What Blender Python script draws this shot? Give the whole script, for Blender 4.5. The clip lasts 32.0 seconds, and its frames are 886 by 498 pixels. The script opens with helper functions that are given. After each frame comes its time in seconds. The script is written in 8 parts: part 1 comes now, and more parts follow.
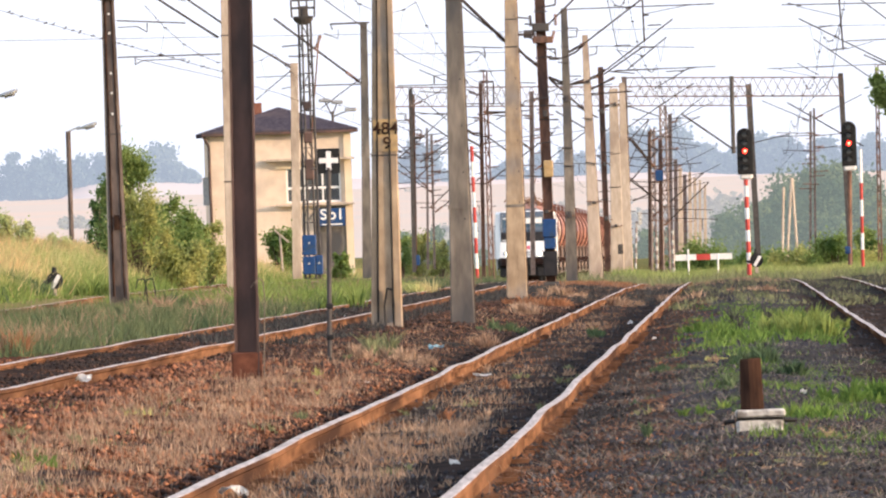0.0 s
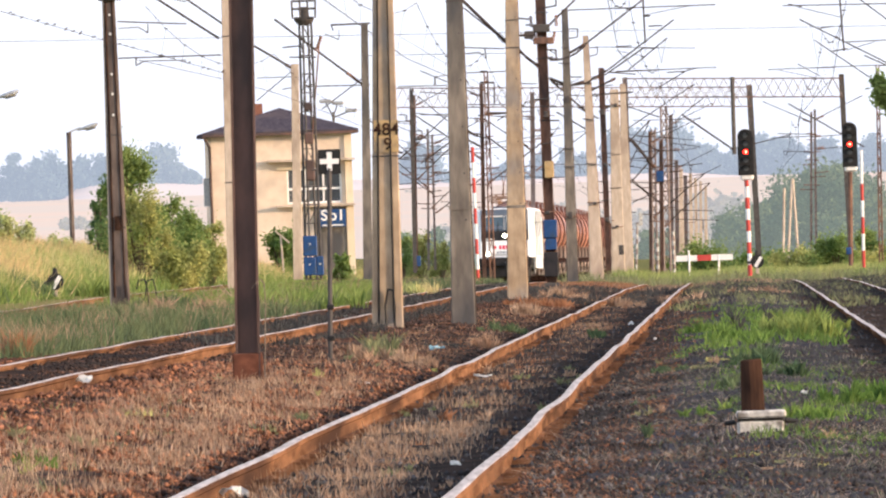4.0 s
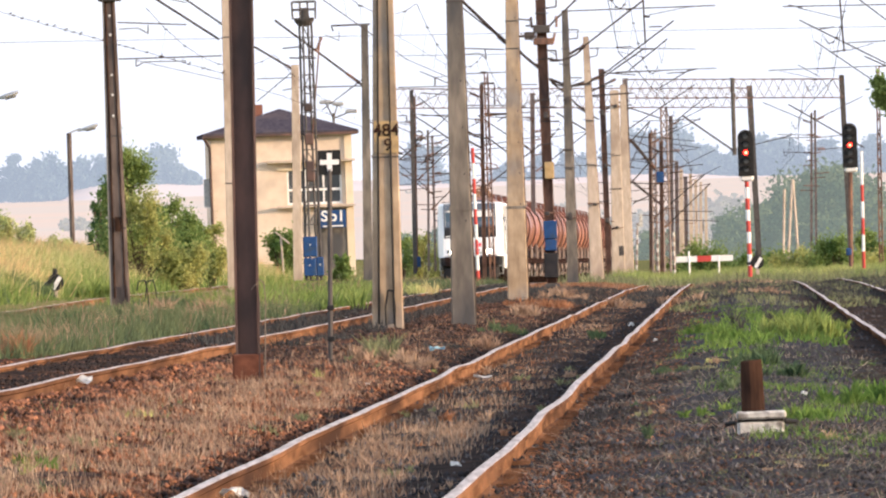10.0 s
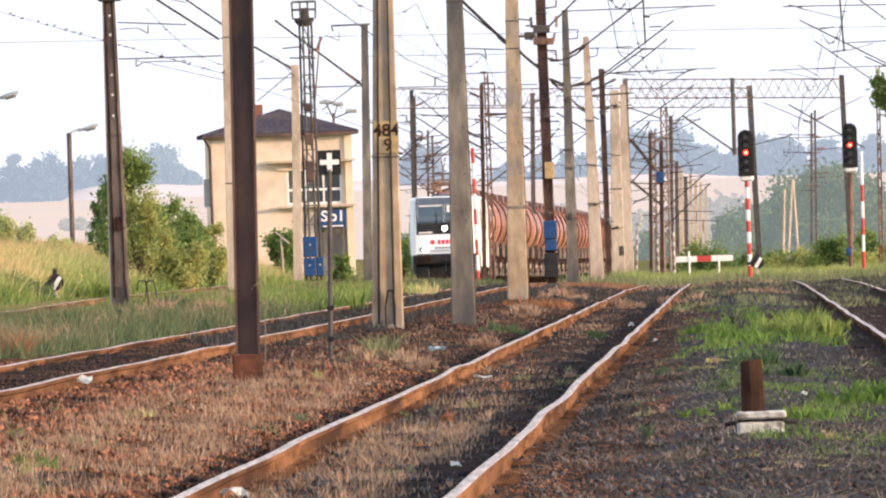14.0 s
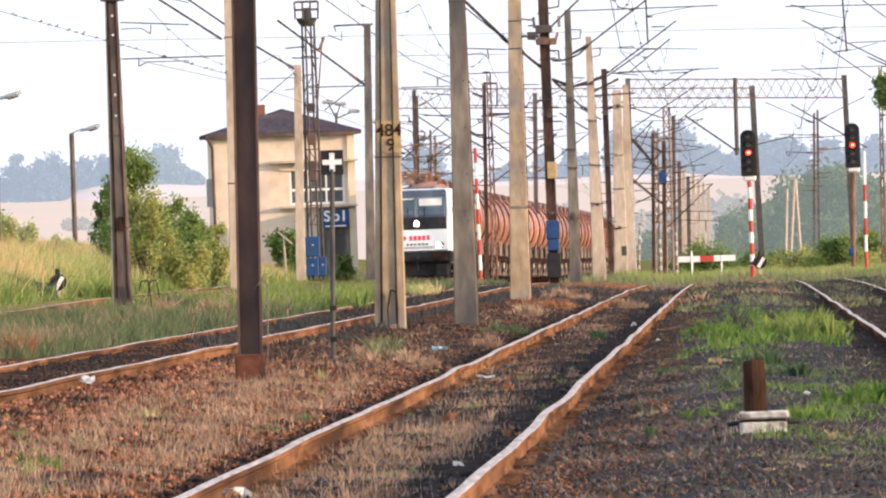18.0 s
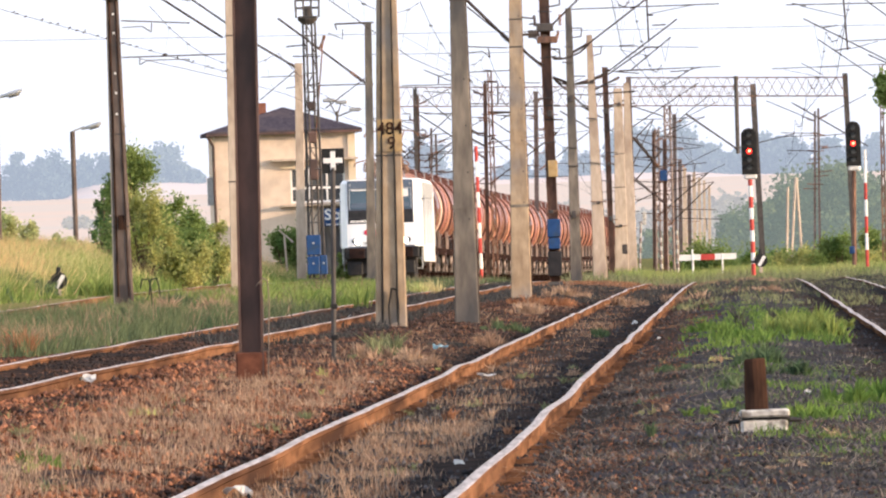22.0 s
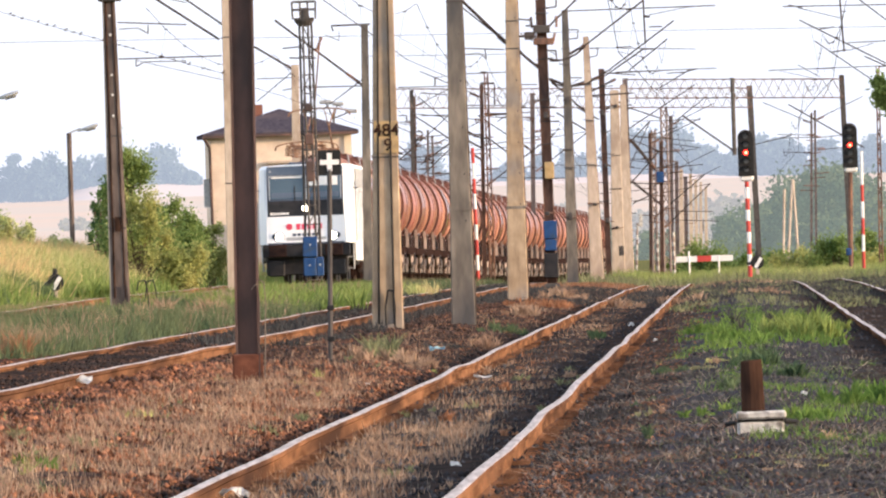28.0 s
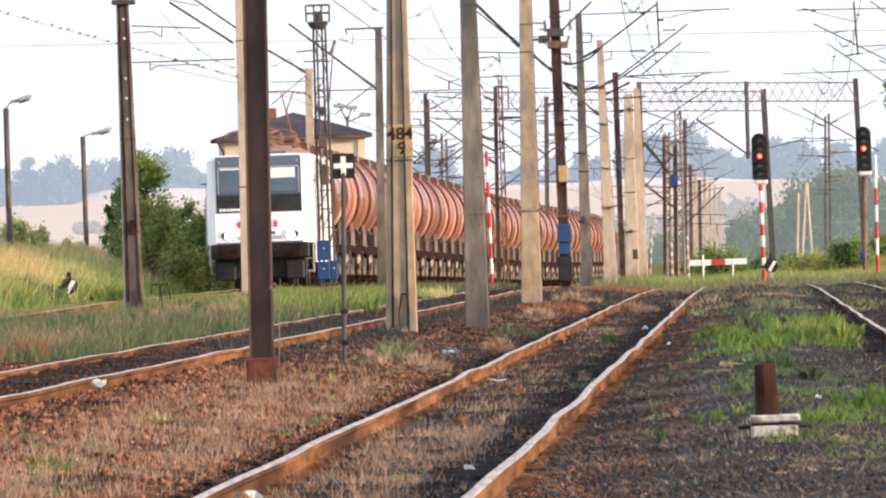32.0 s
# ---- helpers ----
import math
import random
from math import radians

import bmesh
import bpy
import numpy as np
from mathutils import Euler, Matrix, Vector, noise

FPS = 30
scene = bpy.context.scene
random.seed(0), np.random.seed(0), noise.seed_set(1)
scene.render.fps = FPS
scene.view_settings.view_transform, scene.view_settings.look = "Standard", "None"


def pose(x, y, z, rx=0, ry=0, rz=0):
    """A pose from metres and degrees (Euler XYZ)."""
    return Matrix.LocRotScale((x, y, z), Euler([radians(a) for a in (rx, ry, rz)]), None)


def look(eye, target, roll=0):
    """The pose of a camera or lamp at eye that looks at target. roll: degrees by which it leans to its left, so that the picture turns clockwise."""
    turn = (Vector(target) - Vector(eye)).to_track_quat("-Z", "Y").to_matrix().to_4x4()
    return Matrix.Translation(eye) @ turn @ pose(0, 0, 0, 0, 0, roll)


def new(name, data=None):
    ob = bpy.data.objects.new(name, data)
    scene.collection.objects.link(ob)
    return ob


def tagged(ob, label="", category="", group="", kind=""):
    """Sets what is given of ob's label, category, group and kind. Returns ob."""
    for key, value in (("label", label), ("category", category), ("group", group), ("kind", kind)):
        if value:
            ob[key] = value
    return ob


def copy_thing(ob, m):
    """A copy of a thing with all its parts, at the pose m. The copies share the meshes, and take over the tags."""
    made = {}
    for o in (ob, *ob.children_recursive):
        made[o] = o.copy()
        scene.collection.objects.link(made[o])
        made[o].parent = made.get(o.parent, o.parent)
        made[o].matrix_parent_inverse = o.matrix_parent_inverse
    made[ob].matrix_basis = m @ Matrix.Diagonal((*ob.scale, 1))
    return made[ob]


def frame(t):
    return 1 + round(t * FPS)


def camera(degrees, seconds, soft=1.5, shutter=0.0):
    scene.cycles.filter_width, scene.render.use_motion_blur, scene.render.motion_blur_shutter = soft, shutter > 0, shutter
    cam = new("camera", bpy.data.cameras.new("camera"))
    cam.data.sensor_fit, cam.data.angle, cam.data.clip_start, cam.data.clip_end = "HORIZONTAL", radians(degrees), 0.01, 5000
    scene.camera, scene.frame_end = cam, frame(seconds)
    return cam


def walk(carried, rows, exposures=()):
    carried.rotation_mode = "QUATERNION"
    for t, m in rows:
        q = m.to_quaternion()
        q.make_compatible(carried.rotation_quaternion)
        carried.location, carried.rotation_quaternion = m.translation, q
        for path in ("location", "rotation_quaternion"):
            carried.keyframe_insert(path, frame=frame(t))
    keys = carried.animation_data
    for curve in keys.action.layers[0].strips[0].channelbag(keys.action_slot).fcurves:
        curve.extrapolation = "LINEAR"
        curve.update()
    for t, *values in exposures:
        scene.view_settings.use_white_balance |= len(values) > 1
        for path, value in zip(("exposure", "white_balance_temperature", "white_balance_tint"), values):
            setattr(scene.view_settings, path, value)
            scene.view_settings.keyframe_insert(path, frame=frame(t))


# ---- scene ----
EYE = (0.0, 0.0, 1.255)
cam = camera(3.3354, 32.0, soft=2.2)
PATH = [
    (0, look(EYE, (0.057, 1000, 1.186), -2.0)),
    (0.5, look(EYE, (0.059, 1000, 1.238), -2.0)),
    (1, look(EYE, (0.055, 1000, 1.242), -2.0)),
    (1.5, look(EYE, (0.059, 1000, 1.242), -2.0)),
    (2, look(EYE, (0.055, 1000, 1.242), -2.0)),
    (2.5, look(EYE, (0.055, 1000, 1.242), -2.0)),
    (3, look(EYE, (0.055, 1000, 1.242), -2.0)),
    (3.5, look(EYE, (-0.000, 1000, 1.244), -2.0)),
    (5.5, look(EYE, (0.055, 1000, 1.242), -2.0)),
    (6, look(EYE, (0.055, 1000, 1.242), -2.0)),
    (6.5, look(EYE, (-0.000, 1000, 1.244), -2.0)),
    (7, look(EYE, (-0.048, 1000, 1.472), -2.0)),
    (7.5, look(EYE, (-0.489, 1000, 1.941), -2.0)),
    (8, look(EYE, (-0.149, 1000, 1.873), -2.0)),
    (8.5, look(EYE, (0.002, 1000, 1.300), -2.0)),
    (9, look(EYE, (0.002, 1000, 1.300), -2.0)),
    (9.5, look(EYE, (0.002, 1000, 1.300), -2.0)),
    (10, look(EYE, (0.002, 1000, 1.300), -2.0)),
    (10.5, look(EYE, (0.002, 1000, 1.300), -2.0)),
    (11, look(EYE, (0.002, 1000, 1.300), -2.0)),
    (11.5, look(EYE, (0.002, 1000, 1.300), -2.0)),
    (12, look(EYE, (0.002, 1000, 1.300), -2.0)),
    (12.5, look(EYE, (0.002, 1000, 1.300), -2.0)),
    (13, look(EYE, (0.002, 1000, 1.300), -2.0)),
    (13.5, look(EYE, (0.002, 1000, 1.300), -2.0)),
    (14, look(EYE, (0.002, 1000, 1.300), -2.0)),
    (14.5, look(EYE, (0.002, 1000, 1.300), -2.0)),
    (16.5, look(EYE, (0.002, 1000, 1.300), -2.0)),
    (17, look(EYE, (0.002, 1000, 1.300), -2.0)),
    (17.5, look(EYE, (0.002, 1000, 1.300), -2.0)),
    (18, look(EYE, (-0.169, 1000, 1.305), -2.0)),
    (18.5, look(EYE, (-0.171, 1000, 1.250), -2.0)),
    (19, look(EYE, (-0.169, 1000, 1.305), -2.0)),
    (19.5, look(EYE, (-0.281, 1000, 1.309), -2.0)),
    (20, look(EYE, (0.002, 1000, 1.300), -2.0)),
    (20.5, look(EYE, (0.002, 1000, 1.300), -2.0)),
    (21, look(EYE, (-0.112, 1000, 1.248), -2.0)),
    (21.5, look(EYE, (-0.000, 1000, 1.244), -2.0)),
    (22, look(EYE, (-0.229, 1000, 1.196), -2.0)),
    (22.5, look(EYE, (-0.054, 1000, 1.301), -2.0)),
    (23, look(EYE, (0.002, 1000, 1.300), -2.0)),
    (23.5, look(EYE, (0.002, 1000, 1.300), -2.0)),
    (24, look(EYE, (0.002, 1000, 1.300), -2.0)),
    (24.5, look(EYE, (0.002, 1000, 1.300), -2.0)),
    (25, look(EYE, (0.002, 1000, 1.300), -2.0)),
    (25.5, look(EYE, (0.002, 1000, 1.300), -2.0)),
    (27.5, look(EYE, (0.002, 1000, 1.300), -2.0)),
    (28, look(EYE, (0.002, 1000, 1.300), -2.0)),
    (28.5, look(EYE, (0.002, 1000, 1.300), -2.0)),
    (29, look(EYE, (0.002, 1000, 1.300), -2.0)),
    (29.5, look(EYE, (0.002, 1000, 1.300), -2.0)),
    (30, look(EYE, (0.002, 1000, 1.300), -2.0)),
    (30.5, look(EYE, (0.002, 1000, 1.300), -2.0)),
    (31, look(EYE, (-0.169, 1000, 1.305), -2.0)),
    (31.5, look(EYE, (-0.334, 1000, 1.482), -2.0)),
    (32, look(EYE, (-0.900, 1000, 1.561), -2.0)),
]
walk(cam, PATH, exposures=[(0.0, 0.10), (32.0, 0.10)])

# ---- light: low evening sun from the right and a little behind the eye
SUN_AZ, SUN_EL = radians(18), radians(11)
to_sun = Vector((math.cos(SUN_AZ) * math.cos(SUN_EL), -math.sin(SUN_AZ) * math.cos(SUN_EL), math.sin(SUN_EL)))
world = bpy.data.worlds.new("sky")
scene.world = world
world.use_nodes = True
wn = world.node_tree
sky = wn.nodes.new("ShaderNodeTexSky")
sky.sky_type, sky.sun_disc = "NISHITA", False
sky.sun_elevation = SUN_EL
sky.sun_rotation = math.atan2(to_sun.x, to_sun.y)
sky.air_density, sky.dust_density, sky.ozone_density = 1.0, 2.5, 1.0
wn.nodes["Background"].inputs["Strength"].default_value = 0.12
wn.links.new(sky.outputs["Color"], wn.nodes["Background"].inputs["Color"])
# thin bright evening haze over the whole sky
haze = wn.nodes.new("ShaderNodeBackground")
haze.inputs["Color"].default_value, haze.inputs["Strength"].default_value = (0.905, 0.95, 1.11, 1), 1.0
both = wn.nodes.new("ShaderNodeAddShader")
wn.links.new(wn.nodes["Background"].outputs[0], both.inputs[0])
wn.links.new(haze.outputs[0], both.inputs[1])
wn.links.new(both.outputs[0], wn.nodes["World Output"].inputs["Surface"])
sun = new("sun", bpy.data.lights.new("sun", "SUN"))
sun.data.energy, sun.data.angle, sun.data.color = 5.75, radians(0.6), (1.0, 0.715, 0.49)
sun.matrix_basis = look((0, 0, 0), -to_sun)


# ---- materials
def shader(name, c1, c2=None, scale=8.0, rough=0.8, metal=0.0, bump=0.0, c3=None, c3_at=0.62, scale3=1.3, stretch=(1, 1, 1), vary=0.0, bump_scale=None, each=0.0, streak=None, gloss_each=0.0):
    """Two-scale noise paint: c1 to c2 in fine grain, c3 in larger patches, streak in runs down the surface."""
    m = bpy.data.materials.new(name)
    m.use_nodes = True
    n, l = m.node_tree.nodes, m.node_tree.links
    b = n["Principled BSDF"]
    b.inputs["Roughness"].default_value, b.inputs["Metallic"].default_value = rough, metal
    b.inputs["Specular IOR Level"].default_value = 0.0 if rough >= 0.7 else 0.25 if rough > 0.45 else 0.5
    co = n.new("ShaderNodeTexCoord")
    mp = n.new("ShaderNodeMapping")
    mp.inputs["Scale"].default_value = stretch
    l.new(co.outputs["Object"], mp.inputs["Vector"])
    t1 = n.new("ShaderNodeTexNoise")
    t1.inputs["Scale"].default_value, t1.inputs["Detail"].default_value = scale, 4.0
    l.new(mp.outputs["Vector"], t1.inputs["Vector"])
    r1 = n.new("ShaderNodeValToRGB")
    r1.color_ramp.elements[0].position, r1.color_ramp.elements[1].position = 0.32, 0.68
    r1.color_ramp.elements[0].color = (*c1, 1)
    r1.color_ramp.elements[1].color = (*(c2 or c1), 1)
    l.new(t1.outputs["Fac"], r1.inputs["Fac"])
    out = r1.outputs["Color"]
    if c3:
        t3 = n.new("ShaderNodeTexNoise")
        t3.inputs["Scale"].default_value, t3.inputs["Detail"].default_value = scale3, 5.0
        l.new(mp.outputs["Vector"], t3.inputs["Vector"])
        r3 = n.new("ShaderNodeValToRGB")
        r3.color_ramp.elements[0].position, r3.color_ramp.elements[1].position = c3_at - 0.08, c3_at + 0.08
        l.new(t3.outputs["Fac"], r3.inputs["Fac"])
        mx = n.new("ShaderNodeMixRGB")
        mx.inputs["Color2"].default_value = (*c3, 1)
        l.new(r3.outputs["Color"], mx.inputs["Fac"])
        l.new(out, mx.inputs["Color1"])
        out = mx.outputs["Color"]
    if streak:
        ms = n.new("ShaderNodeMapping")
        ms.inputs["Scale"].default_value = (5.0, 5.0, 1.1)
        l.new(co.outputs["Object"], ms.inputs["Vector"])
        ts = n.new("ShaderNodeTexNoise")
        ts.inputs["Scale"].default_value, ts.inputs["Detail"].default_value = 1.6, 5.0
        l.new(ms.outputs["Vector"], ts.inputs["Vector"])
        rs = n.new("ShaderNodeValToRGB")
        rs.color_ramp.elements[0].position, rs.color_ramp.elements[1].position = 0.46, 0.70
        rs.color_ramp.elements[1].color = (0.42, 0.42, 0.42, 1)
        l.new(ts.outputs["Fac"], rs.inputs["Fac"])
        mk = n.new("ShaderNodeMixRGB")
        mk.inputs["Color2"].default_value = (*streak, 1)
        l.new(rs.outputs["Color"], mk.inputs["Fac"])
        l.new(out, mk.inputs["Color1"])
        out = mk.outputs["Color"]
    if gloss_each:
        og = n.new("ShaderNodeObjectInfo")
        mg = n.new("ShaderNodeMapRange")
        mg.inputs["To Min"].default_value, mg.inputs["To Max"].default_value = rough, rough + gloss_each
        l.new(og.outputs["Random"], mg.inputs["Value"])
        l.new(mg.outputs["Result"], b.inputs["Roughness"])
    if vary:
        g = n.new("ShaderNodeNewGeometry")
        hs = n.new("ShaderNodeHueSaturation")
        ma = n.new("ShaderNodeMapRange")
        ma.inputs["To Min"].default_value, ma.inputs["To Max"].default_value = 1 - vary, 1 + vary
        l.new(g.outputs["Random Per Island"], ma.inputs["Value"])
        l.new(ma.outputs["Result"], hs.inputs["Value"])
        l.new(out, hs.inputs["Color"])
        out = hs.outputs["Color"]
    if each:
        oi = n.new("ShaderNodeObjectInfo")
        ho = n.new("ShaderNodeHueSaturation")
        mo = n.new("ShaderNodeMapRange")
        mo.inputs["To Min"].default_value, mo.inputs["To Max"].default_value = 1 - each, 1 + each
        l.new(oi.outputs["Random"], mo.inputs["Value"])
        l.new(mo.outputs["Result"], ho.inputs["Value"])
        l.new(out, ho.inputs["Color"])
        out = ho.outputs["Color"]
    l.new(out, b.inputs["Base Color"])
    if bump:
        bp = n.new("ShaderNodeBump")
        bp.inputs["Strength"].default_value, bp.inputs["Distance"].default_value = bump, 0.05 if bump > 0.7 else 0.02
        tb = t1
        if bump_scale:
            tb = n.new("ShaderNodeTexNoise")
            tb.inputs["Scale"].default_value = bump_scale
            l.new(mp.outputs["Vector"], tb.inputs["Vector"])
        l.new(tb.outputs["Fac"], bp.inputs["Height"])
        l.new(bp.outputs["Normal"], b.inputs["Normal"])
    return m


def leafy(name, c1, c2, scale=1.5, through_light=0.35):
    """Leaf or blade: diffuse with light coming through, varied from clump to clump and from blade to blade."""
    m = shader(name, c1, c2, scale=scale, rough=0.75, vary=0.35)
    n, l = m.node_tree.nodes, m.node_tree.links
    b, out = n["Principled BSDF"], n["Material Output"]
    tr = n.new("ShaderNodeBsdfTranslucent")
    l.new(b.inputs["Base Color"].links[0].from_socket, tr.inputs["Color"])
    mix = n.new("ShaderNodeMixShader")
    mix.inputs["Fac"].default_value = through_light
    l.new(b.outputs["BSDF"], mix.inputs[1])
    l.new(tr.outputs["BSDF"], mix.inputs[2])
    l.new(mix.outputs["Shader"], out.inputs["Surface"])
    return m


def glow(name, color, strength):
    m = bpy.data.materials.new(name)
    m.use_nodes = True
    b = m.node_tree.nodes["Principled BSDF"]
    b.inputs["Base Color"].default_value = (*color, 1)
    b.inputs["Emission Color"].default_value = (*color, 1)
    b.inputs["Emission Strength"].default_value = strength
    return m


def haze_glow(name, c1, c2, scale, air, share):
    """Distance kilometres off: evening haze put in as an even glow of the surface."""
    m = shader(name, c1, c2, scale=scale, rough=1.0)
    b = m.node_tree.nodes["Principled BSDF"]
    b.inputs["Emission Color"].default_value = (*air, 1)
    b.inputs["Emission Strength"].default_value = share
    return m


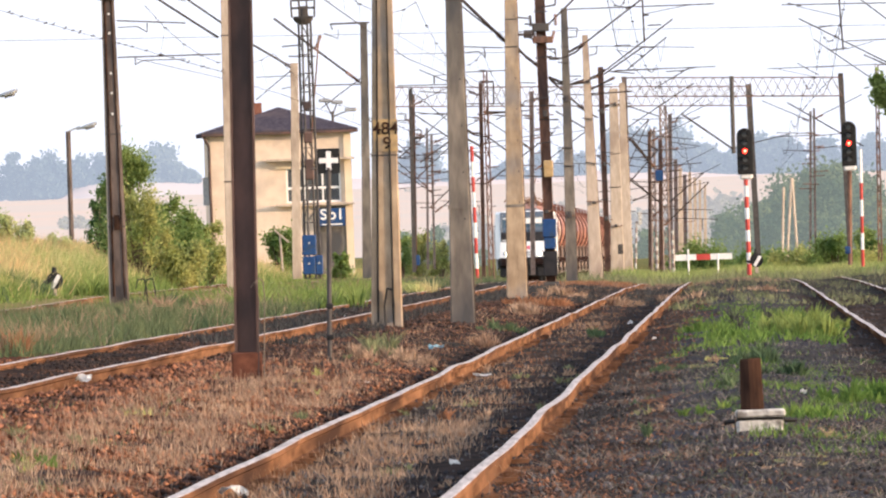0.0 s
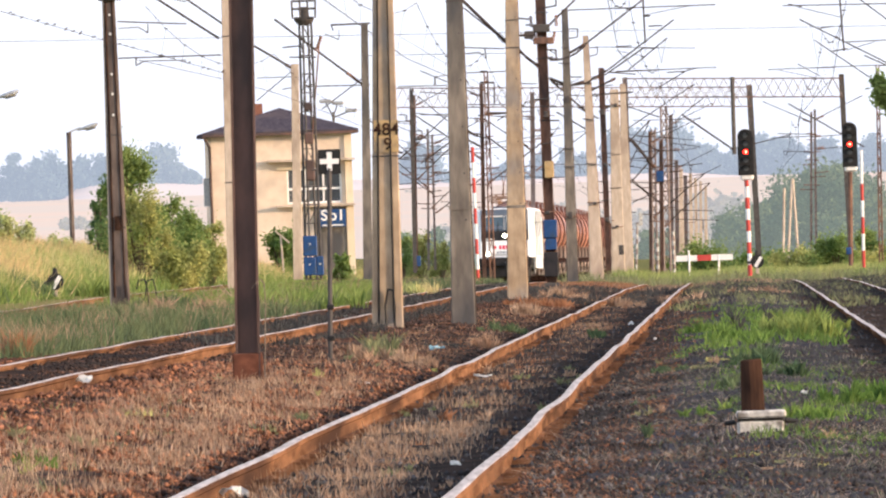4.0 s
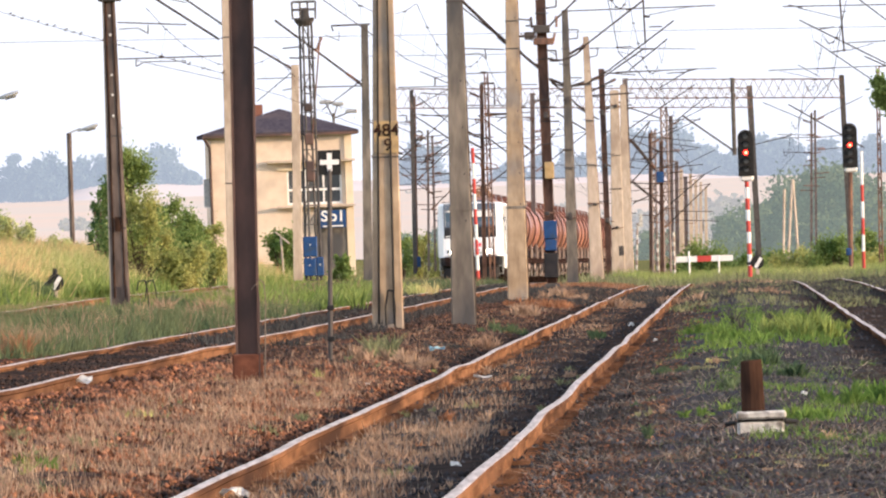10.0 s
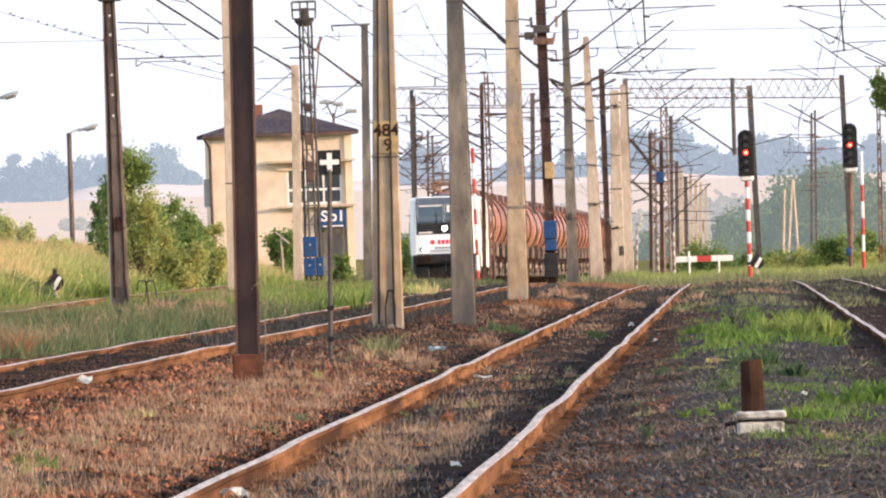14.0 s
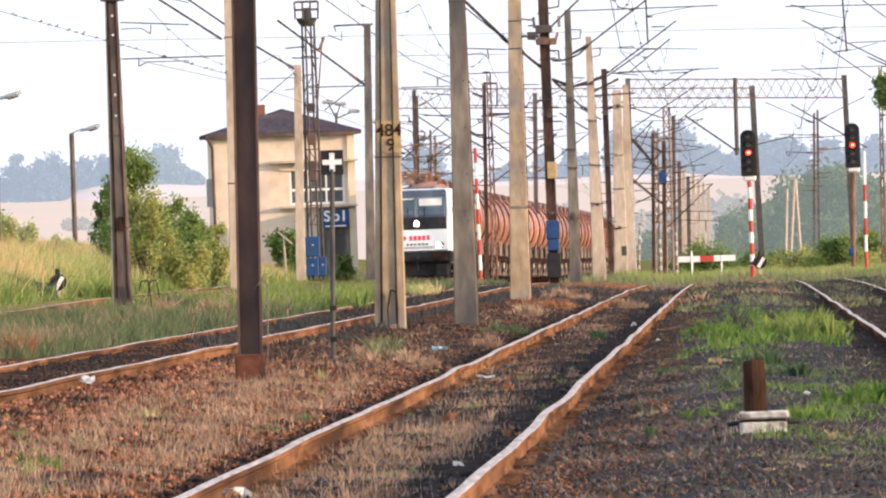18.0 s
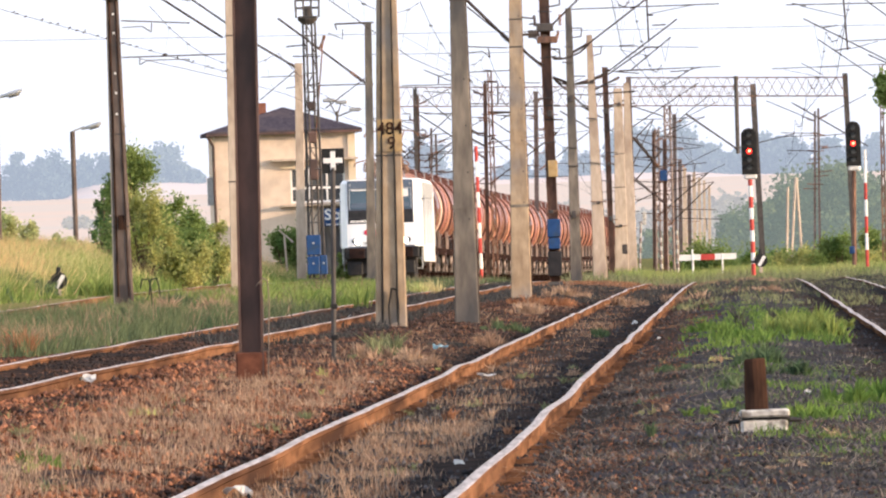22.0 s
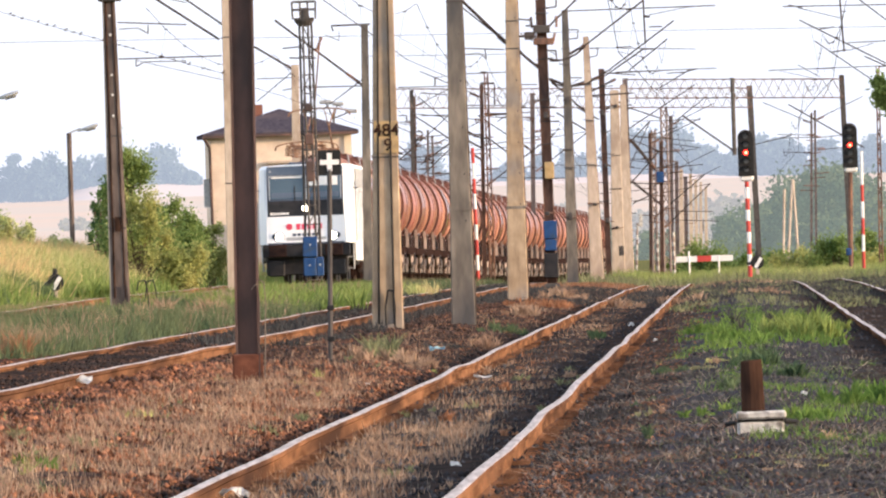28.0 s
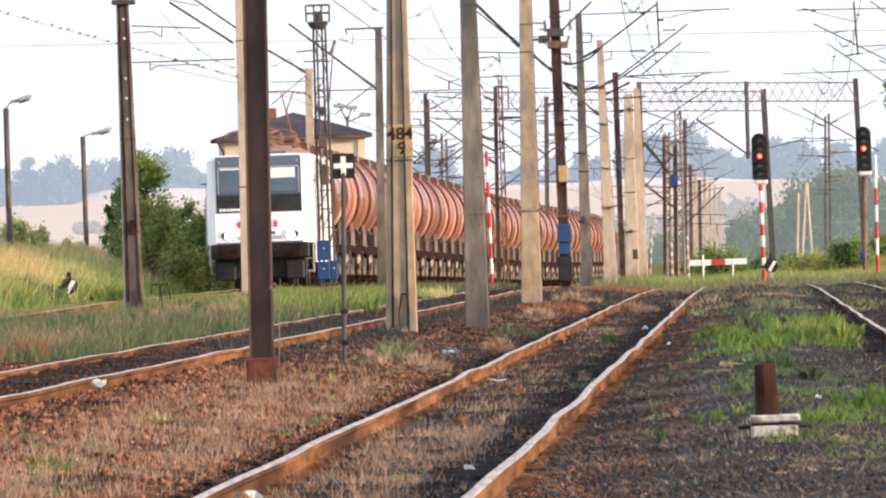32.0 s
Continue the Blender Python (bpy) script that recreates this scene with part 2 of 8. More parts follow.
MAT = dict(
    soil=shader("soil", (0.045, 0.026, 0.020), (0.165, 0.076, 0.047), scale=2.6, rough=1.0, bump=1.0, c3=(0.040, 0.032, 0.032), c3_at=0.52, scale3=0.7, bump_scale=24.0),
    # oily dark ballast; rail shadow is put into the same colour
    bed=shader("oily_shaded_ballast", (0.022, 0.020, 0.020), (0.052, 0.040, 0.036), scale=4.0, rough=1.0, bump=1.0, c3=(0.10, 0.058, 0.040), c3_at=0.62, scale3=0.5, bump_scale=24.0),
    # dark soil on the right; the bluish shade over it is in the colour
    soil_dark=shader("dark_shaded_soil", (0.027, 0.028, 0.034), (0.076, 0.071, 0.075), scale=3.2, rough=1.0, bump=1.0, c3=(0.048, 0.053, 0.066), c3_at=0.56, scale3=0.45, bump_scale=24.0),
    turf=shader("turf", (0.10, 0.11, 0.04), (0.22, 0.19, 0.08), scale=1.2, rough=1.0, bump=0.6),
    # far stubble: haze put in as emission
    field=haze_glow("stubble_field", (0.42, 0.33, 0.27), (0.37, 0.33, 0.29), 0.006, (0.63, 0.54, 0.52), 0.44),
    rail=shader("rail_rust", (0.07, 0.036, 0.022), (0.25, 0.13, 0.074), scale=7.0, rough=0.75, bump=0.4, c3=(0.05, 0.03, 0.024), c3_at=0.55, scale3=1.6, stretch=(1, 0.045, 1)),
    rail_top=shader("rail_top", (0.33, 0.24, 0.195), (0.54, 0.44, 0.385), scale=1.0, rough=0.45, metal=0.45, c3=(0.23, 0.15, 0.105), c3_at=0.53, scale3=0.6, stretch=(34, 0.9, 1)),
    stone=shader("ballast_stone", (0.050, 0.029, 0.024), (0.30, 0.135, 0.076), scale=14.0, rough=0.95, vary=0.7, c3=(0.045, 0.034, 0.033), c3_at=0.55, scale3=0.8),
    # dark stones, with the same bluish shade put into their colour
    stone_shade=shader("dark_shaded_stone", (0.028, 0.029, 0.034), (0.108, 0.100, 0.102), scale=12.0, rough=0.95, vary=0.6, c3=(0.035, 0.036, 0.042), c3_at=0.52, scale3=0.4),
    straw=leafy("dry_grass", (0.22, 0.135, 0.095), (0.48, 0.345, 0.24), scale=1.3),
    pale_leaf=leafy("pale_leaf", (0.36, 0.42, 0.18), (0.60, 0.57, 0.30), scale=0.9, through_light=0.5),
    rustgrass=leafy("rusty_grass", (0.20, 0.085, 0.045), (0.38, 0.20, 0.115), scale=0.9),
    # dark weeds, cooled in colour for the shade on the right
    darkweed=leafy("dark_weed", (0.036, 0.040, 0.042), (0.086, 0.084, 0.082), scale=0.8),
    green=leafy("fresh_grass", (0.075, 0.145, 0.035), (0.17, 0.25, 0.065), scale=0.8),
    greygreen=leafy("tall_grass", (0.14, 0.18, 0.09), (0.26, 0.25, 0.14), scale=0.5),
    meadow=leafy("meadow_grass", (0.26, 0.38, 0.12), (0.80, 0.56, 0.31), scale=0.45, through_light=0.5),
    ochre_grass=leafy("ochre_grass", (0.46, 0.27, 0.12), (0.80, 0.54, 0.30), scale=0.5, through_light=0.5),
    pale_stem=leafy("pale_stem", (0.17, 0.145, 0.12), (0.40, 0.34, 0.28), scale=1.3),
    rise_grass=leafy("rise_grass", (0.13, 0.24, 0.06), (0.44, 0.42, 0.17), scale=0.25, through_light=0.5),
    moss=leafy("moss_grass", (0.068, 0.095, 0.06), (0.155, 0.17, 0.115), scale=1.2),
    leaf=leafy("bush_leaf", (0.12, 0.20, 0.065), (0.27, 0.33, 0.11), scale=0.9, through_light=0.45),
    leaf_dark=leafy("dark_leaf", (0.07, 0.14, 0.06), (0.13, 0.21, 0.08), scale=0.9, through_light=0.35),
    leaf_light=leafy("light_leaf", (0.26, 0.31, 0.10), (0.48, 0.45, 0.18), scale=0.9, through_light=0.5),
    bark=shader("bark", (0.10, 0.07, 0.05), (0.18, 0.13, 0.09), scale=12, rough=0.95, bump=0.4),
    concrete=shader("old_concrete", (0.21, 0.160, 0.112), (0.41, 0.325, 0.235), scale=5.0, rough=0.9, bump=0.35, c3=(0.135, 0.125, 0.12), c3_at=0.55, scale3=1.7, stretch=(1, 1, 0.3), streak=(0.085, 0.068, 0.055)),
    concrete_pale=shader("pale_concrete", (0.42, 0.335, 0.26), (0.60, 0.50, 0.405), scale=5.0, rough=0.9, bump=0.25, c3=(0.27, 0.205, 0.165), c3_at=0.60, scale3=1.3, stretch=(1, 1, 0.35), streak=(0.33, 0.26, 0.20)),
    concrete_tan=shader("tan_concrete", (0.32, 0.235, 0.155), (0.50, 0.385, 0.265), scale=4.0, rough=0.9, bump=0.35, c3=(0.25, 0.23, 0.215), c3_at=0.57, scale3=1.1, stretch=(1, 1, 0.7), streak=(0.15, 0.105, 0.075)),
    sleeve_rust=shader("sleeve_rust", (0.085, 0.038, 0.027), (0.17, 0.07, 0.045), scale=9.0, rough=0.85, bump=0.3, c3=(0.05, 0.028, 0.024), c3_at=0.58, scale3=5.0),
    concrete_dark=shader("dark_concrete", (0.12, 0.108, 0.095), (0.27, 0.235, 0.195), scale=5.0, rough=0.9, bump=0.35, c3=(0.085, 0.085, 0.088), c3_at=0.54, scale3=1.5, stretch=(1, 1, 0.3), streak=(0.075, 0.065, 0.06)),
    steel_brown=shader("brown_painted_steel", (0.085, 0.055, 0.047), (0.17, 0.098, 0.078), scale=4.0, rough=0.65, bump=0.15, c3=(0.058, 0.044, 0.042), c3_at=0.55, scale3=1.5, stretch=(1, 1, 0.5)),
    concrete_brown=shader("brown_concrete", (0.085, 0.068, 0.062), (0.19, 0.15, 0.13), scale=6.0, rough=0.9, bump=0.35, c3=(0.065, 0.055, 0.055), c3_at=0.56, scale3=1.8, stretch=(1, 1, 0.25), streak=(0.055, 0.045, 0.045)),
    rust_bright=shader("orange_rust", (0.13, 0.075, 0.05), (0.32, 0.19, 0.125), scale=9.0, rough=0.7, bump=0.2),
    weed_blue=leafy("bluish_weed", (0.06, 0.10, 0.055), (0.12, 0.16, 0.085), scale=0.8),
    weed_bright=leafy("bright_weed", (0.12, 0.19, 0.05), (0.26, 0.31, 0.10), scale=0.8, through_light=0.45),
    # darker bluish copy of the tall grass, shade put into its colour
    strip_grass=leafy("shaded_tall_grass", (0.065, 0.105, 0.058), (0.17, 0.19, 0.095), scale=0.22),
    whitewash=shader("whitewash", (0.36, 0.34, 0.31), (0.66, 0.64, 0.60), scale=16.0, rough=0.95, bump=0.5, c3=(0.16, 0.145, 0.13), c3_at=0.60, scale3=9.0),
    stump_rust=shader("stump_rust", (0.026, 0.016, 0.013), (0.075, 0.040, 0.027), scale=14.0, rough=0.9, bump=0.4, c3=(0.018, 0.013, 0.012), c3_at=0.55, scale3=6.0, stretch=(1, 1, 0.3)),
    axle=shader("axle_box_rust", (0.028, 0.019, 0.017), (0.085, 0.052, 0.042), scale=5.0, rough=0.4, each=0.95),
    stone_rust_dark=shader("dark_rusty_stone", (0.028, 0.024, 0.023), (0.145, 0.082, 0.060), scale=9.0, rough=0.95, vary=0.6, c3=(0.03, 0.027, 0.028), c3_at=0.50, scale3=0.35),
    steel_rust=shader("rusty_steel", (0.115, 0.070, 0.056), (0.29, 0.165, 0.115), scale=6.0, rough=0.8, bump=0.2, c3=(0.085, 0.062, 0.06), c3_at=0.57, scale3=1.6, stretch=(1, 1, 0.4)),
    steel_dark=shader("dark_steel", (0.05, 0.045, 0.045), (0.09, 0.08, 0.075), scale=6.0, rough=0.6),
    black=shader("black_paint", (0.012, 0.012, 0.013), (0.022, 0.021, 0.02), scale=6.0, rough=0.6),
    wire=shader("wire", (0.05, 0.040, 0.037), (0.085, 0.068, 0.06), scale=4.0, rough=0.7),
    zinc=shader("galvanised", (0.32, 0.33, 0.34), (0.42, 0.43, 0.44), scale=9.0, rough=0.55, metal=0.3),
    blue=shader("blue_paint", (0.012, 0.048, 0.15), (0.02, 0.07, 0.20), scale=6.0, rough=0.55, c3=(0.03, 0.06, 0.12), c3_at=0.6, scale3=5.0),
    yellow=shader("yellow_paint", (0.38, 0.26, 0.125), (0.50, 0.36, 0.19), scale=9.0, rough=0.8, c3=(0.27, 0.215, 0.15), c3_at=0.58, scale3=3.0),
    white=shader("white_paint", (0.74, 0.73, 0.70), (0.82, 0.81, 0.79), scale=4.0, rough=0.5),
    red=shader("red_paint", (0.43, 0.05, 0.045), (0.52, 0.075, 0.06), scale=5.0, rough=0.55),
    plaster=shader("plaster", (0.64, 0.515, 0.40), (0.745, 0.615, 0.49), scale=2.2, rough=0.95, bump=0.15, c3=(0.55, 0.445, 0.36), scale3=0.6, c3_at=0.58),
    plaster_pale=shader("pale_plaster", (0.68, 0.56, 0.40), (0.74, 0.62, 0.46), scale=2.2, rough=0.95, bump=0.15),
    roofing=shader("roofing", (0.048, 0.044, 0.058), (0.085, 0.072, 0.085), scale=7.0, rough=0.85, bump=0.3, c3=(0.10, 0.08, 0.085), c3_at=0.6, scale3=0.8),
    brick=shader("brick", (0.20, 0.085, 0.062), (0.28, 0.13, 0.09), scale=10, rough=0.9),
    pane=shader("window_pane", (0.05, 0.055, 0.06), (0.09, 0.095, 0.10), scale=1.0, rough=0.12),
    loco_white=shader("loco_white", (0.76, 0.77, 0.79), (0.82, 0.83, 0.84), scale=1.2, rough=0.35),
    loco_grey=shader("loco_grey", (0.035, 0.05, 0.085), (0.05, 0.07, 0.11), scale=2.0, rough=0.45),
    loco_brow=shader("loco_brow", (0.07, 0.095, 0.14), (0.10, 0.13, 0.18), scale=2.0, rough=0.4),
    loco_seam=shader("loco_seam", (0.55, 0.58, 0.64), (0.62, 0.65, 0.70), scale=2.0, rough=0.4),
    loco_glass=shader("loco_glass", (0.05, 0.085, 0.12), (0.08, 0.125, 0.165), scale=0.8, rough=0.08),
    loco_red=shader("loco_red", (0.62, 0.04, 0.09), (0.68, 0.06, 0.11), scale=3.0, rough=0.4),
    under=shader("underframe", (0.013, 0.010, 0.011), (0.045, 0.026, 0.022), scale=4.0, rough=0.8, bump=0.3),
    tank=shader("tank_orange", (0.205, 0.066, 0.052), (0.40, 0.155, 0.115), scale=1.6, rough=0.2, c3=(0.115, 0.046, 0.04), c3_at=0.54, scale3=0.7, stretch=(1, 1, 0.5), each=0.45, gloss_each=0.25, streak=(0.13, 0.048, 0.04)),
    tank_rib=shader("tank_band", (0.075, 0.034, 0.03), (0.15, 0.064, 0.05), scale=3.0, rough=0.6),
    tank_cap=shader("tank_cap", (0.36, 0.165, 0.115), (0.52, 0.28, 0.20), scale=1.4, rough=0.3, c3=(0.22, 0.105, 0.08), scale3=0.8, each=0.45),
    tank_end=shader("tank_end", (0.40, 0.30, 0.245), (0.56, 0.44, 0.365), scale=1.4, rough=0.45, c3=(0.24, 0.155, 0.12), scale3=0.8, c3_at=0.52, each=0.35),
    loco_black=shader("loco_black", (0.012, 0.012, 0.015), (0.03, 0.028, 0.03), scale=4.0, rough=0.6),
    # rust of the far steel, lightened: distance haze put into the colour
    rust_hazed=shader("hazed_steel", (0.20, 0.155, 0.14), (0.33, 0.265, 0.24), scale=5.0, rough=0.8),
    lamp_white=glow("headlight", (1.0, 0.86, 0.62), 14.0),
    lamp_red=glow("red_aspect", (1.0, 0.03, 0.02), 4.0),
    lamp_core=glow("red_aspect_core", (1.0, 0.40, 0.20), 5.0),
    paper=shader("litter_white", (0.75, 0.75, 0.74), (0.82, 0.82, 0.80), scale=9.0, rough=0.8),
    paper_blue=shader("litter_blue", (0.30, 0.52, 0.62), (0.42, 0.62, 0.70), scale=9.0, rough=0.6),
    wood=shader("weathered_wood", (0.40, 0.33, 0.27), (0.55, 0.47, 0.40), scale=7.0, rough=0.95, stretch=(1, 1, 0.2)),
    # haze over these woods and the hill is their own emission
    far_wood=haze_glow("far_wood", (0.03, 0.05, 0.05), (0.06, 0.08, 0.07), 0.05, (0.52, 0.585, 0.735), 0.70),
    valley_wood=haze_glow("valley_wood", (0.06, 0.07, 0.06), (0.11, 0.12, 0.09), 0.08, (0.62, 0.60, 0.64), 0.66),
    far_hill=haze_glow("far_hill", (0.42, 0.33, 0.29), (0.34, 0.32, 0.31), 0.012, (0.66, 0.60, 0.64), 0.56),
    mid_wood=haze_glow("mid_wood", (0.03, 0.058, 0.036), (0.10, 0.125, 0.06), 0.25, (0.52, 0.60, 0.60), 0.31),
)


# ---- small builders
def thing(name, loc, label, category, group="", kind="", rz=0.0):
    ob = new(name)
    ob.empty_display_size = 0.3
    ob.matrix_basis = pose(*loc, 0, 0, rz)
    return tagged(ob, label, category, group, kind)


def part(name, bm, material, parent, label=""):
    me = bpy.data.meshes.new(name)
    bm.to_mesh(me)
    bm.free()
    for mt in material if isinstance(material, (list, tuple)) else [material]:
        me.materials.append(mt)
    ob = new(name, me)
    ob.parent = parent
    return tagged(ob, label)


def raw(name, verts, faces, material, parent=None, smooth=False):
    me = bpy.data.meshes.new(name)
    me.from_pydata([tuple(v) for v in verts], [], [tuple(f) for f in faces])
    me.materials.append(material)
    if smooth:
        me.shade_smooth()
    ob = new(name, me)
    ob.parent = parent
    return ob


def box(bm, c, s, m=None, bevel=0.0):
    r = bmesh.ops.create_cube(bm, size=1.0)
    vs = r["verts"]
    bmesh.ops.transform(bm, matrix=Matrix.Translation(c) @ Matrix.Diagonal((*s, 1)), verts=vs)
    if bevel:
        es = list({e for v in vs for e in v.link_edges})
        g = bmesh.ops.bevel(bm, geom=es, offset=bevel, segments=1, affect="EDGES")
        vs = list({v for f in g["faces"] for v in f.verts} | {v for v in vs if v.is_valid})
    if m is not None:
        bmesh.ops.transform(bm, matrix=m, verts=[v for v in vs if v.is_valid])
    return bm


def rod(bm, a, b, r0, r1=None, seg=8):
    """A round bar from a to b."""
    a, b = Vector(a), Vector(b)
    r1 = r0 if r1 is None else r1
    q = (b - a).to_track_quat("Z", "Y").to_matrix()
    ring = []
    for p, r in ((a, r0), (b, r1)):
        ring.append([bm.verts.new(p + q @ Vector((r * math.cos(k * math.tau / seg), r * math.sin(k * math.tau / seg), 0))) for k in range(seg)])
    for k in range(seg):
        bm.faces.new((ring[0][k], ring[0][(k + 1) % seg], ring[1][(k + 1) % seg], ring[1][k]))
    bm.faces.new(ring[0][::-1])
    bm.faces.new(ring[1])
    return bm


def loft(bm, rings, close_ends=True, smooth=False):
    """Joins rings of points into one skin."""
    rs = [[bm.verts.new(p) for p in ring] for ring in rings]
    n = len(rs[0])
    for a, b in zip(rs, rs[1:]):
        for k in range(n):
            f = bm.faces.new((a[k], a[(k + 1) % n], b[(k + 1) % n], b[k]))
            f.smooth = smooth
    if close_ends:
        bm.faces.new(rs[0][::-1])
        bm.faces.new(rs[-1])
    return bm


def path_tube(bm, pts, r, seg=5):
    for a, b in zip(pts, pts[1:]):
        rod(bm, a, b, r, r, seg)
    return bm


def B():
    return bmesh.new()


# ---- the lie of the land
def track_x(y, u=0.0):
    """Across-track place of the near track's middle line, or of a line u to its right."""
    return 0.01928 * (y - 78.3) - 0.733 + u


CREST_Y = [0, 405, 477, 545, 666, 815, 1028, 1260, 1600, 2200, 4300, 4950]
CREST_Z = [0, 0, -0.09, -0.27, -0.64, -1.10, -1.30, -1.2, -0.3, 4.2, 18.8, 19.2]
CROSS_U = [-200, -40, -24, -18, -14.5, -12.5, -9, -7, -5.6, -4.75, -3.9, -2.35, -1.15, -0.85, 0, 0.85, 1.2, 2.4, 3.6, 4.75, 6, 9, 40, 200]
CROSS_Z = [2.0, 2.0, 1.85, 1.25, 0.36, 0.30, 0.20, 0.13, 0.13, 0.09, 0.06, 0.05, -0.06, -0.145, -0.14, -0.145, -0.09, 0.0, -0.07, -0.13, -0.05, 0.0, 0.1, 0.2]


def ground_z(x, y):
    u = x - track_x(min(y, 756.0))
    fade = max(0.0, min(1.0, (2000 - y) / 900))
    return float(np.interp(y, CREST_Y, CREST_Z)) + float(np.interp(u, CROSS_U, CROSS_Z)) * fade


# the track that the train runs on: distance, place across, height of the rail heads
LINE_Y = [172, 274, 346, 421, 474, 525, 624, 716, 802, 1028, 1260, 1620, 1980]
LINE_X = [-11.2, -8.85, -7.15, -5.43, -4.24, -2.98, -0.50, 1.85, 4.28, 9.7, 12.8, 17.4, 21.8]
LINE_Z = [0.05, 0.22, 0.42, 0.46, 0.34, 0.20, -0.12, -0.44, -0.67, -0.92, -0.9, -0.8, -0.6]


def line_x(y):
    """Smooth curve through LINE_X."""
    k = max(0, min(len(LINE_Y) - 2, sum(1 for v in LINE_Y if v <= y) - 1))
    def slope(j):
        j0, j1 = max(0, j - 1), min(len(LINE_Y) - 1, j + 1)
        return (LINE_X[j1] - LINE_X[j0]) / (LINE_Y[j1] - LINE_Y[j0])
    h = LINE_Y[k + 1] - LINE_Y[k]
    s = (y - LINE_Y[k]) / h
    return ((2 * s**3 - 3 * s**2 + 1) * LINE_X[k] + (s**3 - 2 * s**2 + s) * h * slope(k)
            + (-2 * s**3 + 3 * s**2) * LINE_X[k + 1] + (s**3 - s**2) * h * slope(k + 1))


def line_z(y):
    return float(np.interp(y, LINE_Y, LINE_Z))


# ground: one sheet to the horizon
gx = np.unique(np.concatenate([np.linspace(-900, -40, 14), np.linspace(-40, -16, 17), np.linspace(-16, 34, 101), np.linspace(-8, 9, 119), np.linspace(34, 60, 10), np.linspace(60, 900, 14)]))
gy = np.unique(np.concatenate([np.linspace(-60, -12, 12), np.linspace(-12, 55, 150), np.linspace(55, 215, 241), np.linspace(215, 605, 171), np.linspace(605, 1440, 60), np.linspace(1440, 4950, 40)]))
gv, gf, gm = [], [], []
nx = len(gx)
for j, yy in enumerate(gy):
    for i, xx in enumerate(gx):
        px = xx if yy < 720 else xx * (1 + (yy - 720) / 2200)
        z = ground_z(px, yy)
        if 55 < yy < 605 and -20 < xx < 40:
            z += 0.035 * noise.noise((xx * 0.9, yy * 0.25, 0.0)) + 0.02 * noise.noise((xx * 3, yy * 1.0, 4.0))
        if 175 < yy < 1950 and abs(px - line_x(yy)) < 1.8:
            z = min(z, line_z(yy) - 0.15)
        gv.append((px, yy, z))
        if j < len(gy) - 1 and i < nx - 1:
            a = j * nx + i
            gf.append((a, a + 1, a + nx + 1, a + nx))
            u = px - track_x(yy)
            edge = 0.45 * noise.noise((xx * 0.6, yy * (0.17 if yy > 60 else 0.5), 9.0)) + 0.35 * noise.noise((xx * 2.3, yy * (0.6 if yy > 60 else 1.9), 5.0))
            wide = 1.6 * noise.noise((xx * 0.35, yy * 0.12, 3.0))
            bed = min(abs(u), abs(u - 4.78)) < 1.45 + edge or abs(u + 4.75) < 1.0 + edge
            gm.append(2 if yy > 1600 else 1 if bed and yy < 605 else 3 if u + wide < -6.6 or yy > 547 or u + wide > 7 else 4 if u + wide * 0.6 + edge > 1.15 else 0)
ground = raw("ground", gv, gf, MAT["soil"], smooth=True)
for nm in ("bed", "field", "turf", "soil_dark"):
    ground.data.materials.append(MAT[nm])
ground.data.polygons.foreach_set("material_index", gm)
tagged(ground, "rust-brown ballast and dark soil with shade in its colour between railway tracks", "ground", kind="structure")


# ---- tracks
RAIL = [(-0.07, -0.16), (0.07, -0.16), (0.07, -0.145), (0.012, -0.125), (0.010, -0.05), (0.035, -0.035), (0.035, -0.004), (0.028, 0.0), (-0.028, 0.0), (-0.035, -0.004), (-0.035, -0.035), (-0.010, -0.05), (-0.012, -0.125), (-0.07, -0.145)]


def lay_rail(parent, xf, zf, y0, y1, side, seed, wob=0.014):
    step, rings, y = 1.1, [], y0
    while y <= y1:
        x = xf(y) + side * 0.7525 + wob * noise.noise((seed, y * 0.09, 1.0)) * 1.6
        z = zf(y) + wob * 1.5 * noise.noise((seed * 0.2, y * 0.11, 7.0))
        rings.append([(x + a, y, z + b) for a, b in RAIL])
        y += step * (1.4 + max(0, y) / 150)
    bm = B()
    loft(bm, rings)
    bmesh.ops.recalc_face_normals(bm, faces=bm.faces[:])
    ob = part("rail", bm, [MAT["rail"], MAT["rail_top"]], parent, "rusty rail with a worn bright running surface")
    for p in ob.data.polygons:
        if abs(p.normal.z) > 0.6 and len(p.vertices) == 4 and ob.data.vertices[p.vertices[0]].co.z > zf(ob.data.vertices[p.vertices[0]].co.y) - 0.03:
            p.material_index = 1


def sleepers(parent, xf, zf, y0, y1, step=0.65):
    bm = B()
    box(bm, (0, 0, 0), (2.5, 0.25, 0.14), bevel=0.015)
    me = bpy.data.meshes.new("sleeper")
    bm.to_mesh(me)
    bm.free()
    me.materials.append(MAT["bark"])
    y, k = y0, 0
    while y < y1 and k < 300:
        ob = new("sleeper", me)
        ob.parent = parent
        ob.matrix_basis = pose(xf(y), y, zf(y) - 0.245 + 0.008 * noise.noise((0, y * 3, 2)), 0, 0, 1.5 * noise.noise((3, y * 5, 1)))
        y += step
        k += 1


def crest(y):
    return float(np.interp(y, CREST_Y, CREST_Z))


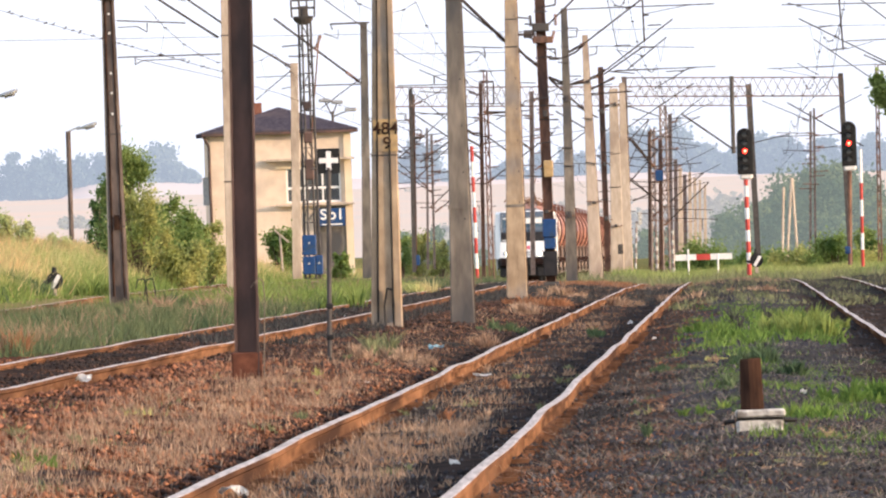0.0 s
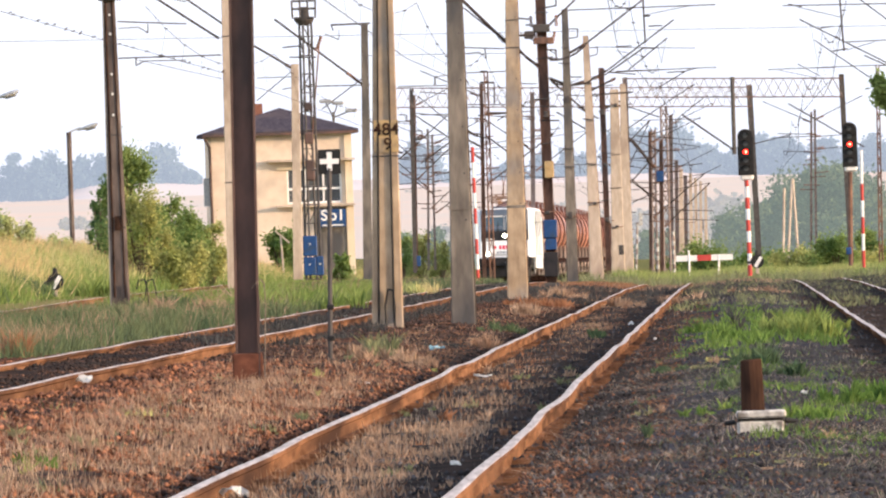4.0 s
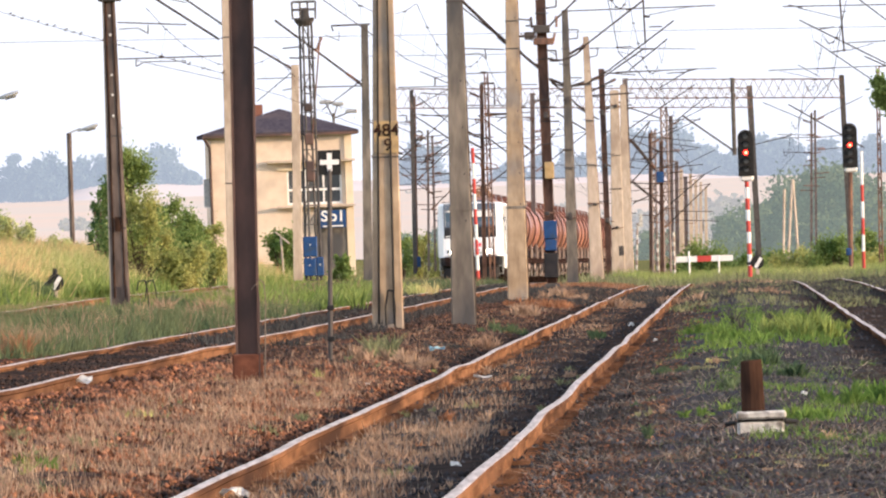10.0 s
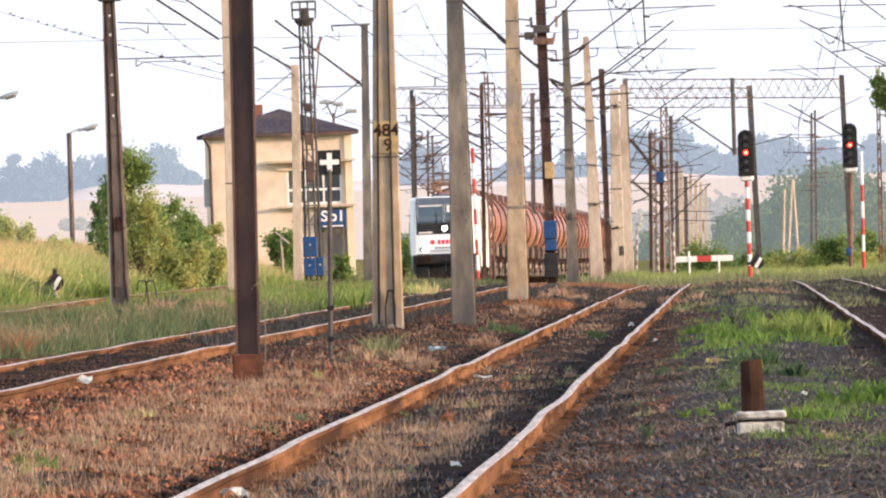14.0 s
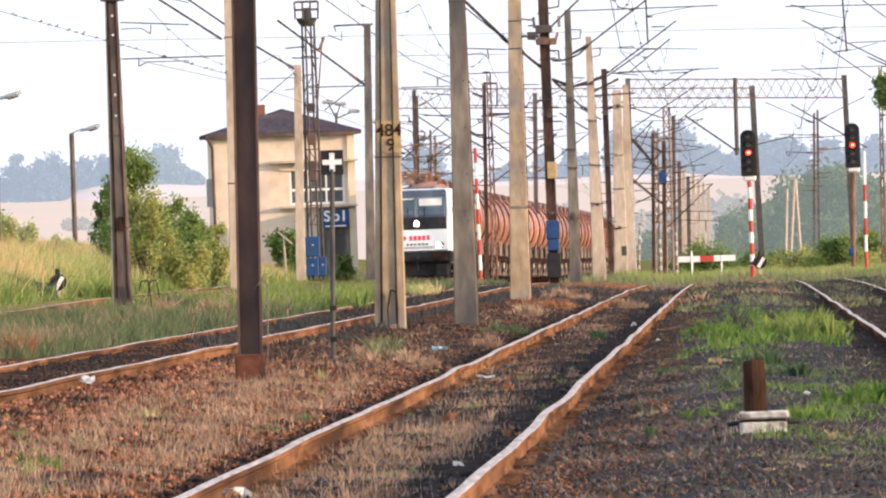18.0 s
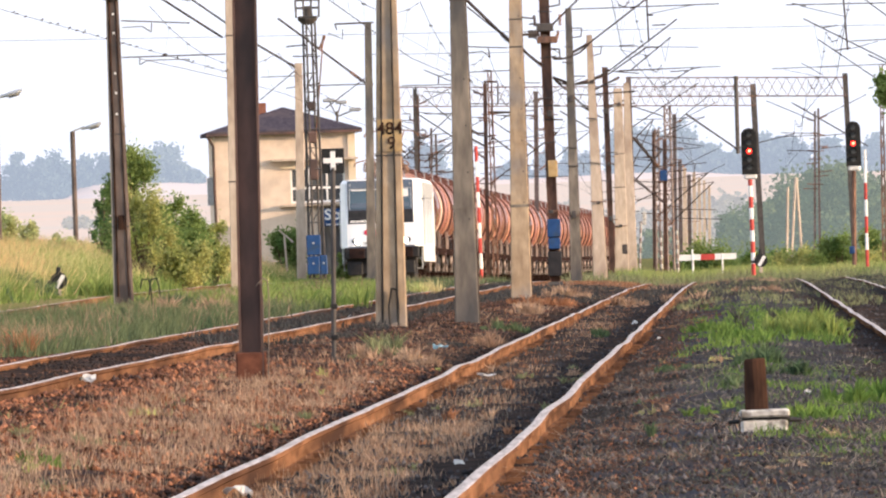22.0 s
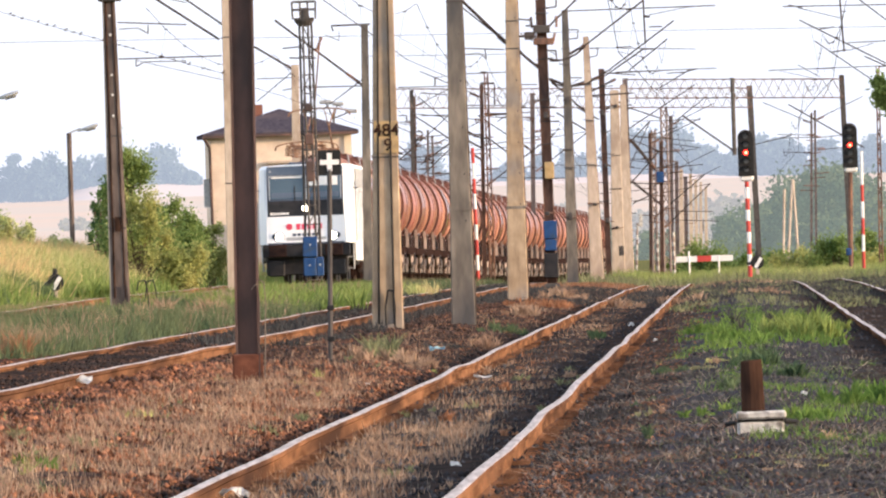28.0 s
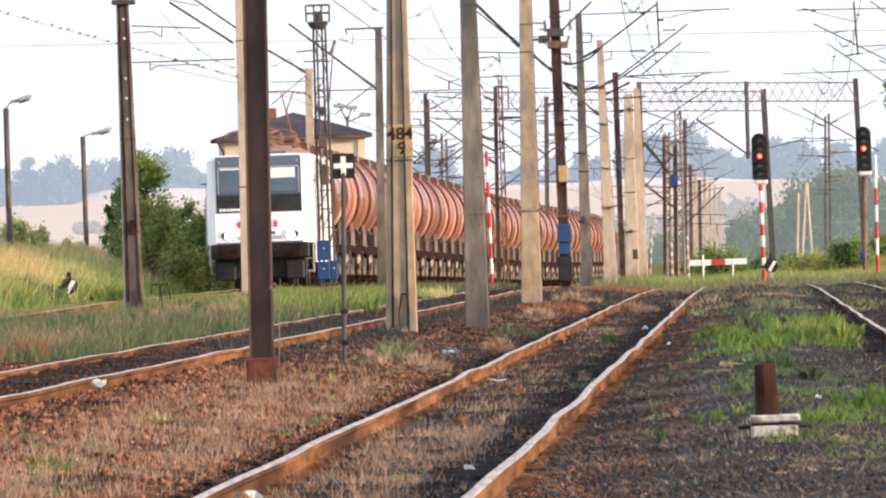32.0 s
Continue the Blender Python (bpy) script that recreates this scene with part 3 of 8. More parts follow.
tracks = [
    ("near_track", lambda y: track_x(y), crest, -25, 756, "straight railway track with rusty rails, overgrown with dry grass"),
    ("middle_track", lambda y: track_x(y, -4.75), lambda y: crest(y) + 0.2, -25, 756, "railway track with rusty rails beside the masts"),
    ("outer_track", lambda y: track_x(y, 4.78), crest, -25, 756, "railway track with rusty rails beside green weeds"),
    ("train_track", line_x, line_z, 181, 1900, "railway track on which the tank train runs"),
]
dice = random.Random(9)
for k, (nm, xf, zf, y0, y1, lab) in enumerate(tracks):
    tr = thing(nm, (0, 0, 0), lab, "railway track", kind="structure")
    for sd in (-1, 1):
        lay_rail(tr, xf, zf, y0, y1, sd, k * 7.3 + sd * 2.1)
    if k < 3:
        for sd in (-0.7525, 0.7525):
            bm = B()
            y = 60
            while y < (230 if k == 0 else 0):
                for e in (-0.1, 0.1):
                    if dice.random() < 0.6:
                        box(bm, (xf(y) + sd + e * dice.uniform(0.8, 1.2), y, zf(y) - 0.14), (dice.uniform(0.06, 0.12), dice.uniform(0.1, 0.2), dice.uniform(0.04, 0.08)))
                y += dice.uniform(0.55, 0.75)
            if bm.verts:
                tagged(part("fastening", bm, MAT["rail"], tr, "rusty rail fastenings"), kind="stuff")
            else:
                bm.free()
        sleepers(tr, xf, zf, -8, 420)


# ---- masts
def mast(base, top, w0, w1, material, depth=1.0, label="", name="catenary_mast", group="overhead line masts", category="mast", channels=False, bands=()):
    """A tapered square mast from base to top, with a sunk face strip down its front and steel bands."""
    base, top = Vector(base), Vector(top)
    ob = thing(name, base, label, category, group)
    d = top - base
    n = 7
    bm = B()
    rings = []
    for k in range(n + 1):
        s = k / n
        c = d * s
        w = (w0 + (w1 - w0) * s) / 2
        e = w * depth
        b = w * 0.09
        rings.append([(c.x + px, c.y + py, c.z) for px, py in ((-w + b, -e), (w - b, -e), (w, -e + b), (w, e - b), (w - b, e), (-w + b, e), (-w, e - b), (-w, -e + b))])
    loft(bm, rings)
    part("shaft", bm, material, ob)
    if channels:
        for sx in (-0.55, 0.42):
            bm = B()
            a, b2 = w0 / 2, w1 / 2
            rod(bm, (sx * a, -a * depth - 0.02, 0.1), (d.x + sx * b2, -b2 * depth - 0.02 + d.y, d.z), 0.017, 0.013, 6)
            part("cable", bm, MAT["black"], ob)
    for s, h in bands:
        w = (w0 + (w1 - w0) * s) / 2 + 0.012
        bm = B()
        box(bm, d * s, (2 * w, 2 * w * depth, h))
        part("band", bm, MAT["concrete_dark" if h > 0.04 else "steel_dark"], ob)
    return ob


def h_mast(base, top, w, material, label, name="catenary_mast", group="overhead line masts", foot=True):
    """A rolled H-section mast: two flanges and a web, with a foot plate."""
    base, top = Vector(base), Vector(top)
    d = top - base
    ob = thing(name, base, label, "mast", group)
    t = w * 0.09
    for nm, cx, cy, sx, sy in (("flange", -w / 2 + t / 2, 0, t, w), ("flange", w / 2 - t / 2, 0, t, w), ("web", 0, 0.0, w - 2 * t, t)):
        bm = B()
        rings = []
        for s in (0.0, 0.25, 0.5, 0.75, 1.0):
            c = d * s
            rings.append([(c.x + cx + a * sx / 2, c.y + cy + b * sy / 2, c.z) for a, b in ((-1, -1), (1, -1), (1, 1), (-1, 1))])
        loft(bm, rings)
        part(nm, bm, material, ob)
    if foot:
        bm = B()
        box(bm, (0, 0, 0.0), (w * 1.5, w * 1.5, 0.1), bevel=0.01)
        part("foot_plate", bm, MAT["concrete_dark"], ob)
    return ob


def lattice(base, top, w0, w1, material, label, name="lattice_mast", group="lattice masts", panels=10, leg=0.035, brace=0.018, turn=0.0, rungs=False):
    """Four legs and zigzag bracing, or level rungs with a tie across now and then."""
    base, top = Vector(base), Vector(top)
    d = top - base
    ob = thing(name, base, label, "mast", group)
    def corner(i, s):
        w = (w0 + (w1 - w0) * s) / 2
        sx, sy = ((-1, -1), (1, -1), (1, 1), (-1, 1))[i]
        c, q = math.cos(turn), math.sin(turn)
        return d * s + Vector(((sx * c - sy * q) * w, (sx * q + sy * c) * w, 0))
    for i in range(4):
        part("leg", rod(B(), corner(i, 0), corner(i, 1), leg, leg * 0.8, 6), material, ob)
    for i in range(4):
        for k in range(panels):
            a, b = k / panels, (k + 1) / panels
            j = (i + 1) % 4
            if rungs:
                part("rung", rod(B(), corner(i, a), corner(j, a), brace, brace, 4), material, ob)
                if (k + i) % 3:
                    continue
            part("brace", rod(B(), corner(i, a) if k % 2 else corner(j, a), corner(j, b) if k % 2 else corner(i, b), brace, brace, 4), material, ob)
    return ob


def bar(name, a, b, r, material, parent, label="", seg=6):
    """A bar under a thing, given in world places."""
    o = parent.matrix_basis.translation
    return part(name, rod(B(), Vector(a) - o, Vector(b) - o, r, r, seg), material, parent, label)


def insulator(parent, a, b, r=0.07):
    """A ribbed insulator between two world places."""
    o = parent.matrix_basis.translation
    a, b = Vector(a) - o, Vector(b) - o
    bm = B()
    n = 6
    for k in range(n):
        p, q = a.lerp(b, k / n), a.lerp(b, (k + 0.62) / n)
        rod(bm, p, q, r, r * 0.55, 8)
    rod(bm, a, b, r * 0.4, r * 0.4, 6)
    part("insulator", bm, MAT["steel_rust"], parent, "brown ribbed insulator")


def step_irons(ob, base, top, w0, w1, n, z0=0.3):
    """Small bolts and an earth wire up the side of a mast."""
    d = Vector(top) - Vector(base)
    for k in range(n):
        s = z0 + (0.97 - z0) * k / n
        w = (w0 + (w1 - w0) * s) / 2
        c = d * s
        part("bolt", rod(B(), (c.x + w * 0.5, c.y - w * 0.85 - 0.008, c.z), (c.x + w * 0.5, c.y - w * 0.85 + 0.02, c.z), 0.016, 0.016, 6), MAT["steel_dark"], ob)
    part("earth_wire", rod(B(), (w0 * 0.52, 0, 0), d + Vector((w1 * 0.52, 0, 0)), 0.014, 0.014, 5), MAT["wire"], ob)


# nearest brown steel mast
m_brown = h_mast((-1.883, 144.00, 0.032), (-1.825, 144.00, 4.006), 0.230, MAT["steel_brown"], "dark brown painted steel H-beam mast with loose cables at its foot")
bm = B()
box(bm, (0, 0, 0.14), (0.285, 0.285, 0.32), bevel=0.015)
part("sleeve", bm, MAT["sleeve_rust"], m_brown, "wider rusty steel sleeve at the foot")
loop = [(0.10, -0.14, 0.95), (0.14, -0.15, 1.0), (0.18, -0.15, 0.97), (0.19, -0.15, 0.80), (0.175, -0.15, 0.45), (0.16, -0.15, 0.05)]
part("cable", path_tube(B(), loop, 0.006), MAT["concrete"], m_brown, "pale loose cable")
part("cable", path_tube(B(), [(x * 0.8 - 0.02, y + 0.01, z * 0.96) for x, y, z in loop], 0.006), MAT["concrete_brown"], m_brown)

# left mast with bored holes, in front of the train's track
m_left = mast((-6.135, 288.00, 0.251), (-6.166, 288.00, 6.738), 0.332, 0.193, MAT["concrete_brown"], 0.8, "grey-brown slotted concrete mast in tall grass", bands=((0.52, 0.03), (0.78, 0.025), (0.25, 0.03)))
for k, z in enumerate((28, 62, 133, 168, 205)):
    bm = B()
    zz = 6.200 - z * 0.0107
    # a white disc per hole: bright sky behind it put in as paint
    rod(bm, (0, 0, 0), (0, 0.02, 0), 0.023, 0.023, 10)
    h = part("hole", bm, MAT["white"], m_left, "white disc for bright sky through a bored hole")
    s = (zz - 0.251) / (6.738 - 0.251)
    h.matrix_basis = Matrix.Translation((s * (-6.166 - -6.135) + 0.01, -0.8 * (0.332 + s * (0.193 - 0.332)) / 2 - 0.016, zz - 0.251))
bm = B()
box(bm, (0, 0, 0), (0.45, 0.4, 0.1), bevel=0.02)
cap = part("bracket", bm, MAT["steel_dark"], m_left)
cap.matrix_basis = Matrix.Translation(Vector((-6.141, 288.00, 6.223)) - Vector((-6.135, 288.00, 0.251)))

bm = B()
box(bm, Vector((-6.129, 288.00, 1.953)) - Vector((-6.135, 288.00, 0.251)) + Vector((0, -0.17, 0)), (0.118, 0.03, 0.278), bevel=0.004)
part("plate", bm, MAT["stump_rust"], m_left, "small dark rusty plate")
# two thin dark rods drawn down the face as lines
for fx, fr in ((-0.6, 0.02), (0.62, 0.012)):
    qv = Vector((-6.166, 288.00, 6.738)) - Vector((-6.135, 288.00, 0.251))
    part("groove", rod(B(), (fx * 0.332 / 2, -0.8 * 0.332 / 2 - 0.002, 0.3), qv + Vector((fx * 0.193 / 2, -0.8 * 0.193 / 2 - 0.002, 0)), fr, fr, 6), MAT["stump_rust"], m_left, "thin dark line down the face")
for dx in (0.32, 0.48):
    part("cable", path_tube(B(), [(dx, -0.3, 0.75 - dx), (dx + 0.04, -0.3, 0.60), (dx + 0.16, -0.3, 0.62), (dx + 0.2, -0.3, 0.45), (dx + 0.24, -0.3, -0.1)], 0.013), MAT["black"], m_left, "dark bent cable at the foot")
for sx in (-1, 1):
    bm = B()
    a, d = Vector((-6.135, 288.00, 0.251)), Vector((-6.166, 288.00, 6.738))
    q = d - a
    rod(bm, (sx * 0.332 / 2, -0.06, 0), q + Vector((sx * 0.193 / 2, -0.06, 0)), 0.03, 0.02, 6)
    # left strip paler than the right: lit edge put into its colour
    part("edge_channel", bm, MAT["concrete_pale" if sx < 0 else "concrete_brown"], m_left)

m_white = mast((-4.959, 360.00, 0.227), (-4.896, 360.00, 8.144), 0.321, 0.254, MAT["concrete_pale"], 0.9, "pale concrete mast beside the train's track", bands=((0.35, 0.03), (0.787, 0.03)))
m_523 = mast((-5.514, 576.00, 0.275), (-5.357, 576.00, 8.445), 0.364, 0.278, MAT["concrete_pale"], 0.9, "slender concrete mast before the signal box")
m_645 = mast((-2.236, 450.00, 0.433), (-2.088, 450.00, 8.020), 0.284, 0.201, MAT["concrete_dark"], 0.9, "slim grey concrete mast with a steel bracket on top")
m_484 = mast((-0.897, 237.06, 0.037), (-0.793, 237.06, 5.530), 0.493, 0.308, MAT["concrete_tan"], 0.85, "weathered concrete mast with a painted yellow kilometre mark", channels=True, bands=((0.49, 0.02),))
m_817 = mast((0.294, 244.80, 0.028), (0.317, 244.80, 5.630), 0.391, 0.236, MAT["concrete_dark"], 0.85, "grey concrete mast between two tracks", bands=((0.335, 0.07), (0.93, 0.02)))
m_915 = mast((1.647, 342.00, 0.031), (1.737, 342.00, 7.322), 0.470, 0.254, MAT["concrete_tan"], 0.85, "sunlit brown-grey concrete mast between two tracks", bands=((0.29, 0.06), (0.865, 0.03), (0.78, 0.03)))
m_970 = h_mast((3.059, 432.00, 0.140), (3.006, 432.00, 8.730), 0.289, MAT["steel_rust"], "rusty steel mast with blue boxes and a switch on top")
m_1010 = mast((3.990, 471.60, 0.103), (4.022, 471.60, 8.548), 0.350, 0.175, MAT["concrete_dark"], 0.9, "grey concrete mast in the row between the tracks")
m_1045 = mast((5.161, 513.00, 0.030), (5.049, 513.00, 8.269), 0.476, 0.171, MAT["concrete_pale"], 0.9, "pale concrete mast in the row between the tracks")
m_1068 = h_mast((5.856, 540.00, 0.011), (5.836, 540.00, 7.476), 0.201, MAT["steel_rust"], "rusty steel mast in the row between the tracks")
m_1090 = mast((6.508, 567.00, -0.022), (6.584, 567.00, 6.971), 0.505, 0.316, MAT["concrete_pale"], 0.9, "pale concrete mast in the row between the tracks")
m_1108 = mast((7.194, 594.00, -0.051), (7.236, 594.00, 7.452), 0.485, 0.221, MAT["concrete_pale"], 0.9, "pale concrete mast in the row between the tracks")
m_1112 = h_mast((7.638, 621.00, -0.069), (7.665, 621.00, 7.961), 0.208, MAT["rust_hazed"], "rusty steel mast with arms at the end of the row")

step_irons(m_817, (0.294, 244.80, 0.028), (0.317, 244.80, 5.630), 0.391, 0.236, 5)
step_irons(m_915, (1.647, 342.00, 0.031), (1.737, 342.00, 7.322), 0.470, 0.254, 7)
step_irons(m_white, (-4.959, 360.00, 0.227), (-4.896, 360.00, 8.144), 0.321, 0.254, 3)
step_irons(m_1010, (3.990, 471.60, 0.103), (4.022, 471.60, 8.548), 0.350, 0.175, 8)
step_irons(m_1045, (5.161, 513.00, 0.030), (5.049, 513.00, 8.269), 0.476, 0.171, 6)

# row of sunlit spots on the edge, put in as pale pegs
for k in range(11):
    s = 0.30 + 0.045 * k
    w = (0.470 + (0.254 - 0.470) * s) / 2
    c = (Vector((1.737, 342.0, 7.322)) - Vector((1.647, 342.0, 0.031))) * s
    part("edge_peg", rod(B(), (c.x + w - 0.02, -w * 0.85 - 0.012, c.z), (c.x + w + 0.045, -w * 0.85 - 0.012, c.z + 0.008 * (k % 3)), 0.016, 0.014, 6), MAT["concrete_pale"], m_915, "pale peg for a sunlit spot on the mast edge")
# clamps and small brackets up the masts of the row
def clamps(ob, base, top, w0, w1, n, seed, long=0.3):
    rng = random.Random(seed)
    d = Vector(top) - Vector(base)
    for k in range(n):
        s = 0.22 + 0.74 * (k + 0.8 * rng.random()) / n
        w = (w0 + (w1 - w0) * s) / 2
        c = d * s + Vector((0, -w - 0.03, 0))
        left, right = (w + rng.uniform(0.02, long), w + 0.03) if rng.random() < 0.5 else (w + 0.03, w + rng.uniform(0.02, long))
        part("clamp", rod(B(), c + Vector((-left, 0, rng.uniform(-0.05, 0.05))), c + Vector((right, 0, rng.uniform(-0.05, 0.05))), 0.02, 0.018, 6), MAT["steel_dark" if k % 3 else "steel_rust"], ob)
        if k % 3 == 0:
            bm = B()
            box(bm, c + Vector((rng.uniform(-0.05, 0.05), -0.05, 0)), (0.13, 0.1, rng.uniform(0.1, 0.24)), bevel=0.015)
            part("small_box", bm, MAT["steel_dark"], ob)


clamps(m_970, (3.059, 432.00, 0.140), (3.006, 432.00, 8.730), 0.3, 0.3, 8, 3, 0.15)
clamps(m_1010, (3.990, 471.60, 0.103), (4.022, 471.60, 8.548), 0.350, 0.175, 6, 4, 0.2)
clamps(m_1045, (5.161, 513.00, 0.030), (5.049, 513.00, 8.269), 0.476, 0.171, 4, 5, 0.15)
clamps(m_1068, (5.856, 540.00, 0.011), (5.836, 540.00, 7.476), 0.2, 0.2, 8, 6, 0.3)
clamps(m_1090, (6.487, 567.00, -0.021), (6.563, 567.00, 6.972), 0.442, 0.232, 4, 7, 0.2)
clamps(m_1112, (7.638, 621.00, -0.069), (7.665, 621.00, 7.961), 0.2, 0.2, 9, 8, 0.4)

def far_cantilever(ob, p, side, reach=3.0):
    """A raking tube, its stay, a registration arm and two insulators on one side of a mast."""
    tip = p + Vector((side * reach, 0, 0.35))
    low = p + Vector((side * 0.05, 0, -1.6))
    bar("cantilever_arm", low, tip, 0.03, MAT["wire"], ob)
    bar("stay_rod", p, tip, 0.018, MAT["wire"], ob)
    bar("registration_arm", low + Vector((side * 0.5, 0, 0.32)), low + Vector((side * (reach + 0.3), 0, 0.2)), 0.02, MAT["wire"], ob)
    bar("drop_bracket", low + Vector((side * reach * 0.8, 0, 0.24)), low + Vector((side * reach * 0.8, 0, -0.25)), 0.02, MAT["wire"], ob)
    insulator(ob, low, low.lerp(tip, 0.14), 0.075)
    insulator(ob, p, p.lerp(tip, 0.12), 0.06)


for a, b, w, k in [
    ((-1.291, 720.00, 0.289), (-1.136, 720.00, 8.577), 0.187, 'h'),
    ((-0.747, 765.00, 0.207), (-0.556, 765.00, 7.307), 0.114, 'h'),
    ((-0.411, 774.00, 0.182), (-0.343, 774.00, 7.083), 0.115, 'h'),
    ((4.577, 774.00, -0.280), (4.817, 774.00, 9.060), 0.230, 'h'),
    ((10.000, 720.00, -0.453), (10.139, 720.00, 6.578), 0.214, 'l'),
    ((10.456, 711.00, -0.452), (10.524, 711.00, 7.551), 0.317, 'l'),
    ((10.114, 705.60, -0.430), (10.284, 705.60, 5.935), 0.183, 'h'),
    ((9.689, 712.80, -0.429), (9.874, 712.80, 6.398), 0.132, 'h'),
    ((12.706, 846.00, -0.377), (12.914, 846.00, 8.261), 0.220, 'h'),
    ((14.383, 936.00, -0.214), (14.538, 936.00, 6.215), 0.243, 'h'),
    ((15.227, 972.00, -0.209), (15.367, 972.00, 5.855), 0.325, 'c'),
    ((16.094, 1008.00, -0.161), (16.220, 1008.00, 5.565), 0.262, 'h'),
    ((17.905, 1098.00, -0.097), (18.040, 1098.00, 6.101), 0.326, 'c'),
    ] + [
    ((19.174, 1152.00, -0.091), (19.297, 1152.00, 5.898), 0.299, 'c'),
    ((20.740, 1224.00, -0.051), (20.906, 1224.00, 5.992), 0.273, 'c'),
    ((22.398, 1296.00, 0.001), (22.555, 1296.00, 5.871), 0.289, 'c'),
    ((18.519, 756.00, -0.173), (18.705, 756.00, 7.546), 0.112, 'h'),
    ((18.310, 757.80, -0.167), (18.576, 757.80, 7.427), 0.113, 'h'),
    ((17.079, 594.00, -0.176), (17.203, 594.00, 7.810), 0.132, 'l'),
    ((1.603, 599.40, -0.044), (1.740, 599.40, 7.703), 0.156, 'h'),
    ((1.897, 594.00, -0.043), (1.916, 594.00, 8.079), 0.176, 'l'),
]:
    # far masts take the pale concrete, which stands for haze over them
    if k == "c":
        mast(a, b, w, w * 0.7, MAT["concrete_pale"], 0.9, "concrete mast farther along the line, paled for distance haze")
    elif k == "h":
        fm = h_mast(a, b, w, MAT["rust_hazed" if a[1] > 735 else "steel_rust"], "rusty steel mast farther along the line", foot=False)
        top = Vector(b)
        for q in range(5):
            sd = 1 if q % 2 else -1
            p0 = top + Vector((0, -0.08, -1.3 - 0.62 * q - 0.1 * (int(a[1]) % 3)))
            bar("bracket", p0 - Vector((sd * 0.12, 0, 0)), p0 + Vector((sd * (0.3 + 0.1 * q), 0, 0.04)), 0.025, MAT["steel_rust"], fm)
        for q in range(3 if a[1] < 900 else 1):
            sd = -1 if (q + int(a[1])) % 2 else 1
            p0 = top + Vector((0, 0, -0.5 - 0.75 * q))
            bar("cross_arm", p0, p0 + Vector((sd * (2.4 - 0.5 * q), 0, 1.1 if q == 0 else 0.1)), 0.022, MAT["wire"], fm)
            insulator(fm, p0 + Vector((sd * 0.1, 0, 0.02)), p0 + Vector((sd * 0.45, 0, 0.15 if q == 0 else 0.04)), 0.06)
        if a[0] < 11:
            for sd in (-1, 1):
                far_cantilever(fm, top + Vector((0, -0.1, -1.9 - 0.5 * sd)), sd, 2.2 + 0.15 * (int(a[1]) % 5))
    else:
        lattice(a, b, w, w * 0.8, MAT["rust_hazed" if a[1] > 690 else "steel_rust"], "rusty lattice mast farther along the line", panels=14, leg=0.055 if 700 < a[1] < 725 else 0.03, brace=0.026 if 700 < a[1] < 725 else 0.014)

# white-banded posts, a dark box and a blue box in the far row
for a, b, n, r, lab in (((8.862, 700.0, 0.0), (8.977, 700.0, 2.092), 9, 0.055, "slim post with worn white and dark bands"), ((10.031, 712.0, -0.25), (10.023, 712.0, 1.39), 8, 0.075, "post with worn white and dark bands"), ((10.66, 703.0, -0.25), (10.655, 703.0, 1.682), 9, 0.075, "post with worn white and dark bands")):
    pp = thing("marker_post", a, lab + " in the far row", "post", "banded posts")
    va, vb = Vector(a), Vector(b)
    for k in range(n):
        bar("band", va.lerp(vb, k / n), va.lerp(vb, (k + 1) / n), r * (1.0 if k % 2 else 0.9), MAT["whitewash" if (k + n) % 2 else "rust_hazed"], pp, seg=8)
sg = thing("signal_flag", (9.104, 700.0, 1.983), "small white plate on top of a slim post", "sign")
bm = B()
box(bm, (0.03, 0, 0.31), (0.16, 0.05, 0.6), bevel=0.02)
part("plate", bm, MAT["whitewash"], sg)
bm = B()
box(bm, (-0.06, 0.04, 0.12), (0.26, 0.06, 0.12), bevel=0.02)
part("bracket", bm, MAT["rust_hazed"], sg)
for px, w, h, mt, nm, lab in (((6.585, 561.60, 0.987), 0.19, 0.36, "steel_dark", "mast_box", "dark switch box on a pale mast"), ((10.16, 704.0, 4.26), 0.36, 0.5, "blue", "mast_box", "blue box on a rusty lattice mast"), ((-1.21, 719.4, 0.72), 0.30, 0.5, "blue", "mast_box", "blue box at the foot of a far mast"), ((13.42, 503.6, 0.72), 0.18, 0.24, "blue", "mast_box", "small blue box on a rusty signal post")):
    pl = thing(nm, px, lab, "box")
    bm = B()
    box(bm, (0, 0, 0), (w, 0.3, h), bevel=0.02)
    part("case", bm, MAT[mt], pl)
    bm = B()
    box(bm, (0, -0.16, h * 0.1), (w * 0.7, 0.02, h * 0.55), bevel=0.004)
    part("lid", bm, MAT[mt], pl)

bk = thing("signal_basket", (-1.075, 720.00, 6.488), "small railed basket on a far steel mast", "basket")
bm = B()
box(bm, (0, -0.2, 0.0), (0.5, 0.5, 0.12), bevel=0.02)
part("floor", bm, MAT["steel_dark"], bk)
for sx in (-1, 1):
    part("rail_post", rod(B(), (sx * 0.26, -0.3, 0), (sx * 0.28, -0.3, 0.38), 0.03, 0.03, 5), MAT["steel_dark"], bk)
part("top_rail", rod(B(), (-0.28, -0.3, 0.38), (0.28, -0.3, 0.38), 0.03, 0.03, 5), MAT["steel_dark"], bk)

# yellow kilometre mark on the concrete mast
bm = B()
box(bm, (0, 0, 0), (0.379, 0.012, 0.502))
plate = part("kilometre_mark", bm, MAT["yellow"], m_484, "weathered yellow painted mark with black digits")
plate.matrix_basis = Matrix.Translation(Vector((-0.819, 237.06, 3.038)) - Vector((-0.897, 237.06, 0.037)) + Vector((0, -0.185, 0)))


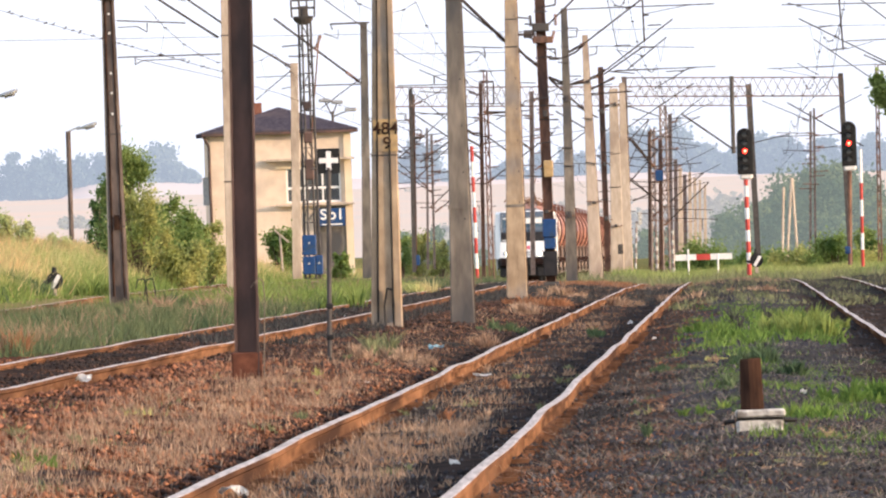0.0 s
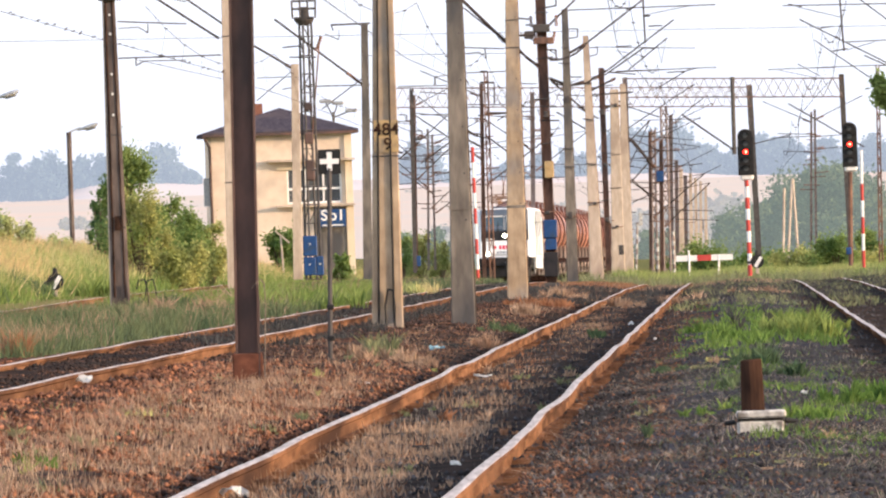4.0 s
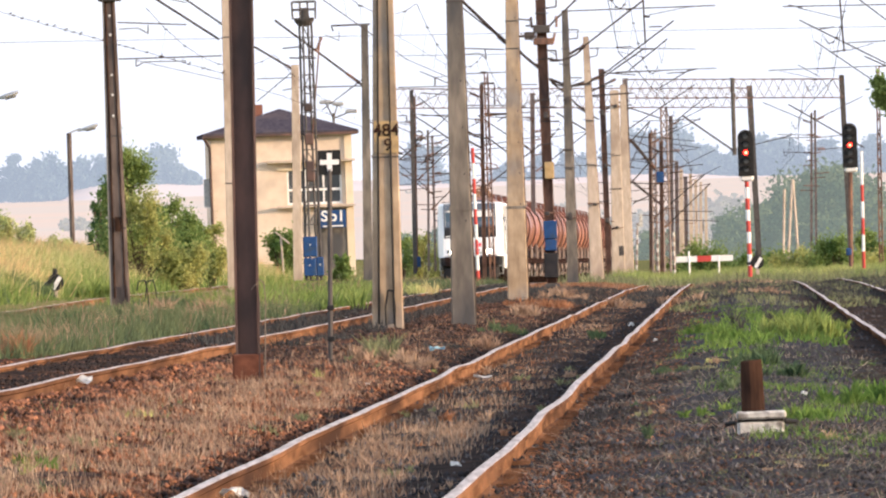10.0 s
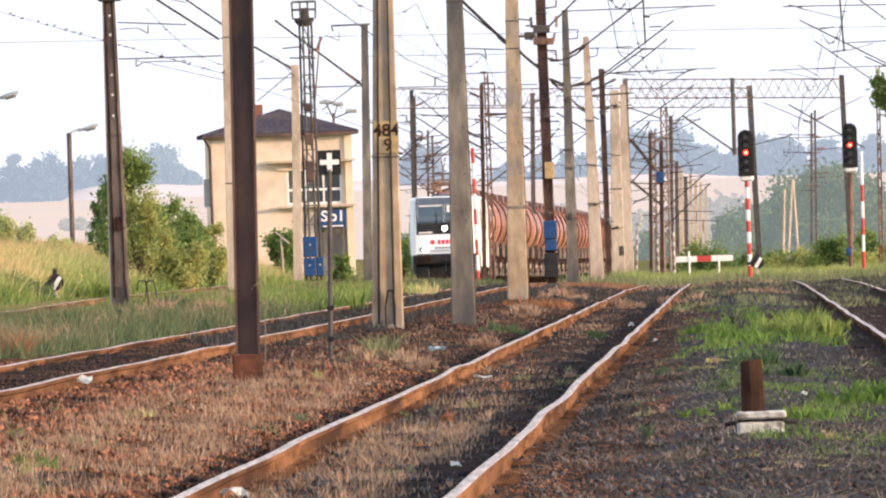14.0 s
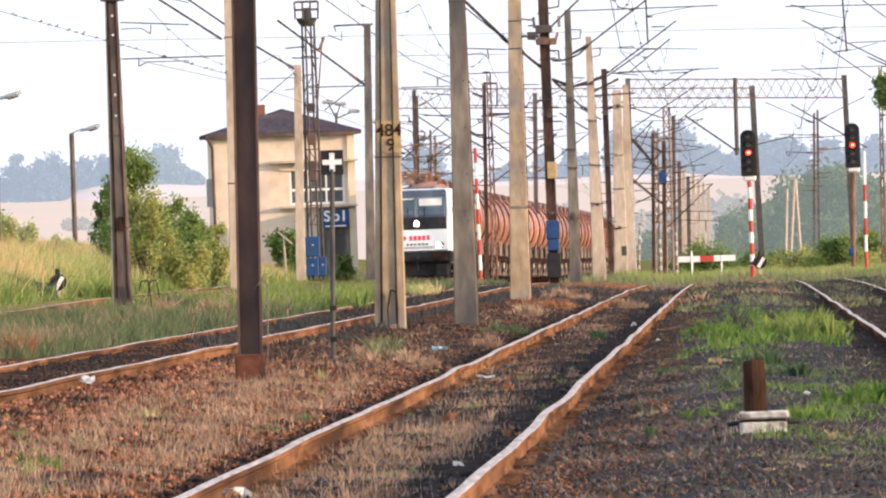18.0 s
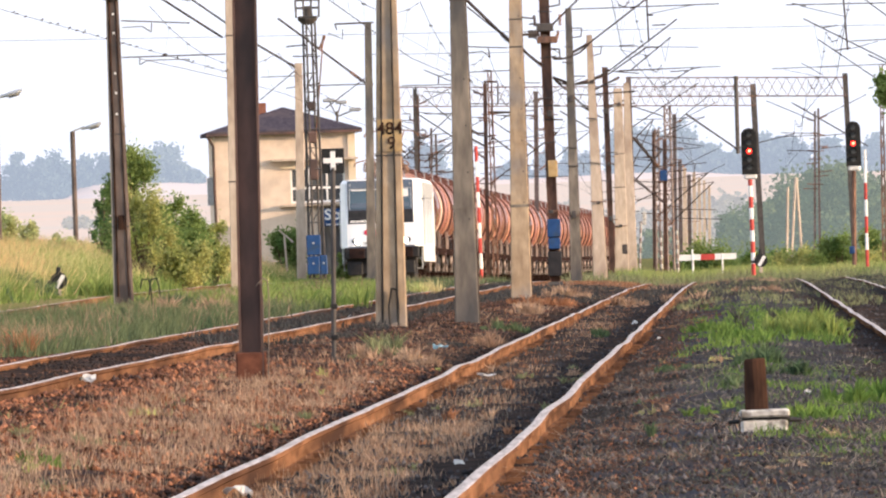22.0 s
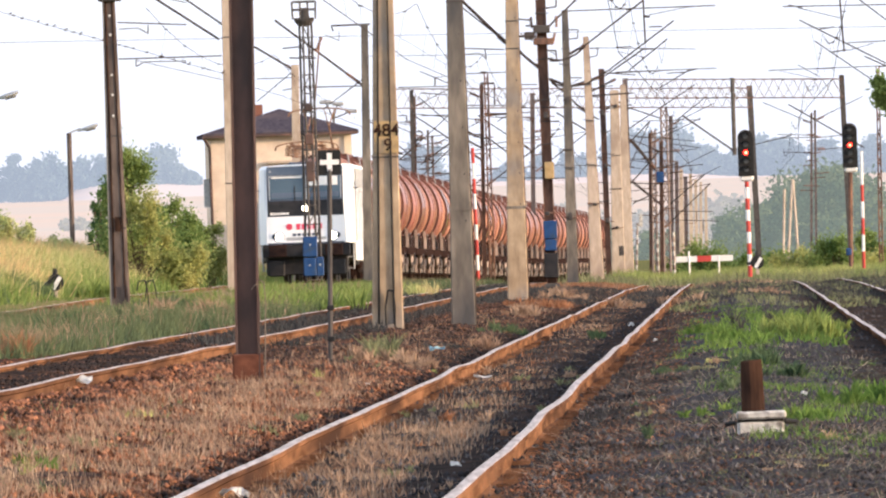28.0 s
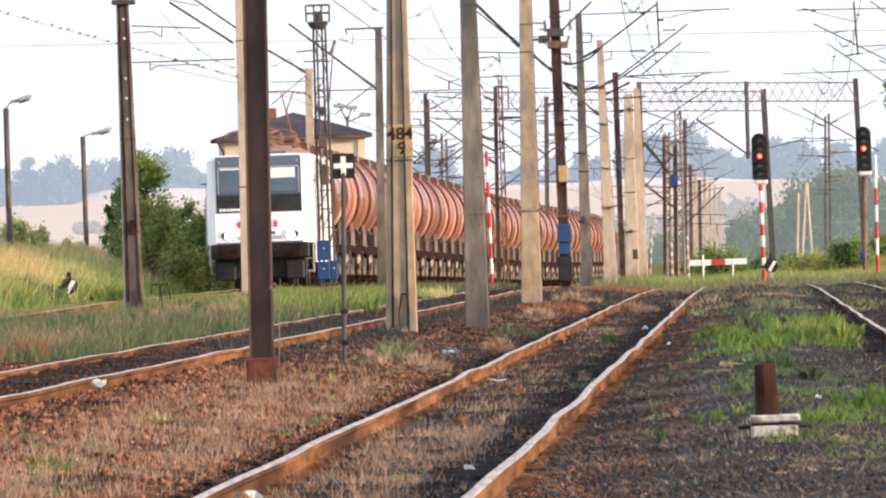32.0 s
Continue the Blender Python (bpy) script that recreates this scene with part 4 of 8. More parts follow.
def lettering(text, size, material, parent, at, name="digits", bold=0.0):
    cu = bpy.data.curves.new(name, "FONT")
    cu.body, cu.size, cu.align_x, cu.align_y, cu.extrude, cu.offset = text, size, "CENTER", "CENTER", 0.004, bold
    ob = new("tmp_text", cu)
    dg = bpy.context.evaluated_depsgraph_get()
    me = bpy.data.meshes.new_from_object(ob.evaluated_get(dg))
    bpy.data.objects.remove(ob)
    me.name = name
    me.materials.clear()
    me.materials.append(material)
    t = new(name, me)
    t.parent = parent
    t.matrix_basis = pose(*at, 90, 0, 0)
    return t


for k, digit in enumerate("484"):
    lettering(digit, 0.27, MAT["stump_rust"], plate, ((k - 1) * 0.135, -0.012, 0.10), "digit", bold=0.003)
lettering("9", 0.27, MAT["stump_rust"], plate, (0.02, -0.012, -0.13), "digit", bold=0.003)
loop = [(-0.02, -0.27, 0.02), (-0.03, -0.27, 0.35), (0.02, -0.27, 0.62), (0.10, -0.27, 0.60), (0.12, -0.27, 0.35), (0.11, -0.27, 0.0)]
part("cable", path_tube(B(), loop, 0.016), MAT["black"], m_484, "black cable bow at the foot")

# white cross sign
sign = thing("cross_sign", (-1.293, 169.20, 0.057), "black square sign with a white cross on a thin post", "sign")
o = sign.matrix_basis.translation
bar("post", (-1.293, 169.20, 0.044), (-1.231, 169.20, 2.192), 0.028, MAT["steel_dark"], sign, seg=10)
c = Vector((-1.228, 169.20, 2.267)) - o
bm = B()
box(bm, c, (0.251, 0.02, 0.276), bevel=0.003)
board = part("board", bm, MAT["black"], sign)
bm = B()
box(bm, c + Vector((0, -0.016, 0.004)), (0.057, 0.008, 0.207))
box(bm, c + Vector((0, -0.018, 0.004)), (0.214, 0.008, 0.057))
part("cross", bm, MAT["white"], board, "white cross")
for py in (545, 600):
    bm = B()
    box(bm, Vector((-1.272, 169.20, 0.653)) - o + Vector((0, 0, (545 - py) * 0.0063)), (0.08, 0.08, 0.06), bevel=0.01)
    part("clamp", bm, MAT["black"], sign)
bar("bracket", (-1.357, 169.20, 2.184), (-1.426, 169.20, 2.186), 0.012, MAT["steel_dark"], sign)

# lattice mast with a lamp basket and blue boxes
lm = lattice((-3.455, 405.00, 0.566), (-3.453, 405.00, 7.519), 0.31, 0.245, MAT["steel_dark"], "brown lattice mast with a railed basket on top and blue boxes", panels=14, leg=0.036, brace=0.016, turn=0.38, rungs=True)
o = lm.matrix_basis.translation
top = Vector((-3.483, 405.00, 7.520)) - o
bm = B()
box(bm, top, (0.511, 0.5, 0.06), bevel=0.01)
part("platform", bm, MAT["steel_dark"], lm)
w = 0.602 / 2
for sx in (-1, -0.33, 0.33, 1):
    for sy in (-0.3, 0.3):
        part("rail_post", rod(B(), top + Vector((sx * w, sy, 0)), top + Vector((sx * w * 1.05, sy, 0.46)), 0.024, 0.024, 5), MAT["steel_dark"], lm)
for zz in (0.25, 0.46):
    for sy in (-0.3, 0.3):
        part("top_rail", rod(B(), top + Vector((-w, sy, zz)), top + Vector((w, sy, zz)), 0.026, 0.026, 5), MAT["steel_dark"], lm)
part("lamp_housing", rod(B(), top + Vector((0.02, 0, 0)), top + Vector((0.02, 0, 0.3)), 0.13, 0.10, 10), MAT["steel_dark"], lm)
bm = B()
loft(bm, [[(top.x + r * math.cos(k * math.tau / 14), top.y + r * math.sin(k * math.tau / 14), top.z + dz) for k in range(14)] for r, dz in ((0.12, -0.2), (0.2, -0.14), (0.26, -0.06), (0.27, 0.02))])
part("base", bm, MAT["steel_dark"], lm, "dark bowl under the basket")
for z, h in ((2.9, 0.55), (3.75, 0.3), (4.6, 0.22)):
    bm = B()
    box(bm, (0.0, -0.17, z), (0.24, 0.14, h), bevel=0.03)
    part("junction_box", bm, MAT["steel_brown"], lm, "rust-brown junction box")
for nm, a, sz in (("control_box", (-3.530, 405.00, 1.457), (0.376, 0.3, 0.541)), ("control_box", (-3.549, 405.00, 0.915), (0.331, 0.3, 0.481)), ("control_box", (-3.277, 405.00, 0.921), (0.196, 0.25, 0.511))):
    bm = B()
    box(bm, Vector(a) - o + Vector((0, -0.32, 0)), sz, bevel=0.02)
    bx = part(nm, bm, MAT["blue"], lm, "blue painted metal control box")
    bm = B()
    box(bm, Vector(a) - o + Vector((0.0, -0.32 - sz[1] / 2 - 0.004, 0.05)), (0.05, 0.006, 0.05))
    part("label_plate", bm, MAT["zinc"], bx)
bar("arm", (-3.366, 405.00, 4.416), (-3.079, 405.00, 7.024), 0.022, MAT["steel_rust"], lm, "thin leaning rod")
insulator(lm, (-3.198, 405.00, 6.637), (-3.034, 405.00, 7.023), 0.06)
insulator(lm, (-3.302, 405.00, 6.671), (-3.308, 405.00, 6.942), 0.05)
for a, b in (((-4.082, 405.00, 6.758), (-3.599, 405.00, 6.787)), ((-3.595, 405.00, 6.485), (-3.189, 405.00, 6.471)), ((-3.910, 405.00, 6.496), (-3.565, 405.00, 6.484))):
    bar("cross_arm", a, b, 0.02, MAT["steel_dark"], lm)

# switch gear and blue boxes on the rusty mast
o = m_970.matrix_basis.translation
for a, sz, mt, lab in (((3.066, 432.00, 1.713), (0.385, 0.3, 0.513), "blue", "blue painted metal box"), ((3.067, 432.00, 1.280), (0.337, 0.28, 0.321), "blue", "blue painted metal box"),
                       ((3.063, 432.00, 0.702), (0.40, 0.3, 0.706), "loco_black", "dark cabinet"), ((3.093, 432.00, 3.398), (0.273, 0.2, 0.481), "yellow", "yellow painted mark"),
                       ((3.008, 432.00, 7.414), (0.481, 0.3, 0.225), "steel_dark", "switch frame"), ((3.060, 432.00, 7.059), (0.578, 0.35, 0.193), "steel_rust", "switch frame"), ((2.649, 432.00, 7.234), (0.257, 0.3, 0.225), "steel_dark", "drive box")):
    bm = B()
    box(bm, Vector(a) - o + Vector((0, -0.2, 0)), sz, bevel=0.02)
    part("box", bm, MAT[mt], m_970, lab)
for a, b in (((2.737, 432.00, 7.455), (2.716, 432.00, 7.777)), ((3.443, 432.00, 7.463), (3.439, 432.00, 7.784)), ((2.867, 432.00, 7.033), (2.796, 432.00, 7.325)), ((3.316, 432.00, 7.018), (3.390, 432.00, 7.304))):
    insulator(m_970, a, b, 0.06)
for a, b in (((2.883, 432.00, 5.203), (3.364, 432.00, 5.186)), ((2.869, 432.00, 4.802), (3.430, 432.00, 4.782)), ((2.563, 432.00, 7.526), (3.284, 432.00, 7.501)), ((3.171, 432.00, 6.557), (3.651, 432.00, 6.508)), ((3.410, 432.00, 6.517), (3.404, 432.00, 6.790)), ((3.404, 432.00, 6.790), (3.099, 432.00, 6.801)), ((3.061, 432.00, 7.990), (3.448, 432.00, 8.041)), ((3.448, 432.00, 8.041), (3.457, 432.00, 8.313))):
    bar("cross_arm", a, b, 0.025, MAT["steel_dark"], m_970)

# ---- cantilevers: arm bars with their insulators, mast by mast
CANT = [
    (m_white, [
    ((-6.594, 360.00, 7.428), (-5.117, 360.00, 6.413), 0.03),
    ((-6.016, 360.00, 7.488), (-5.025, 360.00, 6.757), 0.025),
    ((-5.862, 360.00, 7.308), (-6.592, 360.00, 7.481), 0.012),
    ]),
    (m_523, [
    ((-6.872, 576.00, 9.183), (-5.406, 576.00, 8.255), 0.045),
    ((-6.838, 576.00, 7.106), (-5.407, 576.00, 8.233), 0.02),
    ((-6.808, 576.00, 7.961), (-4.988, 576.00, 7.962), 0.018),
    ((-5.861, 576.00, 7.500), (-4.571, 576.00, 7.669), 0.02),
    ]),
] + [
    (m_645, [
    ((-4.740, 450.00, 8.213), (-2.186, 450.00, 6.184), 0.035),
    ((-3.076, 450.00, 7.988), (-1.922, 450.00, 7.997), 0.03),
    ((-3.015, 450.00, 7.818), (-3.076, 450.00, 7.988), 0.02),
    ((-3.430, 450.00, 5.508), (-2.144, 450.00, 6.417), 0.018),
    ((-3.269, 450.00, 7.727), (-2.857, 450.00, 7.545), 0.014),
    ((-2.857, 450.00, 7.545), (-2.847, 450.00, 7.829), 0.012),
    ((-3.908, 450.00, 6.194), (-1.985, 450.00, 6.177), 0.02),
    ]),
    (m_915, [
    ((0.578, 342.00, 6.880), (1.596, 342.00, 5.828), 0.04),
    ((0.646, 342.00, 6.662), (1.572, 342.00, 5.867), 0.018),
    ((1.616, 342.00, 6.412), (2.122, 342.00, 6.343), 0.02),
    ((1.830, 342.00, 5.985), (2.211, 342.00, 5.984), 0.03),
    ]),
] + [
    (m_970, [
    ((2.220, 432.00, 6.912), (2.922, 432.00, 6.309), 0.04),
    ((2.411, 432.00, 7.306), (3.415, 432.00, 6.661), 0.014),
    ((3.037, 432.00, 7.316), (4.065, 432.00, 8.260), 0.03),
    ]),
    (m_1010, [
    ((3.475, 471.60, 6.430), (4.011, 471.60, 6.201), 0.05),
    ((3.990, 471.60, 7.113), (4.632, 471.60, 7.441), 0.045),
    ((4.632, 471.60, 7.441), (6.466, 471.60, 8.761), 0.03),
    ((4.039, 471.60, 8.513), (8.701, 471.60, 8.525), 0.02),
    ((4.071, 471.60, 7.933), (4.421, 471.60, 7.921), 0.02),
    ((4.421, 471.60, 7.921), (4.394, 471.60, 7.659), 0.02),
    ((4.394, 471.60, 7.659), (4.061, 471.60, 7.636), 0.02),
    ((4.054, 471.60, 6.444), (4.492, 471.60, 6.429), 0.02),
    ]),
] + [
    (m_1045, [
    ((4.457, 513.00, 6.593), (5.477, 513.00, 6.882), 0.05),
    ((5.477, 513.00, 6.882), (8.038, 513.00, 8.699), 0.028),
    ((5.187, 513.00, 7.864), (5.454, 513.00, 7.855), 0.02),
    ((5.454, 513.00, 7.855), (5.427, 513.00, 7.627), 0.02),
    ((5.427, 513.00, 7.627), (5.100, 513.00, 7.543), 0.02),
    ((5.397, 513.00, 7.876), (8.728, 513.00, 7.721), 0.014),
    ]),
    (m_1068, [
    ((5.325, 540.00, 6.631), (6.344, 540.00, 7.097), 0.04),
    ((5.947, 540.00, 7.212), (7.384, 540.00, 8.145), 0.03),
    ((6.051, 540.00, 7.308), (9.263, 540.00, 7.357), 0.018),
    ((5.321, 540.00, 6.531), (6.928, 540.00, 6.575), 0.03),
    ]),
] + [
    (m_1112, [
    ((7.814, 621.00, 8.279), (9.450, 621.00, 9.537), 0.03),
    ((6.556, 621.00, 6.615), (7.729, 621.00, 7.151), 0.04),
    ((7.718, 621.00, 5.536), (8.781, 621.00, 4.230), 0.05),
    ((7.710, 621.00, 5.306), (8.618, 621.00, 6.197), 0.03),
    ((7.073, 621.00, 8.212), (8.108, 621.00, 8.107), 0.025),
    ((7.684, 621.00, 5.883), (10.515, 621.00, 7.631), 0.025),
    ((6.564, 621.00, 6.846), (7.904, 621.00, 6.891), 0.03),
    ]),
    (m_484, [
    ((-0.720, 237.06, 2.841), (-0.581, 237.06, 2.775), 0.012),
    ]),
] + [
    (m_left, [
    ((-6.007, 288.00, 5.769), (-4.704, 288.00, 5.681), 0.014),
    ((-5.431, 288.00, 5.706), (-5.437, 288.00, 5.535), 0.012),
    ((-5.437, 288.00, 5.535), (-5.615, 288.00, 5.648), 0.012),
    ((-5.615, 288.00, 5.648), (-5.990, 288.00, 5.640), 0.01),
    ((-6.010, 288.00, 5.074), (-4.062, 288.00, 5.070), 0.014),
    ((-5.678, 288.00, 5.062), (-5.683, 288.00, 4.923), 0.012),
    ((-5.683, 288.00, 4.923), (-5.530, 288.00, 5.003), 0.012),
    ((-5.530, 288.00, 5.003), (-4.728, 288.00, 4.997), 0.01),
    ]),
]
for mst, arms in CANT:
    for k, (a, b, r) in enumerate(arms):
        bar("cantilever_arm", a, b, r, MAT["wire"], mst)
        if r >= 0.035:
            va, vb = Vector(a), Vector(b)
            insulator(mst, va.lerp(vb, 0.82), va.lerp(vb, 0.97), r * 1.9)


# sagging jumper cables between the insulators of the row
for mst, pts in zip((m_970, m_1010, m_1045, m_1045), (
    [ (2.357, 431.0, 6.83), (2.526, 431.0, 6.616), (2.727, 431.0, 6.432), (2.933, 431.0, 6.361) ],
    [ (3.501, 470.0, 6.97), (3.745, 470.0, 6.961), (4.026, 470.0, 7.021), (4.328, 470.0, 7.15), (4.615, 470.0, 7.385) ],
    [ (3.802, 511.0, 6.804), (4.024, 511.0, 6.644), (4.382, 511.0, 6.575), (4.954, 511.0, 6.631), (5.341, 511.0, 6.826), (5.672, 511.0, 7.061) ],
    [ (3.853, 513.0, 6.767), (4.297, 513.0, 6.389), (4.665, 513.0, 5.995), (4.962, 513.0, 5.775) ],
)):
    o = mst.matrix_basis.translation
    part("jumper_cable", path_tube(B(), [Vector(p) - o for p in pts], 0.034, 6), MAT["wire"], mst, "dark sagging jumper cable")


# ---- overhead wires along each track
def wire_line(name, xf, zf, supports, label):
    ob = thing(name, (0, 0, 0), label, "overhead line", "overhead lines")
    low, high = [], []
    for a, b in zip(supports, supports[1:]):
        sa, sb = (0.25, -0.25) if supports.index(a) % 2 else (-0.25, 0.25)
        for k in range(9 if b == supports[-1] else 8):
            s = k / 8
            y = a + (b - a) * s
            p = Vector((xf(y) + sa + (sb - sa) * s, y, zf(y) + 5.55))
            q = Vector((xf(y), y, zf(y) + 5.95 + 0.85 * (2 * s - 1) ** 2))
            low.append(p)
            high.append(q)
            if 0 < k < 8:
                bm3 = rod(B(), p, q, 0.003, 0.003, 3)
                rod(bm3, q + Vector((-0.04, 0, 0)), q + Vector((0.04, 0, 0.0)), 0.014, 0.014, 4)
                part("dropper", bm3, MAT["wire"], ob)
    for nm, pts, r in (("contact_wire", low, 0.006), ("messenger_wire", high, 0.005)):
        part(nm, loft(B(), [[p + Vector((-r, 0, -r)), p + Vector((r, 0, -r)), p + Vector((r, 0, r)), p + Vector((-r, 0, r))] for p in pts]), MAT["wire"], ob)


wire_line("overhead_line", lambda y: track_x(y), crest, [153, 244.8, 342, 471.6, 594, 720, 846], "catenary and contact wire over the near track")
wire_line("overhead_line", lambda y: track_x(y, -4.75), crest, [153, 237.1, 342, 432, 540, 621, 756], "catenary and contact wire over the middle track")
wire_line("overhead_line", lambda y: track_x(y, 4.78), crest, [306, 414, 522, 648, 774], "catenary and contact wire over the outer track")
wire_line("overhead_line", line_x, line_z, [360, 450, 576, 720, 846, 972, 1098], "catenary and contact wire over the train")

